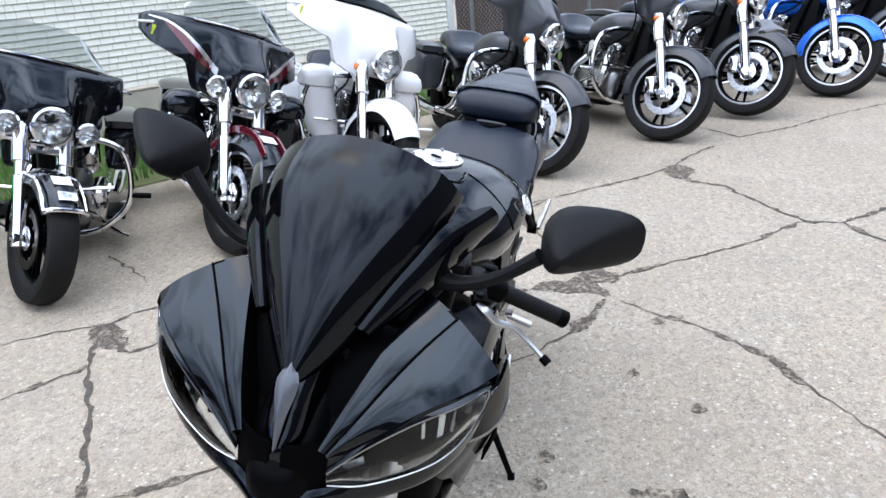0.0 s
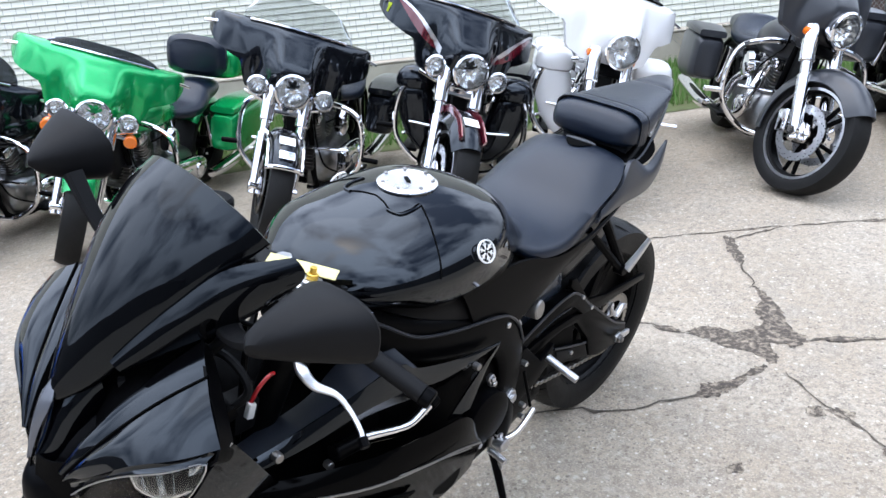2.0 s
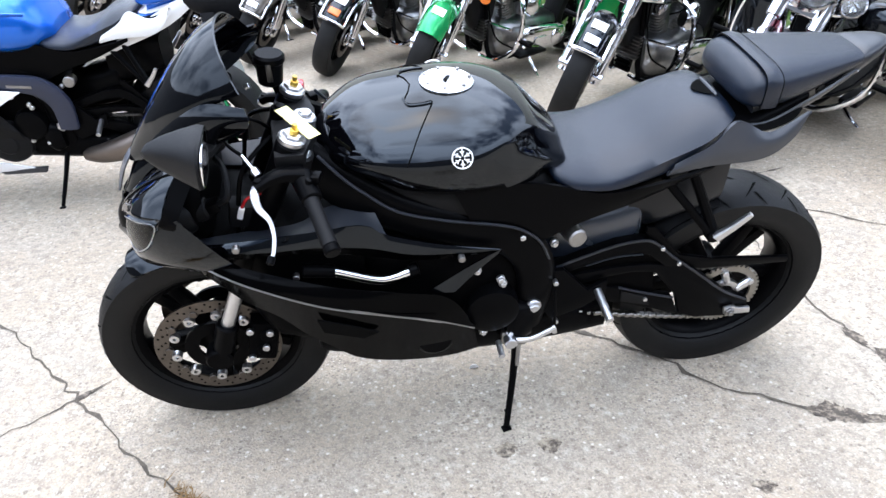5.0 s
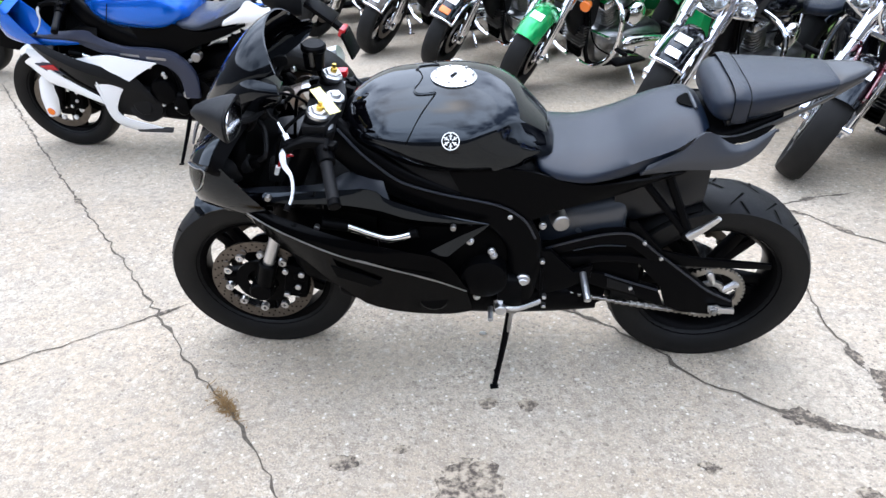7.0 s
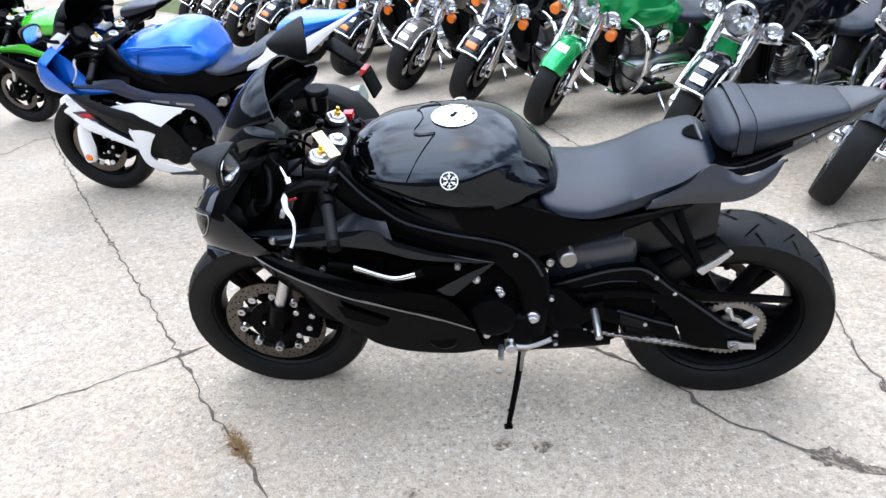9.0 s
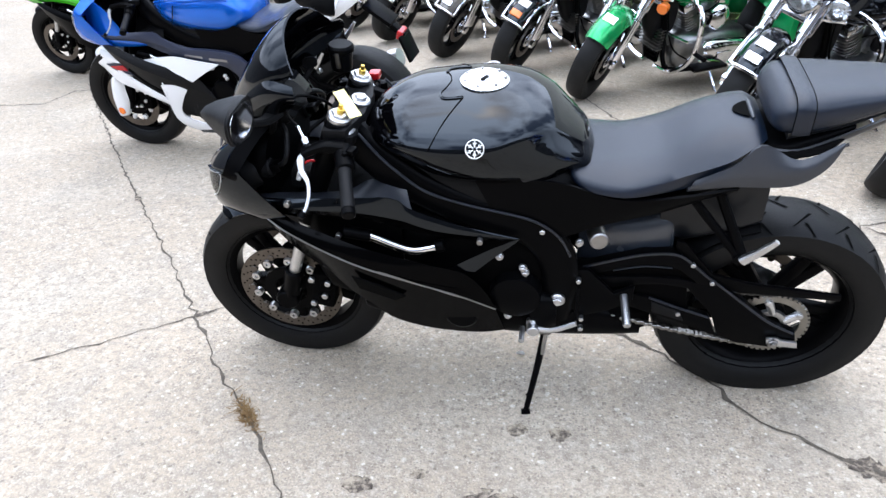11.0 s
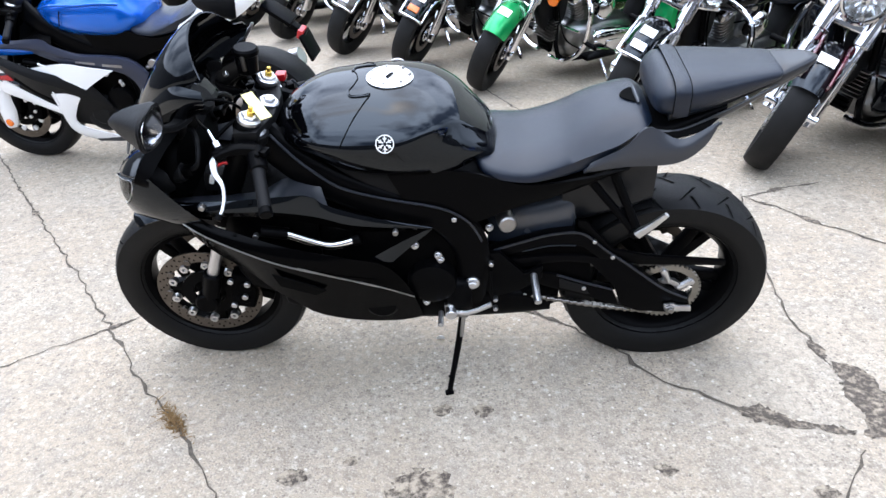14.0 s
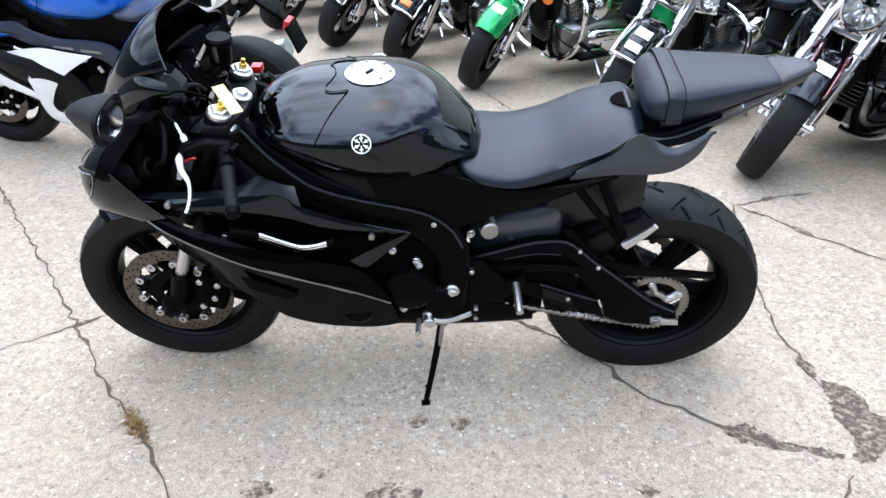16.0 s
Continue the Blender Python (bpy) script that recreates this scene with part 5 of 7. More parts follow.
    rim = spline([(-0.778, 0.012, 0.842), (-0.732, 0.052, 0.872), (-0.678, 0.092, 0.934), (-0.615, 0.130, 0.996), (-0.558, 0.150, 1.032), (-0.505, 0.157, 1.053)], 8)
    for j in range(nv + 1):
        v = j / nv
        a, b = mid[round(v * (len(mid) - 1))], rim[round(v * (len(rim) - 1))]
        row = []
        for i in range(nu + 1):
            u = -1 + 2 * i / nu
            k = 0.6 * u * u + 0.4 * abs(u) ** 4.5
            row.append(Vector((a.x + (b.x - a.x) * k, b.y * u, a.z + (b.z - a.z) * k)))
        rows.append(row)
    back = [[p + Vector((0.004, 0, -0.003)) for p in r] for r in rows]
    loft(bm, [r + b[::-1] for r, b in zip(rows, back)])
    P("windscreen", bm, s["screen"], s.get("screen_label", "dark tinted double-bubble windscreen"), ang=50)
    if main:
        for x, y, z in ((-0.563, -0.226, 0.735), (-0.084, -0.214, 0.634), (-0.454, -0.205, 0.623)):
            P("bolt", rod((x, y + 0.012, z), (x, y - 0.003, z), 0.008, n=10), STEEL)
        for k in range(4):
            x = -0.345 + 0.05 * k
            P("fairing_decal", patch([[(x, -0.2595, 0.560 - 0.36 * (x + 0.345)), (x + 0.052, -0.2585, 0.541 - 0.36 * (x + 0.345))], [(x + 0.006, -0.2590, 0.555 - 0.36 * (x + 0.345)), (x + 0.058, -0.2580, 0.536 - 0.36 * (x + 0.345))]], 4, 1, 0.001), STEEL, "grey decal bar on the fairing")
    if main:
        for sg in (-1, 1):
            lb = P("headlight_back", joined(rod((-0.705, sg * 0.150, 0.775), (-0.640, sg * 0.150, 0.790), 0.052, 0.040, 20), rod((-0.645, sg * 0.150, 0.789), (-0.612, sg * 0.150, 0.797), 0.028, 0.024, 16)), MATTE, "black rubber headlight cap")
            P("bulb_plug", block((0.03, 0.032, 0.022), pose(-0.602, sg * 0.150, 0.800, 0, -12, 0), 0.004), SATIN, "", lb)
            P("wiring_loom", tube([(-0.60, sg * 0.150, 0.80), (-0.565, sg * 0.165, 0.83), (-0.57, sg * 0.12, 0.87), (-0.60, sg * 0.07, 0.88)], 0.007, 8, 5), MATTE, "", lb)
            P("fairing_stay", tube([(-0.70, sg * 0.045, 0.85), (-0.62, sg * 0.10, 0.87), (-0.575, sg * 0.155, 0.935)], 0.009, 8, 4), MATTE)
            P("brake_line", tube([(-0.47, sg * 0.06, 0.90), (-0.53, sg * 0.11, 0.86), (-0.555, sg * 0.12, 0.78), (-0.575, sg * 0.115, 0.66)], 0.0055, 8, 6), SATIN)
        P("relay_box", block((0.075, 0.05, 0.055), pose(-0.545, -0.105, 0.745, 0, 10, 8), 0.008), MATTE, "black relay box")
        P("coloured_wire", tube([(-0.548, -0.135, 0.775), (-0.535, -0.140, 0.800), (-0.510, -0.138, 0.812), (-0.490, -0.130, 0.800)], 0.0035, 8, 5), RED, "red wire")
        P("wire_plug", block((0.012, 0.012, 0.026), pose(-0.552, -0.138, 0.765, 0, 20, 0), 0.002), WHITEP, "white wire plug")
        P("dash_glass", block((0.004, 0.12, 0.055), pose(-0.572, 0.0, 0.940, 0, -35, 0), 0.003), SCREEN, "dark instrument glass")
        P("screw", rod((-0.515, 0.03, 0.97), (-0.505, 0.03, 0.975), 0.007, n=10), ALU)
        for mir in (False, True):
            # paler tube drawn where the beam's edge catches the light
            P("frame_edge", tube([(x, -y if mir else y, z) for x, y, z in ((-0.375, -0.145, 0.895), (-0.33, -0.155, 0.842), (-0.287, -0.166, 0.806), (-0.22, -0.176, 0.757), (-0.12, -0.178, 0.722), (0.0, -0.175, 0.692), (0.06, -0.172, 0.668), (0.11, -0.166, 0.622), (0.14, -0.162, 0.56))], 0.0035, 6, 5), LEDGE, "thin paler line for the highlight on the frame beam")
    P("dash", joined(block((0.05, 0.16, 0.085), pose(-0.60, 0, 0.915, 0, -35, 0), 0.012), rod((-0.585, -0.03, 0.925), (-0.56, -0.03, 0.945), 0.04)), MATTE, "black instrument cluster")
    P("front_mudguard", arc_strip(FW, 0.322, 32, 122, 0.072, 0.004, 22, 0.03, 0.25), s["guard"], s.get("guard_label", "gloss black front mudguard"))
    if s.get("muffler"):
        for sg in (-1, 1):
            mu = P("muffler", tube([(0.16, sg * 0.12, 0.24), (0.26, sg * 0.16, 0.265), (0.40, sg * 0.19, 0.315), (0.62, sg * 0.205, 0.405), (0.79, sg * 0.205, 0.475)], [0.03, 0.045, 0.056, 0.058, 0.050], 20, 4), s["muffler"], "dull brownish metal muffler")
            P("muffler_tip", tube([(0.785, sg * 0.205, 0.473), (0.835, sg * 0.205, 0.493)], [0.052, 0.046], 16, 1), ALU, "bright muffler tip", mu)
        pl = P("plate_hanger", joined(block((0.16, 0.12, 0.02), pose(0.84, 0, 0.80, 0, 35, 0), 0.006), block((0.015, 0.13, 0.13), pose(0.965, 0, 0.64, 0, -20, 0), 0.005), block((0.14, 0.05, 0.025), pose(0.90, 0, 0.735, 0, 40, 0), 0.006)), SATIN, "black number plate hanger")
        P("tail_lamp", block((0.03, 0.08, 0.045), pose(0.935, 0, 0.70, 0, 20, 0), 0.01), RED, "red tail lamp", pl)
        for sg in (-1, 1):
            w = P("white_side_panel", patch([[(-0.40, -0.222, 0.612), (-0.222, -0.232, 0.638), (-0.10, -0.230, 0.620), (0.028, -0.215, 0.596)], [(-0.345, -0.236, 0.520), (-0.25, -0.244, 0.520), (-0.18, -0.242, 0.515), (-0.128, -0.236, 0.510)], [(-0.325, -0.234, 0.400), (-0.30, -0.238, 0.400), (-0.26, -0.236, 0.402), (-0.228, -0.232, 0.404)], [(-0.315, -0.222, 0.290), (-0.30, -0.222, 0.285), (-0.28, -0.221, 0.290), (-0.258, -0.219, 0.300)], [(-0.28, -0.205, 0.235), (-0.23, -0.204, 0.225), (-0.16, -0.202, 0.225), (-0.07, -0.198, 0.228)], [(-0.22, -0.196, 0.208), (-0.19, -0.195, 0.205), (-0.13, -0.194, 0.208), (-0.06, -0.193, 0.218)]], 14, 4, 0.008, 0.0, sg > 0), WHITEC, "white side fairing panel")
            P("lower_edge", patch([[(-0.785, -0.120, 0.542), (-0.683, -0.170, 0.590), (-0.60, -0.205, 0.552), (-0.531, -0.220, 0.516), (-0.43, -0.230, 0.462), (-0.330, -0.236, 0.410)], [(-0.775, -0.115, 0.520), (-0.70, -0.160, 0.500), (-0.625, -0.195, 0.470), (-0.52, -0.214, 0.440), (-0.41, -0.226, 0.402), (-0.312, -0.232, 0.366)]], 18, 3, 0.006, 0.004, sg > 0), WHITEC, "white lower nose blade", w)
            P("side_vent", slab([(-0.459, 0.608), (-0.412, 0.614), (-0.321, 0.526), (-0.318, 0.417), (-0.445, 0.488), (-0.52, 0.551)], sg * 0.212, sg * 0.226, 0.006), GROOVE, "dark vent in the side panel", w)
            P("vent_lip", tube([(-0.412, sg * 0.228, 0.616), (-0.36, sg * 0.234, 0.565), (-0.320, sg * 0.238, 0.525), (-0.316, sg * 0.238, 0.42)], 0.006, 8, 4), WHITEC, "", w)
            P("front_wedge", patch([[(-0.735, -0.135, 0.622), (-0.60, -0.188, 0.628), (-0.455, -0.212, 0.630)], [(-0.72, -0.150, 0.585), (-0.64, -0.192, 0.578), (-0.530, -0.214, 0.582)]], 10, 3, 0.006, 0.006, sg > 0), WHITEC, "white wedge under the nose")
            P("side_badge", slab([(-0.632, 0.562), (-0.55, 0.570), (-0.532, 0.540), (-0.59, 0.542)], sg * 0.205, sg * 0.212, 0.002), RED, "red badge")
            P("badge_field", slab([(-0.66, 0.572), (-0.53, 0.580), (-0.44, 0.500), (-0.52, 0.516), (-0.60, 0.530)], sg * 0.196, sg * 0.206, 0.003), NAVY, "dark field behind the badge")
            P("belly_strip", slab([(-0.22, 0.222), (0.0, 0.226), (-0.01, 0.200), (-0.20, 0.196)], sg * 0.18, sg * 0.199, 0.005), GREYP)
            P("fork_guard", body([(-0.765, 0.012, 0.225, 0.29, 0.36, sg * 0.125), (-0.735, 0.022, 0.225, 0.34, 0.45, sg * 0.125), (-0.695, 0.022, 0.245, 0.36, 0.48, sg * 0.125), (-0.665, 0.010, 0.33, 0.40, 0.47, sg * 0.122)], 3.0, 16, 3), WHITEC, "white fork guard")
            P("fork_reflector", rod((-0.728, sg * 0.14, 0.268), (-0.728, sg * 0.152, 0.268), 0.021, n=16), ORANGE, "amber fork reflector")
            P("frame_arch", tube([(-0.335, sg * 0.19, 0.70), (-0.16, sg * 0.192, 0.640), (0.0, sg * 0.19, 0.628), (0.10, sg * 0.182, 0.600), (0.155, sg * 0.172, 0.520), (0.150, sg * 0.165, 0.40)], [0.035, 0.036, 0.038, 0.045, 0.045, 0.04], 12, 4, flat=0.45), NAVY, "dark blue grey frame beam")
            P("nose_side", patch([[(-0.755, -0.085, 0.880), (-0.66, -0.165, 0.905), (-0.55, -0.198, 0.850), (-0.48, -0.205, 0.760), (-0.334, -0.200, 0.708)], [(-0.80, -0.095, 0.790), (-0.72, -0.170, 0.790), (-0.61, -0.207, 0.765), (-0.50, -0.214, 0.725), (-0.33, -0.208, 0.695)], [(-0.80, -0.085, 0.690), (-0.73, -0.155, 0.672), (-0.62, -0.196, 0.668), (-0.50, -0.206, 0.672), (-0.33, -0.203, 0.680)]], 16, 4, 0.004, 0.004, sg > 0), BLUE, "blue nose side panel")
            P("screen_edge", patch([[(-0.755, -0.080, 0.875), (-0.66, -0.165, 0.940), (-0.53, -0.180, 1.012)], [(-0.735, -0.095, 0.850), (-0.63, -0.178, 0.895), (-0.50, -0.185, 0.985)]], 10, 3, 0.004, 0.006, sg > 0), WHITEC, "pale edge of the nose fairing")
            P("tank_crease", tube([(-0.27, sg * 0.163, 0.885), (-0.182, sg * 0.188, 0.905), (-0.05, sg * 0.198, 0.908), (0.06, sg * 0.197, 0.915), (0.14, sg * 0.165, 0.900)], 0.006, 8, 5), BLUE, "", tank)
            P("tank_seam", tube([(-0.150, sg * 0.190, 0.880), (-0.165, sg * 0.192, 0.840), (-0.195, sg * 0.182, 0.775)], 0.0025, 6, 4), GROOVE, "", tank)
            P("white_tail_panel", patch([[(0.30, -0.135, 0.675), (0.45, -0.14, 0.765), (0.66, -0.135, 0.885), (0.80, -0.10, 0.945), (0.965, -0.04, 1.010)], [(0.28, -0.13, 0.660), (0.416, -0.135, 0.715), (0.673, -0.13, 0.815), (0.836, -0.09, 0.925), (0.96, -0.035, 1.0)]], 16, 4, 0.004, 0.006, sg > 0), WHITEC, "white tail side panel")
            for x in (-0.157, -0.02):
                P("side_decal", slab([(x, 0.642 - 0.1 * (x + 0.157)), (x + 0.10, 0.634 - 0.1 * (x + 0.157)), (x + 0.10, 0.622 - 0.1 * (x + 0.157)), (x, 0.630 - 0.1 * (x + 0.157))], sg * 0.206, sg * 0.2095, 0.001), STEEL, "pale decal bar on the frame cover")
        for i in range(4):
            P("disc_bolt", rod((-0.69 + 0.105 * math.cos(0.5 + 0.7 * i), -0.066, 0.297 - 0.105 * math.sin(0.5 + 0.7 * i)), (-0.69 + 0.105 * math.cos(0.5 + 0.7 * i), -0.08, 0.297 - 0.105 * math.sin(0.5 + 0.7 * i)), 0.014, n=10), WHITEC)
        P("clutch_cover", joined(spun([(0, -0.205), (0.075, -0.203), (0.098, -0.192), (0.105, -0.16)], 28, (-0.125, 0, 0.355)), spun([(0, -0.212), (0.045, -0.211), (0.052, -0.204), (0.052, -0.19)], 24, (-0.125, 0, 0.355))), MATTE, "round black engine cover")
    return root


# ---- touring motorcycles ----
def fluted(profile, n, cap=False):
    """A lamp reflector with pressed flutes."""
    bm = spun(profile, n, cap=cap)
    rim = max(q[0] for q in profile)
    for v in bm.verts:
        r = math.hypot(v.co.x, v.co.z) / rim
        v.co.y += 0.09 * rim * math.cos(9 * math.atan2(v.co.z, v.co.x)) * math.sin(math.pi * min(r, 1.0))
    return bm


def touring_bike(m, label, s, lowers=False, pack=False, group="row of touring motorcycles"):
    """A touring cruiser, fork turned to its left, on its side stand; the origin is the front tyre's contact, x runs to the rear."""
    root = thing("touring_motorcycle", m, label, "motorcycle", group)
    head = Vector((-0.17, 0, 0))
    axis = Vector((math.sin(radians(26)), 0, math.cos(radians(26))))
    S = Matrix.Translation(head) @ Matrix.Rotation(radians(s.get("steer", 38)), 4, axis) @ Matrix.Translation(-head)
    R0 = 0.322
    slip = S @ Vector((0, 0, 0))
    root.matrix_basis = m @ Matrix.Translation((-slip.x, -slip.y, -min(slip.z, 0.0)))

    def P(name, bm, mat, lab="", par=root, steer=False, ang=35):
        if steer:
            bm.transform(S)
        return part(name, bm, mat, par, lab, ang)
    c = (0, 0, R0)
    rim = s.get("rim", 0.222)
    wh = add_wheel("front_wheel", c, rim, 0.11, root, s.get("wheel", SATIN), "cast front wheel", 5, 0.045, 0.012, 0.16, S)
    P("tyre", tyre(c, R0, 0.13, rim), TYRE2, "", wh, True)
    if s.get("bright_rim"):
        P("rim_edge", joined(*[spun([(rim - 0.008, y - 0.002), (rim + 0.006, y - 0.002), (rim + 0.006, y + 0.002), (rim - 0.008, y + 0.002)], 44, c, close=True) for y in (-0.05, 0.05)]), ALU, "bright machined rim edge", wh, True)
    for y in (-0.065, 0.065):
        P("brake_disc", disc_mesh(c, 0.15, y, 0.72, 8), ALU if s.get("bright_rim") else DISC, "", wh, True)
        if s.get("bright_rim"):
            P("disc_drilling", disc_holes(c, 0.158, y, 18), GROOVE, "", wh, True)
        P("disc_hub", spun([(0.0, y - 0.006), (0.06, y - 0.006), (0.06, y + 0.006), (0, y + 0.006)], 20, c), CHROME, "", wh, True)
    fork_mat = s.get("fork", CHROME)
    for sg in (-1, 1):
        leg = P("fork_leg", joined(rod((-0.01, sg * 0.10, 0.28), (0.125, sg * 0.10, 0.60), 0.033, 0.036, 18), rod((0.125, sg * 0.10, 0.60), (0.30, sg * 0.10, 0.98), 0.027, n=16), rod((0, sg * 0.075, R0), (0, sg * 0.135, R0), 0.03)), fork_mat, "chrome fork leg", steer=True)
        P("fork_cover", rod((0.155, sg * 0.10, 0.66), (0.235, sg * 0.10, 0.84), 0.04, n=18), fork_mat, "", leg, True)
        P("brake_caliper", block((0.07, 0.05, 0.12), pose(0.115, sg * 0.085, 0.35, 0, 15, 0), 0.012), s.get("caliper", CHROME), "", leg, True)
        if s.get("signals", "big") == "small":
            P("turn_signal", rod((0.205, sg * 0.125, 0.80), (0.235, sg * 0.125, 0.81), 0.024, n=16), ORANGE, "small orange turn signal", leg, True)
        if s.get("signals", "big") != "big":
            continue
        P("turn_signal", joined(rod((0.145, sg * 0.215, 0.735), (0.20, sg * 0.215, 0.74), 0.038, 0.034, 18)), ORANGE, "orange turn signal", leg, True)
        P("signal_bracket", tube([(0.20, sg * 0.10, 0.74), (0.20, sg * 0.20, 0.74)], 0.012, 8, 1), CHROME, "", leg, True)
    # mudguard
    fen = P("front_mudguard", arc_strip(c, 0.352, s.get("f0", -12), s.get("f1", 138), 0.094, 0.005, 26, 0.085, 0.1), s["paint"], s.get("guard_label", ""), steer=True)
    def radial(a, r, y=0.0):
        return Matrix.Translation((r * math.cos(radians(a)), y, R0 + r * math.sin(radians(a)))) @ Matrix.Rotation(radians(-a), 4, "Y")
    f1 = s.get("f1", 138)
    for mat, off, rad in s.get("stripe", ()):
        for sg in (-1, 1):
            P("mudguard_stripe", tube([radial(a, 0.349 - 0.012 * w, sg * (0.060 + 0.018 * w)).translation for a, w in ((f1 - 8, 0.2 - off * 18), (f1 - 35, 0.1 - off * 18), (f1 - 70, 0.2 - off * 16), (f1 - 105, 0.5 - off * 12))], max(0.013, rad * 0.72), 8, 5, flat=0.35), mat, "", fen, True)
    if s.get("tip"):
        for sg in (-1, 1):
            P("mudguard_trim", tube([radial(a, 0.318, sg * 0.094).translation for a in (f1, f1 - 20, f1 - 42, f1 - 70)], 0.009, 8, 4), CHROME, "chrome mudguard trim", fen, True)
        P("mudguard_tip", tube([radial(f1 + 1, r_, y_).translation for r_, y_ in ((0.318, -0.094), (0.345, -0.07), (0.355, 0), (0.345, 0.07), (0.318, 0.094))], 0.011, 8, 4), CHROME, "chrome mudguard tip", fen, True)
        P("mudguard_lamp", block((0.022, 0.085, 0.05), radial(f1 - 10, 0.36), 0.007), s["tip"], "", fen, True)
    if s.get("sticker", True):
        P("sticker", block((0.002, 0.085, 0.065), radial(f1 - 28, 0.3535), 0), WHITEP, "white paper sticker", fen, True)
    P("fork_nacelle", joined(block((0.03, 0.18, 0.05), pose(0.18, 0, 0.73, 0, 26, 0), 0.012), block((0.04, 0.17, 0.10), pose(0.235, 0, 0.75, 0, 26, 0), 0.012)), CHROME if s.get("spots", True) else SATIN, "fork clamp cover", steer=True)
    P("frame_neck", body([(0.30, 0.040, 0.55, 0.70, 0.86), (0.36, 0.058, 0.42, 0.64, 0.88), (0.46, 0.060, 0.36, 0.60, 0.84), (0.56, 0.045, 0.42, 0.60, 0.76)], 3.0, 18, 2), MATTE, "dark frame neck and oil cooler")
    # lamps
    hx, hz = s.get("hx", 0.17), s.get("hz", 0.86)
    lx = hx - 0.052
    hb = P("headlight_shell", spun([(0.001, 0.10), (0.06, 0.09), (0.088, 0.04), (0.098, 0.0), (0.098, -0.015), (0.088, -0.022), (0.086, -0.01)], 32, cap=False), CHROME, "chrome headlight rim", steer=False)
    hb.data.transform(S @ Matrix.Translation((lx, 0, hz)) @ Matrix.Rotation(radians(-90), 4, "Z"))
    rf = P("headlight_reflector", fluted([(0.001, 0.05), (0.02, 0.047), (0.045, 0.036), (0.066, 0.018), (0.084, -0.008)], 32, cap=False), REFLECT, "", hb)
    rf.data.transform(S @ Matrix.Translation((lx, 0, hz)) @ Matrix.Rotation(radians(-90), 4, "Z"))
    bu = P("headlight_bulb", spun([(0.001, 0.0), (0.016, 0.004), (0.018, 0.02), (0.012, 0.045)], 16, cap=False), CHROME, "", hb)
    bu.data.transform(S @ Matrix.Translation((lx, 0, hz)) @ Matrix.Rotation(radians(-90), 4, "Z"))
    gl = P("headlight_lens", spun([(0.001, -0.030), (0.05, -0.026), (0.087, -0.014)], 32, cap=False), LENS, "", hb)
    gl.data.transform(S @ Matrix.Translation((lx, 0, hz)) @ Matrix.Rotation(radians(-90), 4, "Z"))
    if s.get("spots", True):
        for sg in (-1, 1):
            M = S @ Matrix.Translation((hx - 0.005, sg * 0.185, hz - 0.02)) @ Matrix.Rotation(radians(-90), 4, "Z")
            sp = P("spot_lamp", spun([(0.001, 0.07), (0.035, 0.06), (0.055, 0.02), (0.058, -0.008), (0.05, -0.014), (0.049, -0.006)], 26, cap=False), CHROME, "round chrome spot lamp")
            sp.data.transform(M)
            q = P("spot_reflector", fluted([(0.001, 0.032), (0.018, 0.027), (0.035, 0.013), (0.049, -0.004)], 24, cap=False), REFLECT, "", sp)
            q.data.transform(M)
            q = P("spot_lens", spun([(0.001, -0.02), (0.03, -0.017), (0.05, -0.008)], 24, cap=False), LENS, "", sp)
            q.data.transform(M)
        P("lamp_bar", tube([(hx + 0.06, -0.24, hz - 0.075), (hx + 0.03, -0.12, hz - 0.105), (hx + 0.02, 0, hz - 0.11), (hx + 0.03, 0.12, hz - 0.105), (hx + 0.06, 0.24, hz - 0.075)], 0.016, 10, 4, flat=0.6), CHROME, "chrome lamp bar", steer=True)
    # batwing fairing: a brow over the headlight, lobes behind the spot lamps, blunt wings swept back over the grips
    def ease(t):
        t = min(1.0, max(0.0, t))
        return t * t * (3 - 2 * t)

    def lower_edge(a):
        z = -0.145 + 0.045 * ease((a - 0.20) / 0.08) + 0.03 * ease((a - 0.30) / 0.2) + 0.135 * ease((a - 0.50) / 0.14) + 0.045 * ease((a - 0.62) / 0.38)
        return hz + z + 0.045 * max(0.0, (a - 0.90) / 0.10) ** 2

    def upper_edge(a):
        return hz + 0.292 - 0.035 * a ** 2 - 0.035 * max(0.0, (a - 0.90) / 0.10) ** 2

    def skin(u, v, out=0.0):
        a = abs(u)
        z = lower_edge(a) + (upper_edge(a) - lower_edge(a)) * v
        h = (z - hz) / 0.305
        x = hx + 0.07 + 0.20 * a ** 2.2 + 0.05 * max(0.0, (a - 0.88) / 0.12) ** 2
        x += 0.15 * max(0.0, h - 0.30) ** 1.3 + 0.05 * max(0.0, h - 0.85) / 0.15
        x -= 0.095 * (1 - ease((a - 0.16) / 0.22)) * math.exp(-((h - 0.22) / 0.42) ** 2)
        x += 0.022 * math.exp(-((a - 0.40) / 0.10) ** 2) * math.exp(-((h - 0.20) / 0.35) ** 2)
        x -= 0.018 * math.exp(-((a - 0.72) / 0.16) ** 2) * math.exp(-((h - 0.75) / 0.25) ** 2)
        return Vector((x - out, u * 0.47, z))
    nu, nv = 56, 14
    rows = [[skin(-1 + 2 * i / nu, j / nv) for j in range(nv + 1)] for i in range(nu + 1)]
    back = [[p + Vector((0.035, 0, 0)) for p in r] for r in rows]
    fa = P("fairing", loft(bmesh.new(), [r + b[::-1] for r, b in zip(rows, back)]), s["paint"], s.get("fairing_label", "batwing front fairing"), steer=True, ang=45)
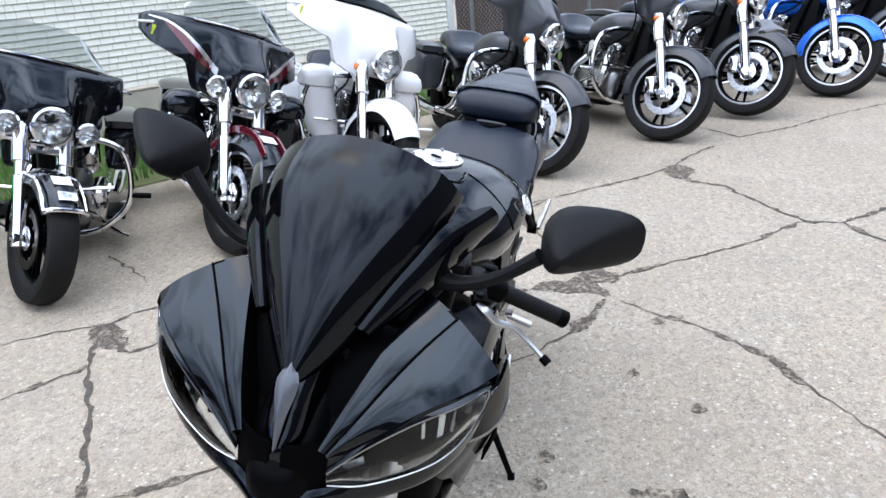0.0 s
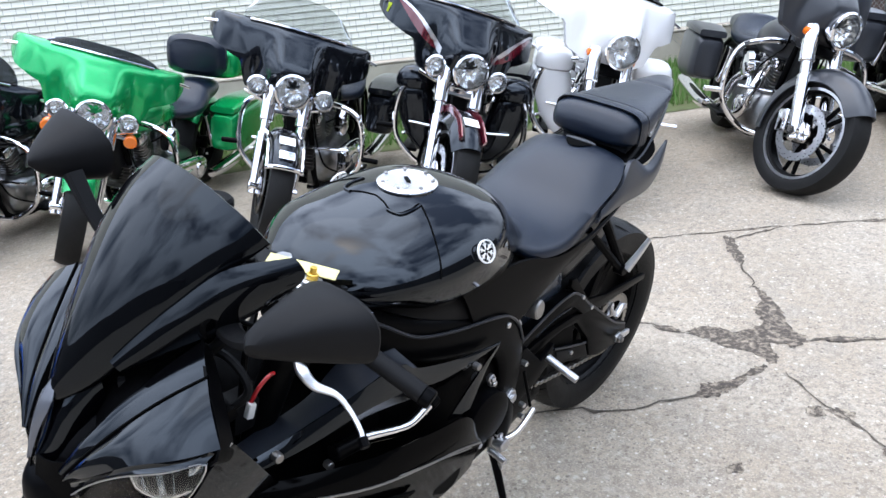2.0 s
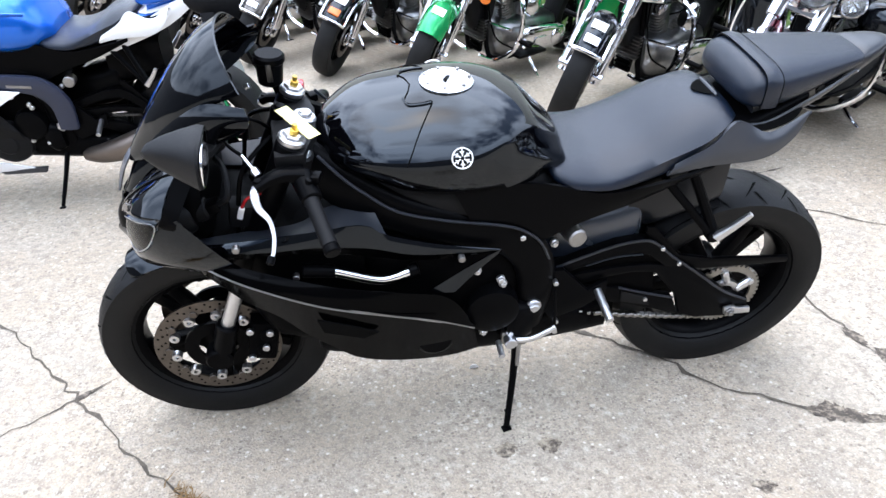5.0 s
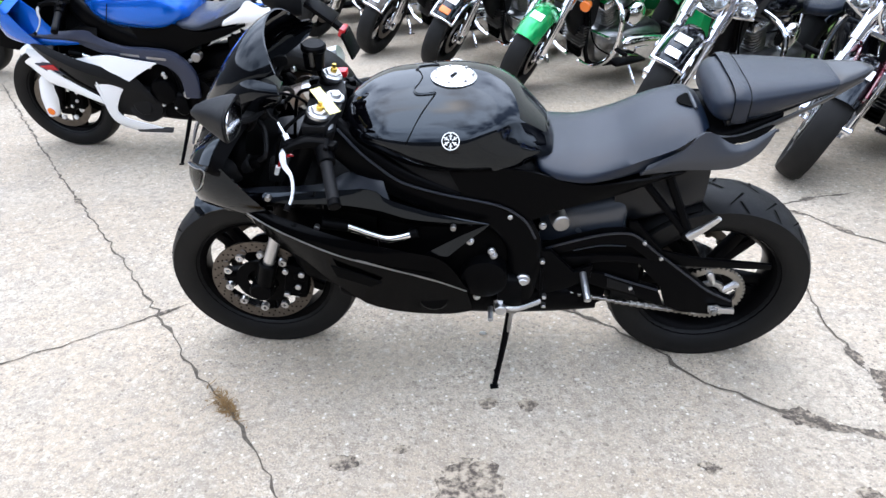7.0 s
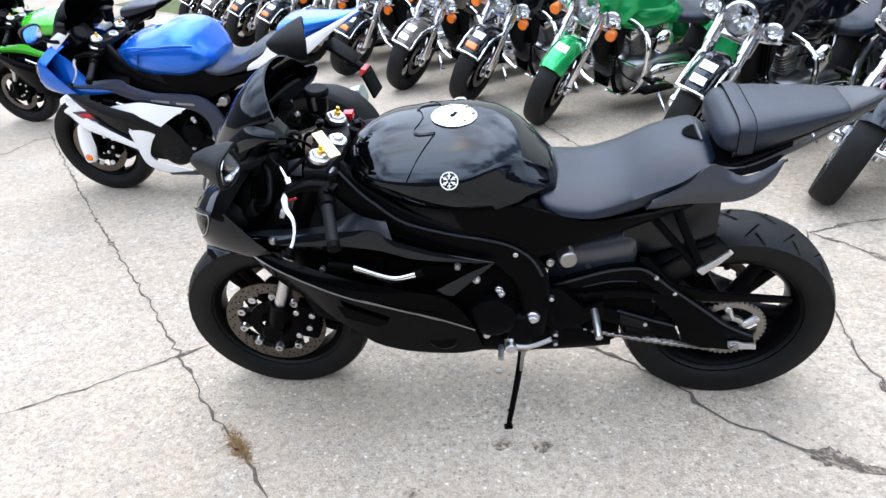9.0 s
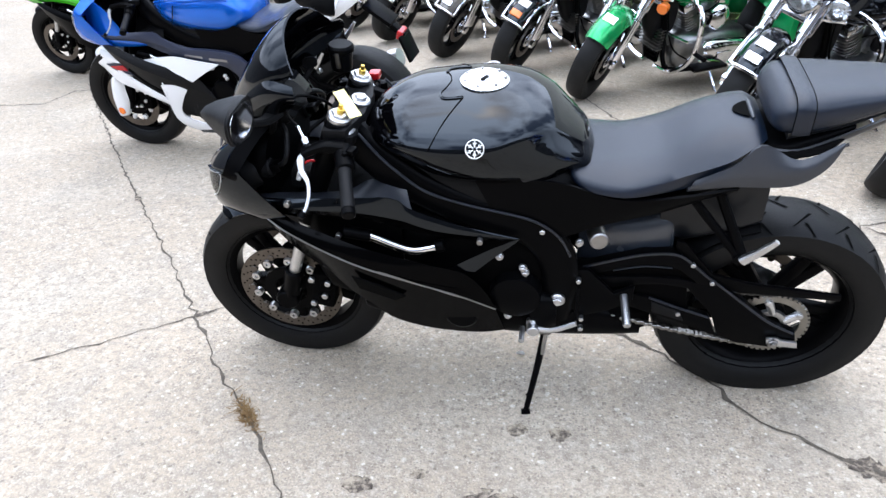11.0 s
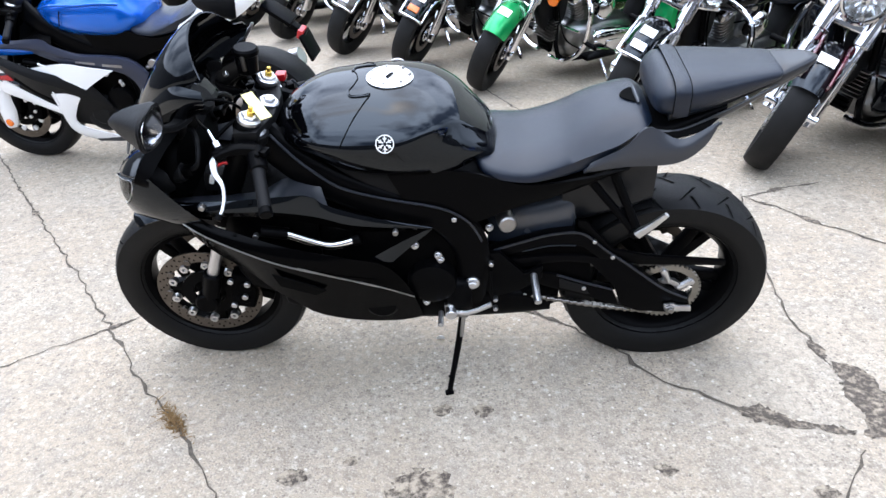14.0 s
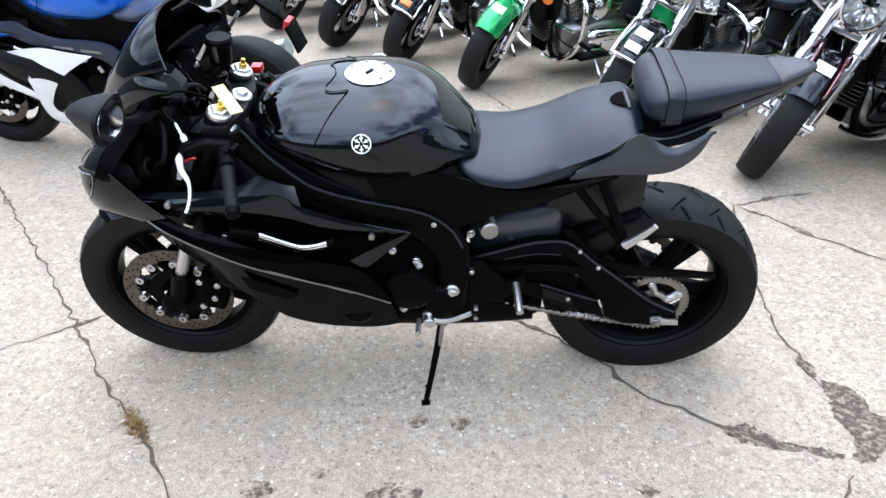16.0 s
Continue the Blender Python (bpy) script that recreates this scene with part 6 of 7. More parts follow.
    for k, (mat, off, wide) in enumerate(s.get("stripe", ())):
        for sg in (-1, 1):
            band = []
            for i in range(25):
                q = i / 24
                a = 0.96 - (0.64 if k == 0 else 0.52) * q - (0.10 if k else 0.0)
                mid = 0.235 - 0.19 * max(0.0, (0.86 - a) / 0.54) ** 1.5
                w = (0.004 + wide * q ** 1.5) if k == 0 else wide * math.sin(math.pi * q) ** 0.8
                ring = []
                for z in (mid + off - (0 if k else w), mid + off + (w if k == 0 else 0) - (w * 2 if k else 0)):
                    lo, hi = lower_edge(a), upper_edge(a)
                    ring.append(skin(sg * a, min(1.0, max(0.0, (hz + z - lo) / (hi - lo))), 0.002))
                band.append([ring[0], ring[1], ring[1] + Vector((0.004, 0, 0)), ring[0] + Vector((0.004, 0, 0))])
            P("stripe", loft(bmesh.new(), band), mat, "", fa, True)
    wh_ = s.get("wind", 0.17)
    rows = []
    for i in range(21):
        u = -1 + 2 * i / 20
        p0 = skin(u * 0.66, 1.0)
        rows.append([p0 + Vector((-0.012 + 0.45 * wh_ * v + 0.02 * v * v, -u * 0.035 * v * v, -0.012 + wh_ * v * (1 - 0.55 * abs(u) ** 3.5))) for v in (j / 5 for j in range(6))])
    back = [[p + Vector((0.004, 0, 0)) for p in r] for r in rows]
    P("windshield", loft(bmesh.new(), [r + b[::-1] for r, b in zip(rows, back)]), s.get("shield", SMOKE), "smoked fairing windshield" if s.get("shield", SMOKE) is SMOKE else "clear fairing windshield", steer=True)
    P("windshield_trim", tube([skin(u * 0.58, 1.0) + Vector((-0.016, 0, 0.0)) for u in (-1, -0.6, -0.2, 0.2, 0.6, 1)], 0.007, 8, 4), CHROME if s.get("spots", True) else SATIN, "", fa, True)
    for sg in (-1, 1):
        hb_ = P("handlebar", joined(tube([(0.44, sg * 0.1, 1.02), (0.46, sg * 0.28, 1.08), (0.56, sg * 0.42, 1.05)], 0.0125, 10, 4), tube([(0.49, sg * 0.34, 1.075), (0.58, sg * 0.44, 1.045)], 0.019, 10, 2)), CHROME, "", steer=True)
        P("control_lever", tube([(0.43, sg * 0.30, 1.085), (0.44, sg * 0.38, 1.08), (0.50, sg * 0.50, 1.05)], [0.012, 0.009, 0.008], 8, 3), CHROME, "", hb_, True)
    if s.get("tagged"):
        P("hang_tag", block((0.004, 0.035, 0.05), pose(0.44, 0.43, 1.03, 0, 0, 10), 0.001), LIME, "lime paper tag", steer=True)
    # frame, engine
    for sg in (-1, 1):
        P("engine_guard", tube([(0.46, sg * 0.06, 0.20), (0.45, sg * 0.22, 0.23), (0.45, sg * 0.36, 0.36), (0.46, sg * 0.385, 0.52), (0.47, sg * 0.34, 0.68), (0.48, sg * 0.20, 0.735), (0.48, sg * 0.05, 0.74)], 0.0165, 10, 5), s.get("guard", CHROME), "chrome engine guard hoop")
        if lowers:
            shell = [oval((x, sg * y, z), (1, 0, 0), (0, 1, 0), dx, dy, 2.6, 24) for x, y, z, dx, dy in ((0.53, 0.17, 0.27, 0.03, 0.03), (0.53, 0.19, 0.30, 0.05, 0.065), (0.535, 0.225, 0.38, 0.06, 0.10), (0.535, 0.255, 0.48, 0.065, 0.115), (0.53, 0.275, 0.57, 0.07, 0.115), (0.53, 0.285, 0.64, 0.075, 0.108), (0.53, 0.288, 0.66, 0.07, 0.10))]
            shield = P("lower_fairing", loft(bmesh.new(), shell), s["paint"], "rounded leg shield")
            pod = [oval((x, sg * y, z), (1, 0, 0), (0, 1, 0), dx, dy, 2.3, 24) for x, y, z, dx, dy in ((0.525, 0.288, 0.662, 0.07, 0.10), (0.52, 0.29, 0.675, 0.085, 0.115), (0.515, 0.29, 0.71, 0.09, 0.118), (0.515, 0.288, 0.75, 0.082, 0.108), (0.52, 0.285, 0.78, 0.062, 0.085), (0.525, 0.282, 0.795, 0.03, 0.045))]
            P("glove_pod", loft(bmesh.new(), pod), s["paint"], "", shield)
    for sg in (-1, 1):
        P("down_tube", joined(*[tube([(0.36, sg * 0.05, 0.86), (0.44, sg * 0.08, 0.50), (0.50, sg * 0.10, 0.22), (0.70, sg * 0.13, 0.17), (1.25, sg * 0.13, 0.17)], 0.018, 8, 3)]), SATIN, "black frame tube")
    eng = P("crankcase", body([(0.55, 0.06, 0.20, 0.30, 0.40), (0.60, 0.14, 0.17, 0.29, 0.43), (0.75, 0.17, 0.16, 0.28, 0.44), (0.95, 0.17, 0.16, 0.28, 0.44), (1.15, 0.15, 0.17, 0.28, 0.42), (1.25, 0.10, 0.19, 0.28, 0.38)], 3.5, 22, 3), s.get("engine", CASE2), "V-twin engine case")
    for z in (0.22, 0.26, 0.30):
        P("case_rib", tube([(0.575, -0.10, z), (0.565, 0.0, z), (0.575, 0.10, z)], 0.006, 6, 3), CASE2, "", eng)
    for tilt, x0 in ((-22, 0.73), (22, 0.85)):
        M = pose(x0, 0, 0.42, 0, tilt, 0)
        rings = []
        for i in range(9):
            for dz, a in ((0.0, 0.056), (0.007, 0.056), (0.007, 0.072), (0.019, 0.072), (0.019, 0.056)):
                rings.append([M @ q for q in oval((0, 0, i * 0.0205 + dz), (1, 0, 0), (0, 1, 0), a, a * 1.1, 4.0, 16)])
        cy = loft(bmesh.new(), rings)
        P("cylinder", cy, CASE2, "finned cylinder", eng)
        P("rocker_cover", block((0.15, 0.16, 0.07), M @ Matrix.Translation((0, 0, 0.21)), 0.02), CHROME, "chrome rocker cover", eng)
        for k in (-0.035, 0.035):
            P("pushrod_tube", rod((x0 + k * 0.4, 0.13, 0.36), M @ Vector((k, 0.10, 0.19)), 0.011, n=10), CHROME, "", eng)
    P("horn_cover", body([(0.74, 0.03, 0.50, 0.55, 0.60, -0.16), (0.79, 0.045, 0.46, 0.55, 0.64, -0.16), (0.85, 0.045, 0.46, 0.55, 0.64, -0.16), (0.90, 0.03, 0.50, 0.55, 0.60, -0.16)], 2.6, 16, 2), CHROME, "chrome horn cover", eng)
    for k in range(7):
        P("cooler_fin", block((0.05, 0.20, 0.006), pose(0.425, 0, 0.34 + 0.022 * k, 0, -10, 0), 0.0), CASE2, "", eng)
    P("cam_cover", joined(spun([(0.0, 0.195), (0.05, 0.195), (0.075, 0.18), (0.08, 0.15)], 26, (0.78, 0, 0.30))), CHROME, "chrome cam cover", eng)
    P("air_cleaner", joined(spun([(0.0, 0.215), (0.05, 0.213), (0.075, 0.20), (0.08, 0.17), (0.06, 0.13)], 26, (0.79, 0, 0.56))), CHROME, "round chrome air cleaner", eng)
    P("primary_cover", body([(0.72, 0.04, 0.22, 0.29, 0.37, -0.19), (0.78, 0.05, 0.18, 0.29, 0.40, -0.19), (1.0, 0.05, 0.18, 0.28, 0.39, -0.19), (1.18, 0.05, 0.20, 0.28, 0.36, -0.19), (1.24, 0.03, 0.24, 0.28, 0.32, -0.19)], 2.8, 20, 3), CHROME if s.get("spots", True) else SATIN, "primary drive cover", eng)
    for k in range(5):
        a = 2 * math.pi * k / 5
        P("cover_bolt", rod((0.78 + 0.062 * math.cos(a), 0.184, 0.30 + 0.062 * math.sin(a)), (0.78 + 0.062 * math.cos(a), 0.194, 0.30 + 0.062 * math.sin(a)), 0.008, n=8), STEEL, "", eng)
        P("cover_bolt", rod((0.80 + 0.10 * k, -0.235, 0.372), (0.80 + 0.10 * k, -0.246, 0.372), 0.008, n=8), STEEL, "", eng)
    P("derby_cover", spun([(0.0, -0.258), (0.045, -0.256), (0.058, -0.248), (0.060, -0.22)], 26, (1.10, 0, 0.285)), CHROME, "round chrome derby cover", eng)
    P("inspection_cover", block((0.13, 0.012, 0.055), pose(0.90, -0.245, 0.295), 0.005), CHROME, "", eng)
    P("oil_filter", rod((0.50, 0.03, 0.285), (0.56, 0.03, 0.285), 0.038, n=20), CHROME, "chrome oil filter", eng)
    comb = [(0.485, 0.225), (0.485, 0.305)]
    for k in range(6):
        comb += [(0.462 if k % 2 else 0.438, 0.305 - 0.0145 * k), (0.462 if k % 2 else 0.438, 0.2935 - 0.0145 * k)]
    P("regulator", slab(comb, -0.05, 0.05, 0.0), SATIN, "finned black regulator", eng)
    P("spark_lead", tube([(0.70, -0.09, 0.56), (0.72, -0.15, 0.60), (0.79, -0.16, 0.66), (0.80, -0.08, 0.70)], 0.0055, 8, 5), SATIN, "", eng)
    P("throttle_cable", tube([(0.44, 0.16, 1.0), (0.40, 0.12, 0.86), (0.46, 0.10, 0.72), (0.66, 0.11, 0.62), (0.76, 0.12, 0.56)], 0.006, 8, 5), SATIN, "", eng)
    P("clutch_cable", tube([(0.44, -0.18, 1.0), (0.38, -0.13, 0.84), (0.42, -0.10, 0.60), (0.50, -0.14, 0.36), (0.66, -0.19, 0.26)], 0.006, 8, 5), SATIN, "", eng)
    P("frame_cross_tube", tube([(0.46, -0.30, 0.47), (0.455, 0.0, 0.455), (0.46, 0.30, 0.47)], 0.009, 8, 3), s.get("guard", CHROME))
    for sg in (-1, 1):
        P("highway_peg", rod((0.455, sg * 0.385, 0.43), (0.45, sg * 0.49, 0.43), 0.016, n=12), SATIN if s.get("spots", True) else CHROME, "")
    P("gear_lever", tube([(0.78, -0.32, 0.30), (0.66, -0.33, 0.33), (0.56, -0.335, 0.36), (0.54, -0.38, 0.36)], 0.009, 8, 4), CHROME, "chrome gear lever")
    P("brake_pedal", tube([(0.80, 0.30, 0.27), (0.66, 0.31, 0.33), (0.56, 0.31, 0.37), (0.54, 0.35, 0.37)], 0.010, 8, 4), CHROME, "chrome brake pedal")
    P("exhaust_pipe", joined(tube([(0.67, 0.12, 0.52), (0.60, 0.17, 0.44), (0.63, 0.19, 0.30), (0.80, 0.20, 0.24), (1.20, 0.22, 0.22), (1.35, 0.24, 0.22)], 0.028, 12, 4), tube([(0.92, 0.12, 0.52), (1.0, 0.18, 0.42), (1.04, 0.20, 0.30), (1.15, 0.21, 0.24)], 0.026, 12, 4)), CHROME, "chrome exhaust pipe")
    for sg in (-1, 1):
        P("muffler", tube([(1.25, sg * 0.25, 0.21), (1.40, sg * 0.27, 0.215), (1.85, sg * 0.28, 0.24), (2.05, sg * 0.28, 0.25)], [0.035, 0.045, 0.045, 0.04], 16, 3), CHROME, "chrome muffler")
        P("floorboard", block((0.30, 0.10, 0.025), pose(0.70, sg * 0.30, 0.27), 0.01), SATIN, "rider floorboard")
        P("shock", rod((1.52, sg * 0.14, 0.34), (1.42, sg * 0.14, 0.60), 0.03), CHROME)
        bag = P("saddlebag", body([(1.32, 0.05, 0.40, 0.50, 0.58, sg * 0.29), (1.36, 0.095, 0.36, 0.50, 0.64, sg * 0.30), (1.60, 0.11, 0.33, 0.50, 0.665, sg * 0.30), (1.88, 0.10, 0.34, 0.50, 0.655, sg * 0.29), (1.96, 0.06, 0.38, 0.50, 0.62, sg * 0.28)], 5.0, 26, 3), s.get("bags", s["paint"]), "hard saddlebag")
        P("bag_lid", body([(1.335, 0.09, 0.645, 0.665, 0.69, sg * 0.30), (1.60, 0.112, 0.655, 0.68, 0.715, sg * 0.30), (1.94, 0.085, 0.645, 0.67, 0.70, sg * 0.29)], 5.0, 20, 3), s.get("bags", s["paint"]), "", bag)
    # tank, seats
    tk = P("fuel_tank", body([(0.46, 0.05, 0.68, 0.76, 0.82), (0.52, 0.11, 0.64, 0.74, 0.85), (0.65, 0.155, 0.62, 0.73, 0.865), (0.82, 0.155, 0.62, 0.72, 0.85), (0.98, 0.12, 0.62, 0.70, 0.80), (1.08, 0.07, 0.63, 0.68, 0.74)], 2.4, 28, 3), s["paint"], s.get("tank_label", ""))
    P("tank_console", block((0.30, 0.05, 0.02), pose(0.78, 0, 0.858, 0, 6, 0), 0.008), CHROME if s.get("spots", True) else SATIN, "", tk)
    P("seat", body([(0.98, 0.09, 0.64, 0.68, 0.72), (1.08, 0.16, 0.62, 0.67, 0.72), (1.22, 0.20, 0.61, 0.68, 0.735), (1.36, 0.19, 0.63, 0.71, 0.80), (1.42, 0.17, 0.66, 0.74, 0.83), (1.60, 0.15, 0.68, 0.75, 0.82), (1.75, 0.10, 0.69, 0.74, 0.79)], 2.6, 26, 3), VINYL, "black stitched touring seat")
    P("rear_mudguard", arc_strip((1.61, 0, R0), 0.37, -15, 140, 0.10, 0.006, 22, 0.05), s["paint"])
    rw = add_wheel("rear_wheel", (1.61, 0, R0), 0.21, 0.13, root, s.get("wheel", SATIN), "", 5, 0.05, 0.016, 0.16)
    P("tyre", tyre((1.61, 0, R0), R0, 0.16, 0.21), TYRE2, "", rw)
    if pack:
        tp = P("tour_pack", body([(1.62, 0.20, 0.84, 0.92, 1.02), (1.66, 0.27, 0.82, 0.92, 1.06), (1.85, 0.29, 0.81, 0.92, 1.08), (2.02, 0.26, 0.82, 0.92, 1.06), (2.08, 0.18, 0.85, 0.92, 1.02)], 4.0, 28, 3), s["paint"], "top box behind the seat")
        P("backrest", body([(1.54, 0.18, 0.88, 0.98, 1.10), (1.58, 0.23, 0.84, 0.98, 1.13), (1.63, 0.22, 0.86, 0.98, 1.12)], 3.5, 22, 3), VINYL, "black passenger backrest", tp)
    P("side_stand", joined(tube([(0.86, -0.16, 0.19), (0.84, -0.28, 0.10), (0.80, -0.36, 0.075)], [0.015, 0.012, 0.011], 8, 3), block((0.07, 0.035, 0.01), pose(0.80, -0.375, 0.068, -10), 0.003)), CHROME, "side stand")
    return root


# ---- place ----
CONE = material("dark_grey_tail_cone", (0.013, 0.0145, 0.018), 0.3, 0, 0, 0.15, 8, spec=0.5)
HUMP = material("dark_shock_cover", (0.024, 0.030, 0.041), 0.26, 0, 0, 0.15, 8, spec=0.75)
FENDER = material("dark_inner_mudguard", (0.006, 0.007, 0.009), 0.3, 0, 0, 0.2, 9, 0.05, 700, spec=0.28)
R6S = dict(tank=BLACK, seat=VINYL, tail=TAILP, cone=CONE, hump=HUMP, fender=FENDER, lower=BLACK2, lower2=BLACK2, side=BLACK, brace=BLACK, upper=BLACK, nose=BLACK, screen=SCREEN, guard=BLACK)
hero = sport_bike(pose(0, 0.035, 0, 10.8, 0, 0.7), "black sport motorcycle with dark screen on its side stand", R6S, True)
BLU = dict(tank=BLUE, seat=VINYL, pillion=BLUE, tail=WHITEC, cone=BLUE, lower=MATTE, lower2=MATTE, side=NAVY, muffler=CAN, brace=NAVY, upper=BLUE, nose=BLUE, screen=SATIN, guard=WHITEC, tank_label="bright blue fuel tank", tank_st=[(-0.36, 0.05, 0.80, 0.84, 0.86), (-0.33, 0.10, 0.76, 0.83, 0.885), (-0.24, 0.16, 0.74, 0.83, 0.93), (-0.12, 0.195, 0.72, 0.83, 0.965), (-0.01, 0.21, 0.72, 0.83, 0.988), (0.07, 0.205, 0.72, 0.83, 0.985), (0.13, 0.185, 0.73, 0.83, 0.957), (0.175, 0.145, 0.75, 0.82, 0.89), (0.205, 0.10, 0.76, 0.80, 0.84)], cap_z=0.978, tail_label="white tail fairing", lower_label="black lower fairing", side_label="blue side fairing", upper_label="blue upper fairing", screen_label="dark windscreen", guard_label="white front mudguard")
bx, by = -1.697, 1.889
blue_bike = sport_bike(pose(bx, by, ground_z(bx, by), 9, 0, -6) @ Matrix.Scale(1.04, 4), "blue and white sport motorcycle on its side stand", BLU)
KAW = dict(tank=KAWA, seat=VINYL, tail=SATIN, lower=SATIN, lower2=SATIN, side=KAWA, brace=SATIN, upper=KAWA, nose=KAWA, screen=SATIN, guard=SATIN, tank_label="lime green fuel tank", tail_label="black tail fairing", lower_label="black lower fairing", side_label="green side fairing", upper_label="green upper fairing", screen_label="dark windscreen", guard_label="black front mudguard")
kx, ky = -3.5, 3.65
green_bike = sport_bike(pose(kx, ky, ground_z(kx, ky), 9, 0, -6), "lime green and black sport motorcycle on its side stand", KAW)

YAW, LEANB = 37.0, 12.0


def spot(x, y, yaw=YAW):
    return pose(x, y, ground_z(x, y) + 0.004, LEANB, 0, yaw)


GRN = dict(wind=0.06, steer=32, paint=GREENP, tip=None, fairing_label="bright green batwing fairing", tank_label="green fuel tank", f0=-5, f1=138)
BLK = dict(shield=CLEAR, steer=26, signals="none", paint=TOURB, tip=CHROME, fairing_label="gloss black batwing fairing", tank_label="black fuel tank")
WIN = dict(shield=CLEAR, steer=26, signals="none", paint=TOURB, bright_rim=True, stripe=[(ALU, 0.0, 0.018), (WINE, -0.008, 0.030)], fairing_label="black fairing with wine red and silver stripe", tagged=True)
WHT = dict(steer=22, sticker=False, signals="small", f1=146, paint=WHITEC, spots=False, fairing_label="white batwing fairing", tagged=True, shield=SMOKE, wind=0.07)
GRY = dict(steer=28, sticker=False, signals="small", f1=146, paint=GREYP, spots=False, bright_rim=True, rim=0.24, fairing_label="charcoal batwing fairing", wind=0.06, guard=CHROME)
BK2 = dict(steer=30, sticker=False, signals="small", f1=146, paint=GREYP, spots=False, bright_rim=True, rim=0.24, fairing_label="black batwing fairing", wind=0.06)
BLH = dict(steer=30, sticker=False, signals="small", f1=146, paint=BLUE, spots=False, bright_rim=True, rim=0.24, fairing_label="blue batwing fairing", wind=0.06)
PEW = dict(steer=32, paint=BROWNP, tip=CHROME, fairing_label="pewter brown batwing fairing")
BKO = dict(steer=32, paint=TOURB, tip=ORANGE, fairing_label="gloss black batwing fairing")
touring_bike(spot(0.158, 3.24), "bright green touring motorcycle with top box, fork turned", GRN, pack=True)
touring_bike(spot(0.943, 2.366), "gloss black touring motorcycle with chrome mudguard trim", BLK)
touring_bike(spot(1.568, 1.616), "black and wine red touring motorcycle with leg shields", WIN, lowers=True)
touring_bike(spot(2.22, 1.08), "white touring motorcycle with leg shields", WHT, lowers=True)
touring_bike(spot(2.905, 0.22), "charcoal touring motorcycle with hard saddlebags", GRY)
b6 = touring_bike(spot(3.74, -0.55), "black touring motorcycle with bright rimmed wheels", BK2)
copy_thing(b6, spot(4.46, -1.20))
touring_bike(spot(5.13, -1.90), "bright blue touring motorcycle with bright rimmed wheels", BLH)
copy_thing(b6, spot(5.80, -2.57))
b0 = touring_bike(spot(-0.44, 3.95), "gloss black touring motorcycle with orange mudguard lamp", BKO)
bm1 = touring_bike(spot(-1.06, 4.55), "pewter brown touring motorcycle with chrome trim", PEW)
for i in range(6):
    x, y = -1.68 - 0.61 * i, 5.18 + 0.64 * i
    copy_thing(b0 if i % 3 != 1 else bm1, spot(x, y))

# ---- ground and wall ----
CONCRETE = concrete()
GRASS = material("grass", (0.085, 0.20, 0.028), 0.8, 0, 0, 0.5, 30, 0.5, 200)
SIDING = material("white_siding", (0.80, 0.775, 0.67), 0.55, 0, 0, 0.1, 5, 0.2, 120)
FOUND = material("foundation_concrete", (0.40, 0.365, 0.29), 0.9, 0, 0, 0.3, 6, 0.4, 120)
bm = bmesh.new()
xs = [-400, -60] + [-14 + 0.4 * i for i in range(75)] + [60, 400]
ys = [-400, -60] + [-10 + 0.4 * i for i in range(60)] + [60, 400]
grid = [[bm.verts.new((x, y, ground_z(x, y))) for y in ys] for x in xs]
for i in range(len(xs) - 1):
    for j in range(len(ys) - 1):
        bm.faces.new((grid[i][j], grid[i + 1][j], grid[i + 1][j + 1], grid[i][j + 1]))
gr = part("ground", bm, CONCRETE, None, "light grey cracked concrete lot")
tagged(gr, category="ground", kind="structure")
# building along the wall line
WD, WN = Vector((0.78, -0.626, 0)).normalized(), Vector((0.626, 0.78, 0)).normalized()
W0 = Vector((8.43, 2.23, 0))
Z0 = -0.16


def wall_pose():
    m = Matrix.Identity(4)
    m.col[0][:3], m.col[1][:3], m.col[2][:3], m.col[3][:3] = -WD, -WN, (0, 0, 1), (*W0, 1)[:3]
    return m


bm = bmesh.new()
block((22, 0.25, 0.46), Matrix.Translation((11, -0.14, Z0 + 0.2)), 0.01, bm)
fo = part("wall_foundation", bm, FOUND, None, "grey concrete foundation wall")
fo.matrix_basis = wall_pose()
tagged(fo, category="wall", kind="structure")
wall = part("wall_north", block((22, 0.2, 4.4), Matrix.Translation((11, -0.125, 2.53)), 0.0), SIDING, None, "white shake-textured lap siding")
wall.matrix_basis = wall_pose()
tagged(wall, category="wall", kind="structure")
course = bmesh.new()
loft(course, [[(x, -0.025, 0.0), (x, 0.016, 0.0), (x, 0.018, 0.003), (x, 0.002, 0.072), (x, -0.025, 0.072)] for x in (0.07, 22.0)])
first = part("siding_course", course, SIDING, wall)
first.location = (0, 0, 0.33)
for i in range(1, 44):
    o = new("siding_course", first.data)
    o.parent, o.location = wall, (0, 0, 0.33 + 0.068 * i)
slits = bmesh.new()
rng = random.Random(11)
for i in range(34):
    x = 0.1 + rng.uniform(0, 0.1)
    while x < 11.5:
        z = 0.334 + 0.068 * i
        q = [slits.verts.new(p) for p in ((x, 0.019, z), (x + 0.006, 0.019, z), (x + 0.006, 0.0045, z + 0.064), (x, 0.0045, z + 0.064))]
        slits.faces.new(q)
        x += rng.uniform(0.07, 0.17)
part("shake_joints", slits, material("shake_joint_shadow", (0.46, 0.44, 0.38), 0.9), wall)["kind"] = "stuff"
part("corner_board", block((0.09, 0.11, 4.4), Matrix.Translation((0.02, -0.03, 2.53)), 0.006), WHITEC, wall, "white corner trim board")


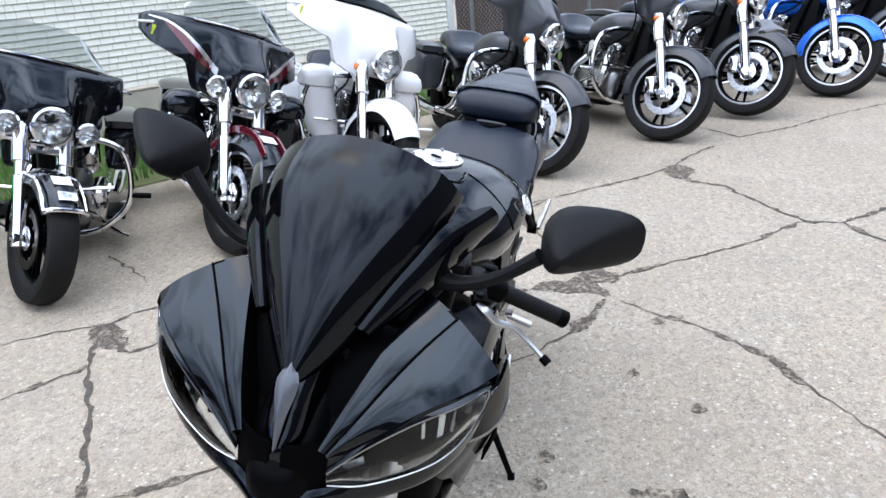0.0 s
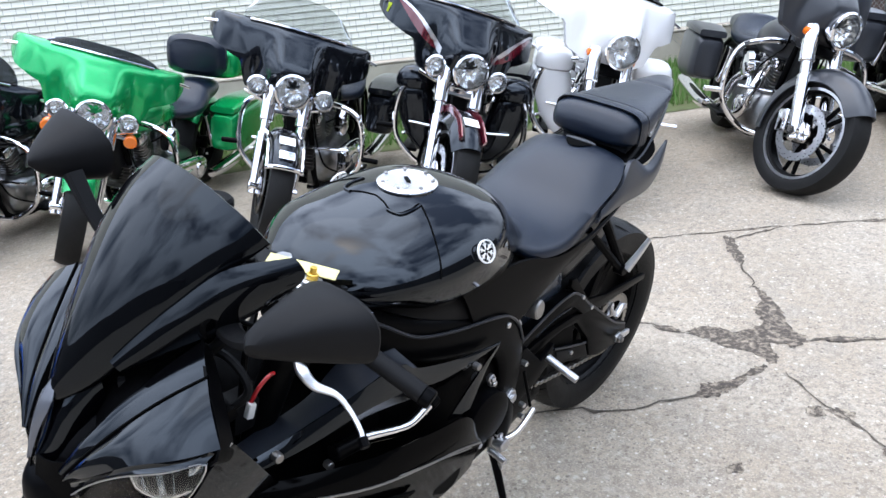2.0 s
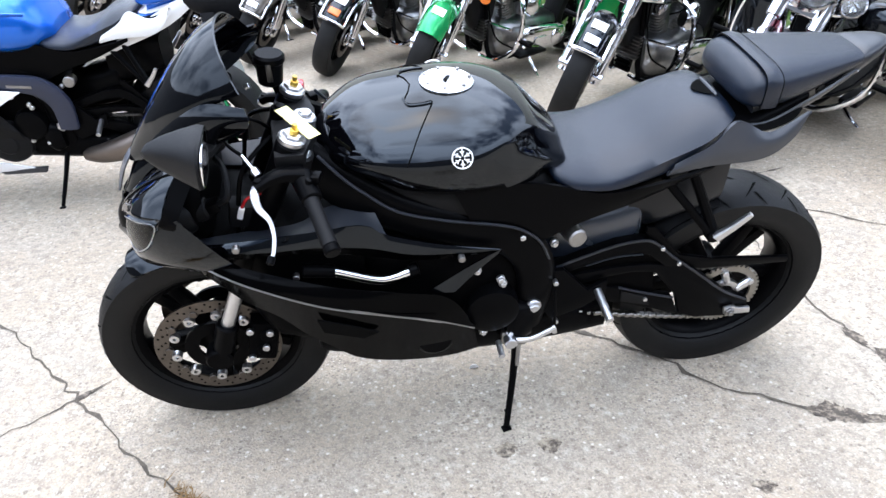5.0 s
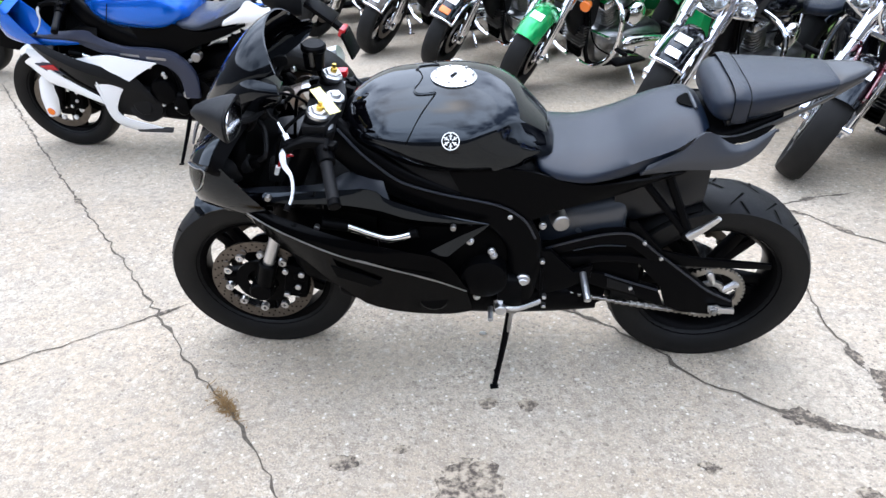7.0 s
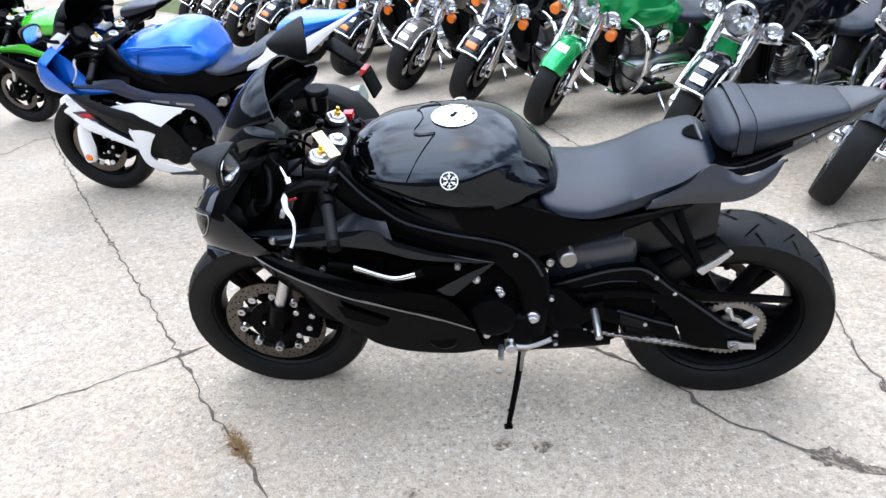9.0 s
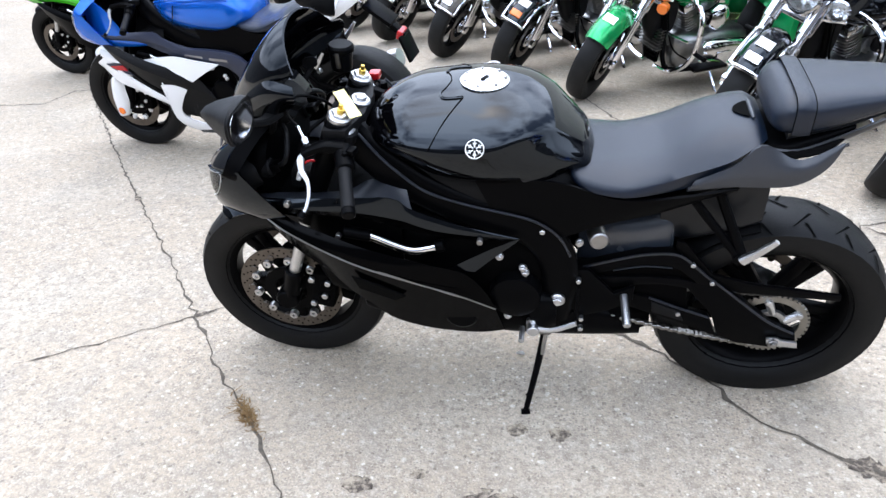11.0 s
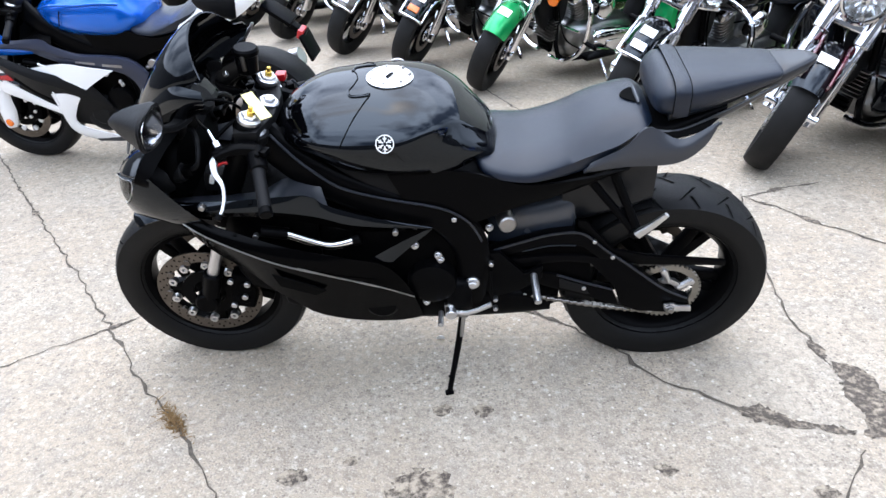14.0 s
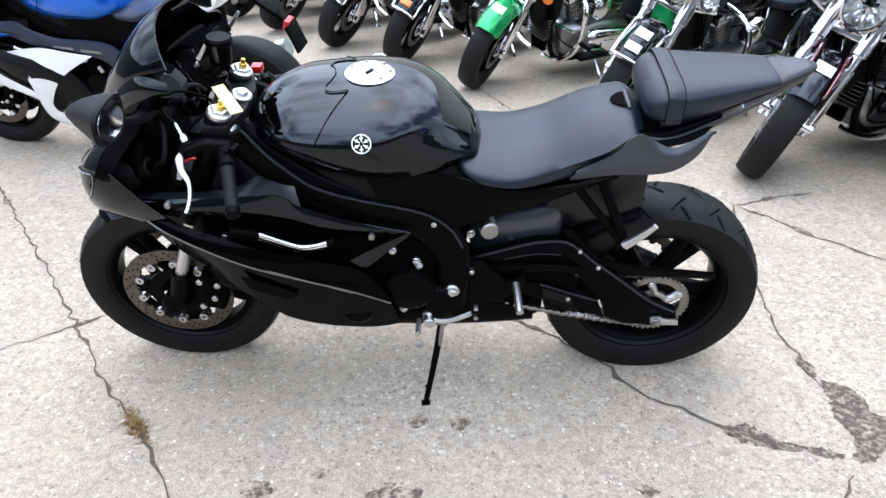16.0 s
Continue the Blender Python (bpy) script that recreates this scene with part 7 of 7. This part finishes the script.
def on_ground(x, y, lift):
    return Vector((x, y, ground_z(x, y) + lift))


# unseen plain walls, added to close the lot and darken the paint's reflections
FAR = material("added_dark_wall", (0.11, 0.115, 0.12), 0.9, 0, 0, 0.4, 0.6, 0.2, 30)
for nm, size, at in (("wall_south", (60, 0.3, 7.0), (0, -13, 3.45)), ("wall_west", (0.3, 60, 4.4), (-17, 0, 2.1)), ("wall_east", (0.3, 40, 2.2), (26, -10, 1.0))):
    o = part(nm, block(size, Matrix.Translation(at), 0.0), FAR, None, "unseen plain wall added to darken reflections")
    tagged(o, category="wall", kind="structure")

# chain-link fence past the building's end
FENCE = material("galvanised_wire", (0.30, 0.30, 0.30), 0.45, 0.8)
BROWN = material("rust_brown_boards", (0.075, 0.042, 0.033), 0.8, 0, 0, 0.5, 4, 0.3, 60)
fence = thing("chain_link_fence", wall_pose(), "galvanised chain-link fence with brown screening behind", "fence")
wires = bmesh.new()
for i in range(-22, 110):
    for d in (-1, 1):
        x0 = -0.3 - 0.065 * i
        p, q = (x0, 0.0, Z0 + 0.03), (x0 + d * 1.5, d * 0.004, Z0 + 1.53)
        tube([p, q], 0.0028, 3, 1, wires)
part("wire_mesh", wires, FENCE, fence)["kind"] = "stuff"
for i in range(4):
    part("post", rod((-0.35 - 2.3 * i, 0.03, Z0 - 0.05), (-0.35 - 2.3 * i, 0.03, Z0 + 1.62), 0.03), FENCE, fence)
part("top_rail", rod((-0.3, 0.03, Z0 + 1.55), (-7.4, 0.03, Z0 + 1.55), 0.02), FENCE, fence)
for i in range(48):
    part("screen_board", block((0.145, 0.012, 1.5), Matrix.Translation((-0.35 - 0.15 * i, -0.25, Z0 + 0.78)), 0.003, seg=1), BROWN, fence)

# grass strip between lot and building
SOIL = material("dry_soil_and_leaves", (0.075, 0.115, 0.028), 0.95, 0, 0, 0.5, 9, 0.6, 120, color2=(0.075, 0.055, 0.03))
inv = wall_pose()
bm = bmesh.new()
rows = []
for i in range(45):
    row = []
    for k, off in enumerate((0.12, 1.0, 2.0, 2.66 + 0.05 * math.sin(i * 1.7))):
        w = inv @ Vector((-7 + 0.6 * i, off, 0))
        row.append(bm.verts.new(on_ground(w.x, w.y, 0.03 if k < 3 else 0.006)))
    rows.append(row)
for a, b in zip(rows, rows[1:]):
    for k in range(3):
        bm.faces.new((a[k], b[k], b[k + 1], a[k + 1]))
soil = part("verge", bm, SOIL, None, "strip of soil along the building")
tagged(soil, category="soil", kind="structure")
verts, faces = [], []
rng = random.Random(4)
for i in range(42000):
    w = inv @ Vector((rng.uniform(-6, 12), rng.uniform(0.1, 2.55), 0))
    if rng.random() < 0.25 and (w - inv @ Vector((0, 0, 0))).length > 14:
        continue
    z = ground_z(w.x, w.y) + 0.02
    h, a, t = rng.uniform(0.05, 0.14), rng.uniform(0, 6.28), rng.uniform(-0.05, 0.05)
    dx, dy = 0.005 * math.cos(a), 0.005 * math.sin(a)
    k = len(verts)
    verts += [(w.x - dx, w.y - dy, z), (w.x + dx, w.y + dy, z), (w.x + t, w.y + t * 0.7, z + h)]
    faces.append((k, k + 1, k + 2))
me = bpy.data.meshes.new("grass")
me.from_pydata(verts, [], faces)
me.materials.append(GRASS)
tagged(new("grass", me), "short green grass blades along the building", "grass", kind="stuff")

# cracks filled with dirt, broken patches, stains
DIRT = material("crack_dirt", (0.11, 0.09, 0.068), 0.95, 0, 0, 0.6, 55, 0.8, 150, color2=(0.012, 0.010, 0.008))


def stain(name, dark, pale, lo, hi, scale):
    """Dirt broken up by chips of paler stone."""
    m = material(name, pale, 0.88, 0, 0, 0.2, 20, 0.9, 140)
    n, l = m.node_tree.nodes, m.node_tree.links
    b = n["Principled BSDF"]
    t = n.new("ShaderNodeTexNoise")
    t.inputs["Scale"].default_value, t.inputs["Detail"].default_value, t.inputs["Roughness"].default_value = scale, 6.0, 0.7
    tc = n.new("ShaderNodeTexCoord")
    l.new(tc.outputs["Object"], t.inputs["Vector"])
    r = n.new("ShaderNodeMapRange")
    r.inputs["From Min"].default_value, r.inputs["From Max"].default_value = lo, hi
    l.new(t.outputs["Fac"], r.inputs["Value"])
    x = n.new("ShaderNodeMix")
    x.data_type = "RGBA"
    x.inputs[6].default_value = (*dark, 1)
    l.new(b.inputs["Base Color"].links[0].from_socket, x.inputs[7])
    l.new(r.outputs["Result"], x.inputs[0])
    l.new(x.outputs[2], b.inputs["Base Color"])
    return m


BROKEN = stain("exposed_aggregate", (0.060, 0.047, 0.036), (0.33, 0.27, 0.20), 0.46, 0.66, 42)
OIL = stain("oil_stain", (0.055, 0.042, 0.032), (0.36, 0.30, 0.225), 0.42, 0.60, 34)


def crack(pts, width, seed):
    rng = random.Random(seed)
    p = []
    for a, b in zip(pts, pts[1:]):
        n = max(2, int(math.dist(a, b) / 0.035))
        for i in range(n):
            f = i / n
            p.append((a[0] + (b[0] - a[0]) * f + rng.gauss(0, 0.006), a[1] + (b[1] - a[1]) * f + rng.gauss(0, 0.006)))
    p.append(pts[-1])
    bm = bmesh.new()
    prev = None
    for i, q in enumerate(p):
        a, b = p[max(i - 1, 0)], p[min(i + 1, len(p) - 1)]
        d = Vector((b[0] - a[0], b[1] - a[1], 0)).normalized()
        s = Vector((-d.y, d.x, 0))
        w = 0.8 * width * (0.3 + abs(rng.gauss(0, 0.55))) * min(1, 0.3 + i / 3, 0.3 + (len(p) - 1 - i) / 3)
        c = on_ground(q[0], q[1], 0.0025)
        row = [bm.verts.new(c + s * w * rng.uniform(0.4, 0.7)), bm.verts.new(c - s * w * rng.uniform(0.4, 0.7))]
        if prev:
            bm.faces.new((prev[0], row[0], row[1], prev[1]))
        prev = row
    o = part("crack", bm, DIRT, gr)
    return o


CRACKS = [
    ([(2.42, 0.01), (2.65, -0.25), (2.82, -0.47), (3.08, -0.69), (3.35, -0.80), (3.57, -0.96)], 0.022),
    ([(4.07, -0.93), (3.8, -1.14), (4.08, -1.51), (4.43, -1.84), (4.87, -2.37), (5.6, -3.2)], 0.02),
    ([(3.01, -0.69), (2.77, -0.79), (2.67, -0.97), (2.42, -1.11), (2.24, -1.22), (2.12, -1.31), (2.11, -1.46), (2.24, -1.61), (2.36, -1.74), (2.7, -2.2)], 0.022),
    ([(2.11, -1.46), (1.98, -1.53), (1.85, -1.61), (1.4, -1.95)], 0.025),
    ([(2.12, -1.31), (1.99, -1.16), (1.83, -1.04), (1.68, -0.84), (1.52, -0.61), (1.38, -0.43)], 0.016),
    ([(1.18, -0.41), (1.06, -0.385), (0.97, -0.36), (0.87, -0.30), (0.77, -0.245), (0.66, -0.16), (0.56, -0.01), (0.39, 0.14), (0.2, 0.3)], 0.016),
    ([(1.16, -0.47), (1.07, -0.59), (0.98, -0.76), (0.87, -0.89), (0.77, -1.0), (0.68, -1.04), (0.58, -1.11), (0.48, -1.18), (0.39, -1.24), (0.1, -1.5)], 0.011),
    ([(0.54, 2.13), (0.64, 1.98), (0.72, 1.83), (0.75, 1.72), (0.86, 1.69), (0.93, 1.6)], 0.02),
    ([(0.75, 1.72), (0.59, 1.55), (0.53, 1.44), (0.63, 1.35), (0.8, 1.2)], 0.022),
    ([(0.62, 1.68), (0.41, 1.54), (0.16, 1.31), (-0.07, 1.12), (-0.25, 0.98)], 0.028),
    ([(0.16, 1.73), (0.27, 1.65), (0.38, 1.56), (0.45, 1.56)], 0.02),
    ([(1.53, 2.39), (1.34, 2.06), (1.2, 1.87)], 0.015),
    ([(-0.25, 0.9), (-0.18, 0.78), (-0.12, 0.7), (0.1, 0.45)], 0.018),
    ([(-1.65, -0.24), (-1.44, -0.1), (-1.18, 0.11), (-1.08, 0.19)], 0.009),
    ([(-3.84, 3.33), (-2.69, 1.9), (-1.94, 1.0), (-1.56, 0.56), (-1.18, 0.1), (-0.98, -0.15), (-0.77, -0.37), (-0.63, -0.55), (-0.3, -1.0)], 0.012),
    ([(-4.6, 2.55), (-3.78, 2.72), (-3.8, 3.09), (-3.65, 3.15)], 0.02),
    ([(1.70, -0.15), (1.80, -0.08), (1.93, 0.01), (2.14, 0.14), (2.42, 0.01)], 0.018),
    ([(1.21, 0.34), (1.19, 0.15), (1.2, 0.04), (1.22, -0.12)], 0.014),
    ([(1.21, 0.34), (1.25, 0.7), (1.35, 1.15), (1.58, 1.25), (1.77, 1.31)], 0.012),
    ([(1.35, 1.15), (1.44, 1.06), (1.53, 0.94), (1.58, 0.86), (2.0, 0.45), (2.42, 0.01)], 0.014),
    ([(0.09, 3.38), (0.35, 2.69), (0.48, 2.4), (0.54, 2.13)], 0.014),
]
for i, (pts, w) in enumerate(CRACKS):
    crack(pts, w, 20 + i)


def blotch(name, outline, mat, seed, lift=0.002, label="", rough=0.015):
    rng = random.Random(seed)
    pts = [Vector((x, y, 0)) for x, y in outline]
    n = len(pts)
    ring = []
    for i in range(n):
        a, b, c, d = pts[i - 1], pts[i], pts[(i + 1) % n], pts[(i + 2) % n]
        for k in range(8):
            t = k / 8
            q = 0.5 * (2 * b + (c - a) * t + (2 * a - 5 * b + 4 * c - d) * t * t + (3 * b - a - 3 * c + d) * t ** 3)
            ring.append(on_ground(q.x + rng.gauss(0, rough), q.y + rng.gauss(0, rough), lift))
    bm = bmesh.new()
    bm.faces.new([bm.verts.new(q) for q in ring])
    bmesh.ops.triangulate(bm, faces=bm.faces)
    return part(name, bm, mat, gr, label)


blotch("broken_patch", [(1.23, -0.10), (1.32, -0.15), (1.32, -0.23), (1.42, -0.28), (1.52, -0.22), (1.57, -0.24), (1.72, -0.14), (1.67, -0.21), (1.56, -0.31), (1.44, -0.40), (1.42, -0.45), (1.33, -0.44), (1.33, -0.38), (1.27, -0.36), (1.26, -0.41), (1.18, -0.42), (1.22, -0.35), (1.21, -0.27), (1.22, -0.18)], BROKEN, 3, rough=0.006, label="broken patch of exposed aggregate")
blotch("broken_patch", [(0.88, -0.31), (0.95, -0.30), (1.0, -0.34), (1.03, -0.39), (0.96, -0.38), (0.90, -0.35)], BROKEN, 4, rough=0.006)
blotch("broken_patch", [(2.15, 0.18), (2.14, 0.12), (1.91, -0.02), (1.94, 0.04)], BROKEN, 9, rough=0.008)
blotch("broken_patch", [(1.03, -0.64), (1.06, -0.69), (1.03, -0.72), (1.01, -0.69)], OIL, 10, rough=0.005)
blotch("broken_patch", [(2.80, -0.72), (2.98, -0.63), (3.12, -0.70), (3.0, -0.82)], BROKEN, 5, rough=0.008)
blotch("broken_patch", [(0.60, 1.70), (0.75, 1.78), (0.70, 1.60), (0.55, 1.50)], BROKEN, 6, rough=0.008)
blotch("oil_stain", [(-0.10, -0.60), (-0.01, -0.55), (0.06, -0.60), (0.06, -0.72), (-0.08, -0.75)], OIL, 7, 0.0015, "dark oil stain", 0.012)
for k, (x, y, r) in enumerate(((0.02, -0.32, 0.03), (0.14, -0.32, 0.032), (-0.37, -0.58, 0.04), (0.45, -0.75, 0.03), (1.0, -0.62, 0.03), (-0.22, -0.52, 0.02), (0.62, -0.55, 0.025))):
    blotch("oil_spot", [(x + r, y), (x + 0.2 * r, y + 0.8 * r), (x - r, y + 0.2 * r), (x - 0.1 * r, y - 0.8 * r)], OIL, 30 + k, 0.0015, rough=0.004)
# crumbled edges along the cracks
rng = random.Random(77)
for pts, w in CRACKS:
    for a, b in zip(pts, pts[1:]):
        if rng.random() < 0.5 and math.dist(a, (0, 0)) < 4:
            f, r = rng.random(), rng.uniform(0.012, 0.028)
            x, y = a[0] + (b[0] - a[0]) * f, a[1] + (b[1] - a[1]) * f
            dx, dy = (b[0] - a[0]) / math.dist(a, b) * r, (b[1] - a[1]) / math.dist(a, b) * r
            blotch("crumbled_edge", [(x + 2 * dx, y + 2 * dy), (x - 0.8 * dy, y + 0.8 * dx), (x - 2 * dx, y - 2 * dy), (x + 0.7 * dy, y - 0.7 * dx)], BROKEN, rng.randrange(999), 0.0032, rough=0.004)
# weeds in the joint
STRAW = material("dry_weed", (0.22, 0.13, 0.05), 0.9, 0, 0, 0.5, 40)
verts, faces = [], []
for i in range(300):
    f = rng.gauss(0, 0.5)
    x, y = -0.77 + 0.055 * f + rng.gauss(0, 0.012), -0.37 - 0.065 * f + rng.gauss(0, 0.012)
    h, a = rng.uniform(0.006, 0.022), rng.uniform(0, 6.28)
    dx, dy = 0.0022 * math.cos(a), 0.0022 * math.sin(a)
    k = len(verts)
    verts += [(x - dx, y - dy, 0.002), (x + dx, y + dy, 0.002), (x + rng.gauss(0, 0.018), y + rng.gauss(0, 0.018), h)]
    faces.append((k, k + 1, k + 2))
me = bpy.data.meshes.new("dry_weeds")
me.from_pydata(verts, [], faces)
me.materials.append(STRAW)
tagged(new("dry_weeds", me), "tuft of dry brown weeds in the joint", "weeds", kind="stuff")
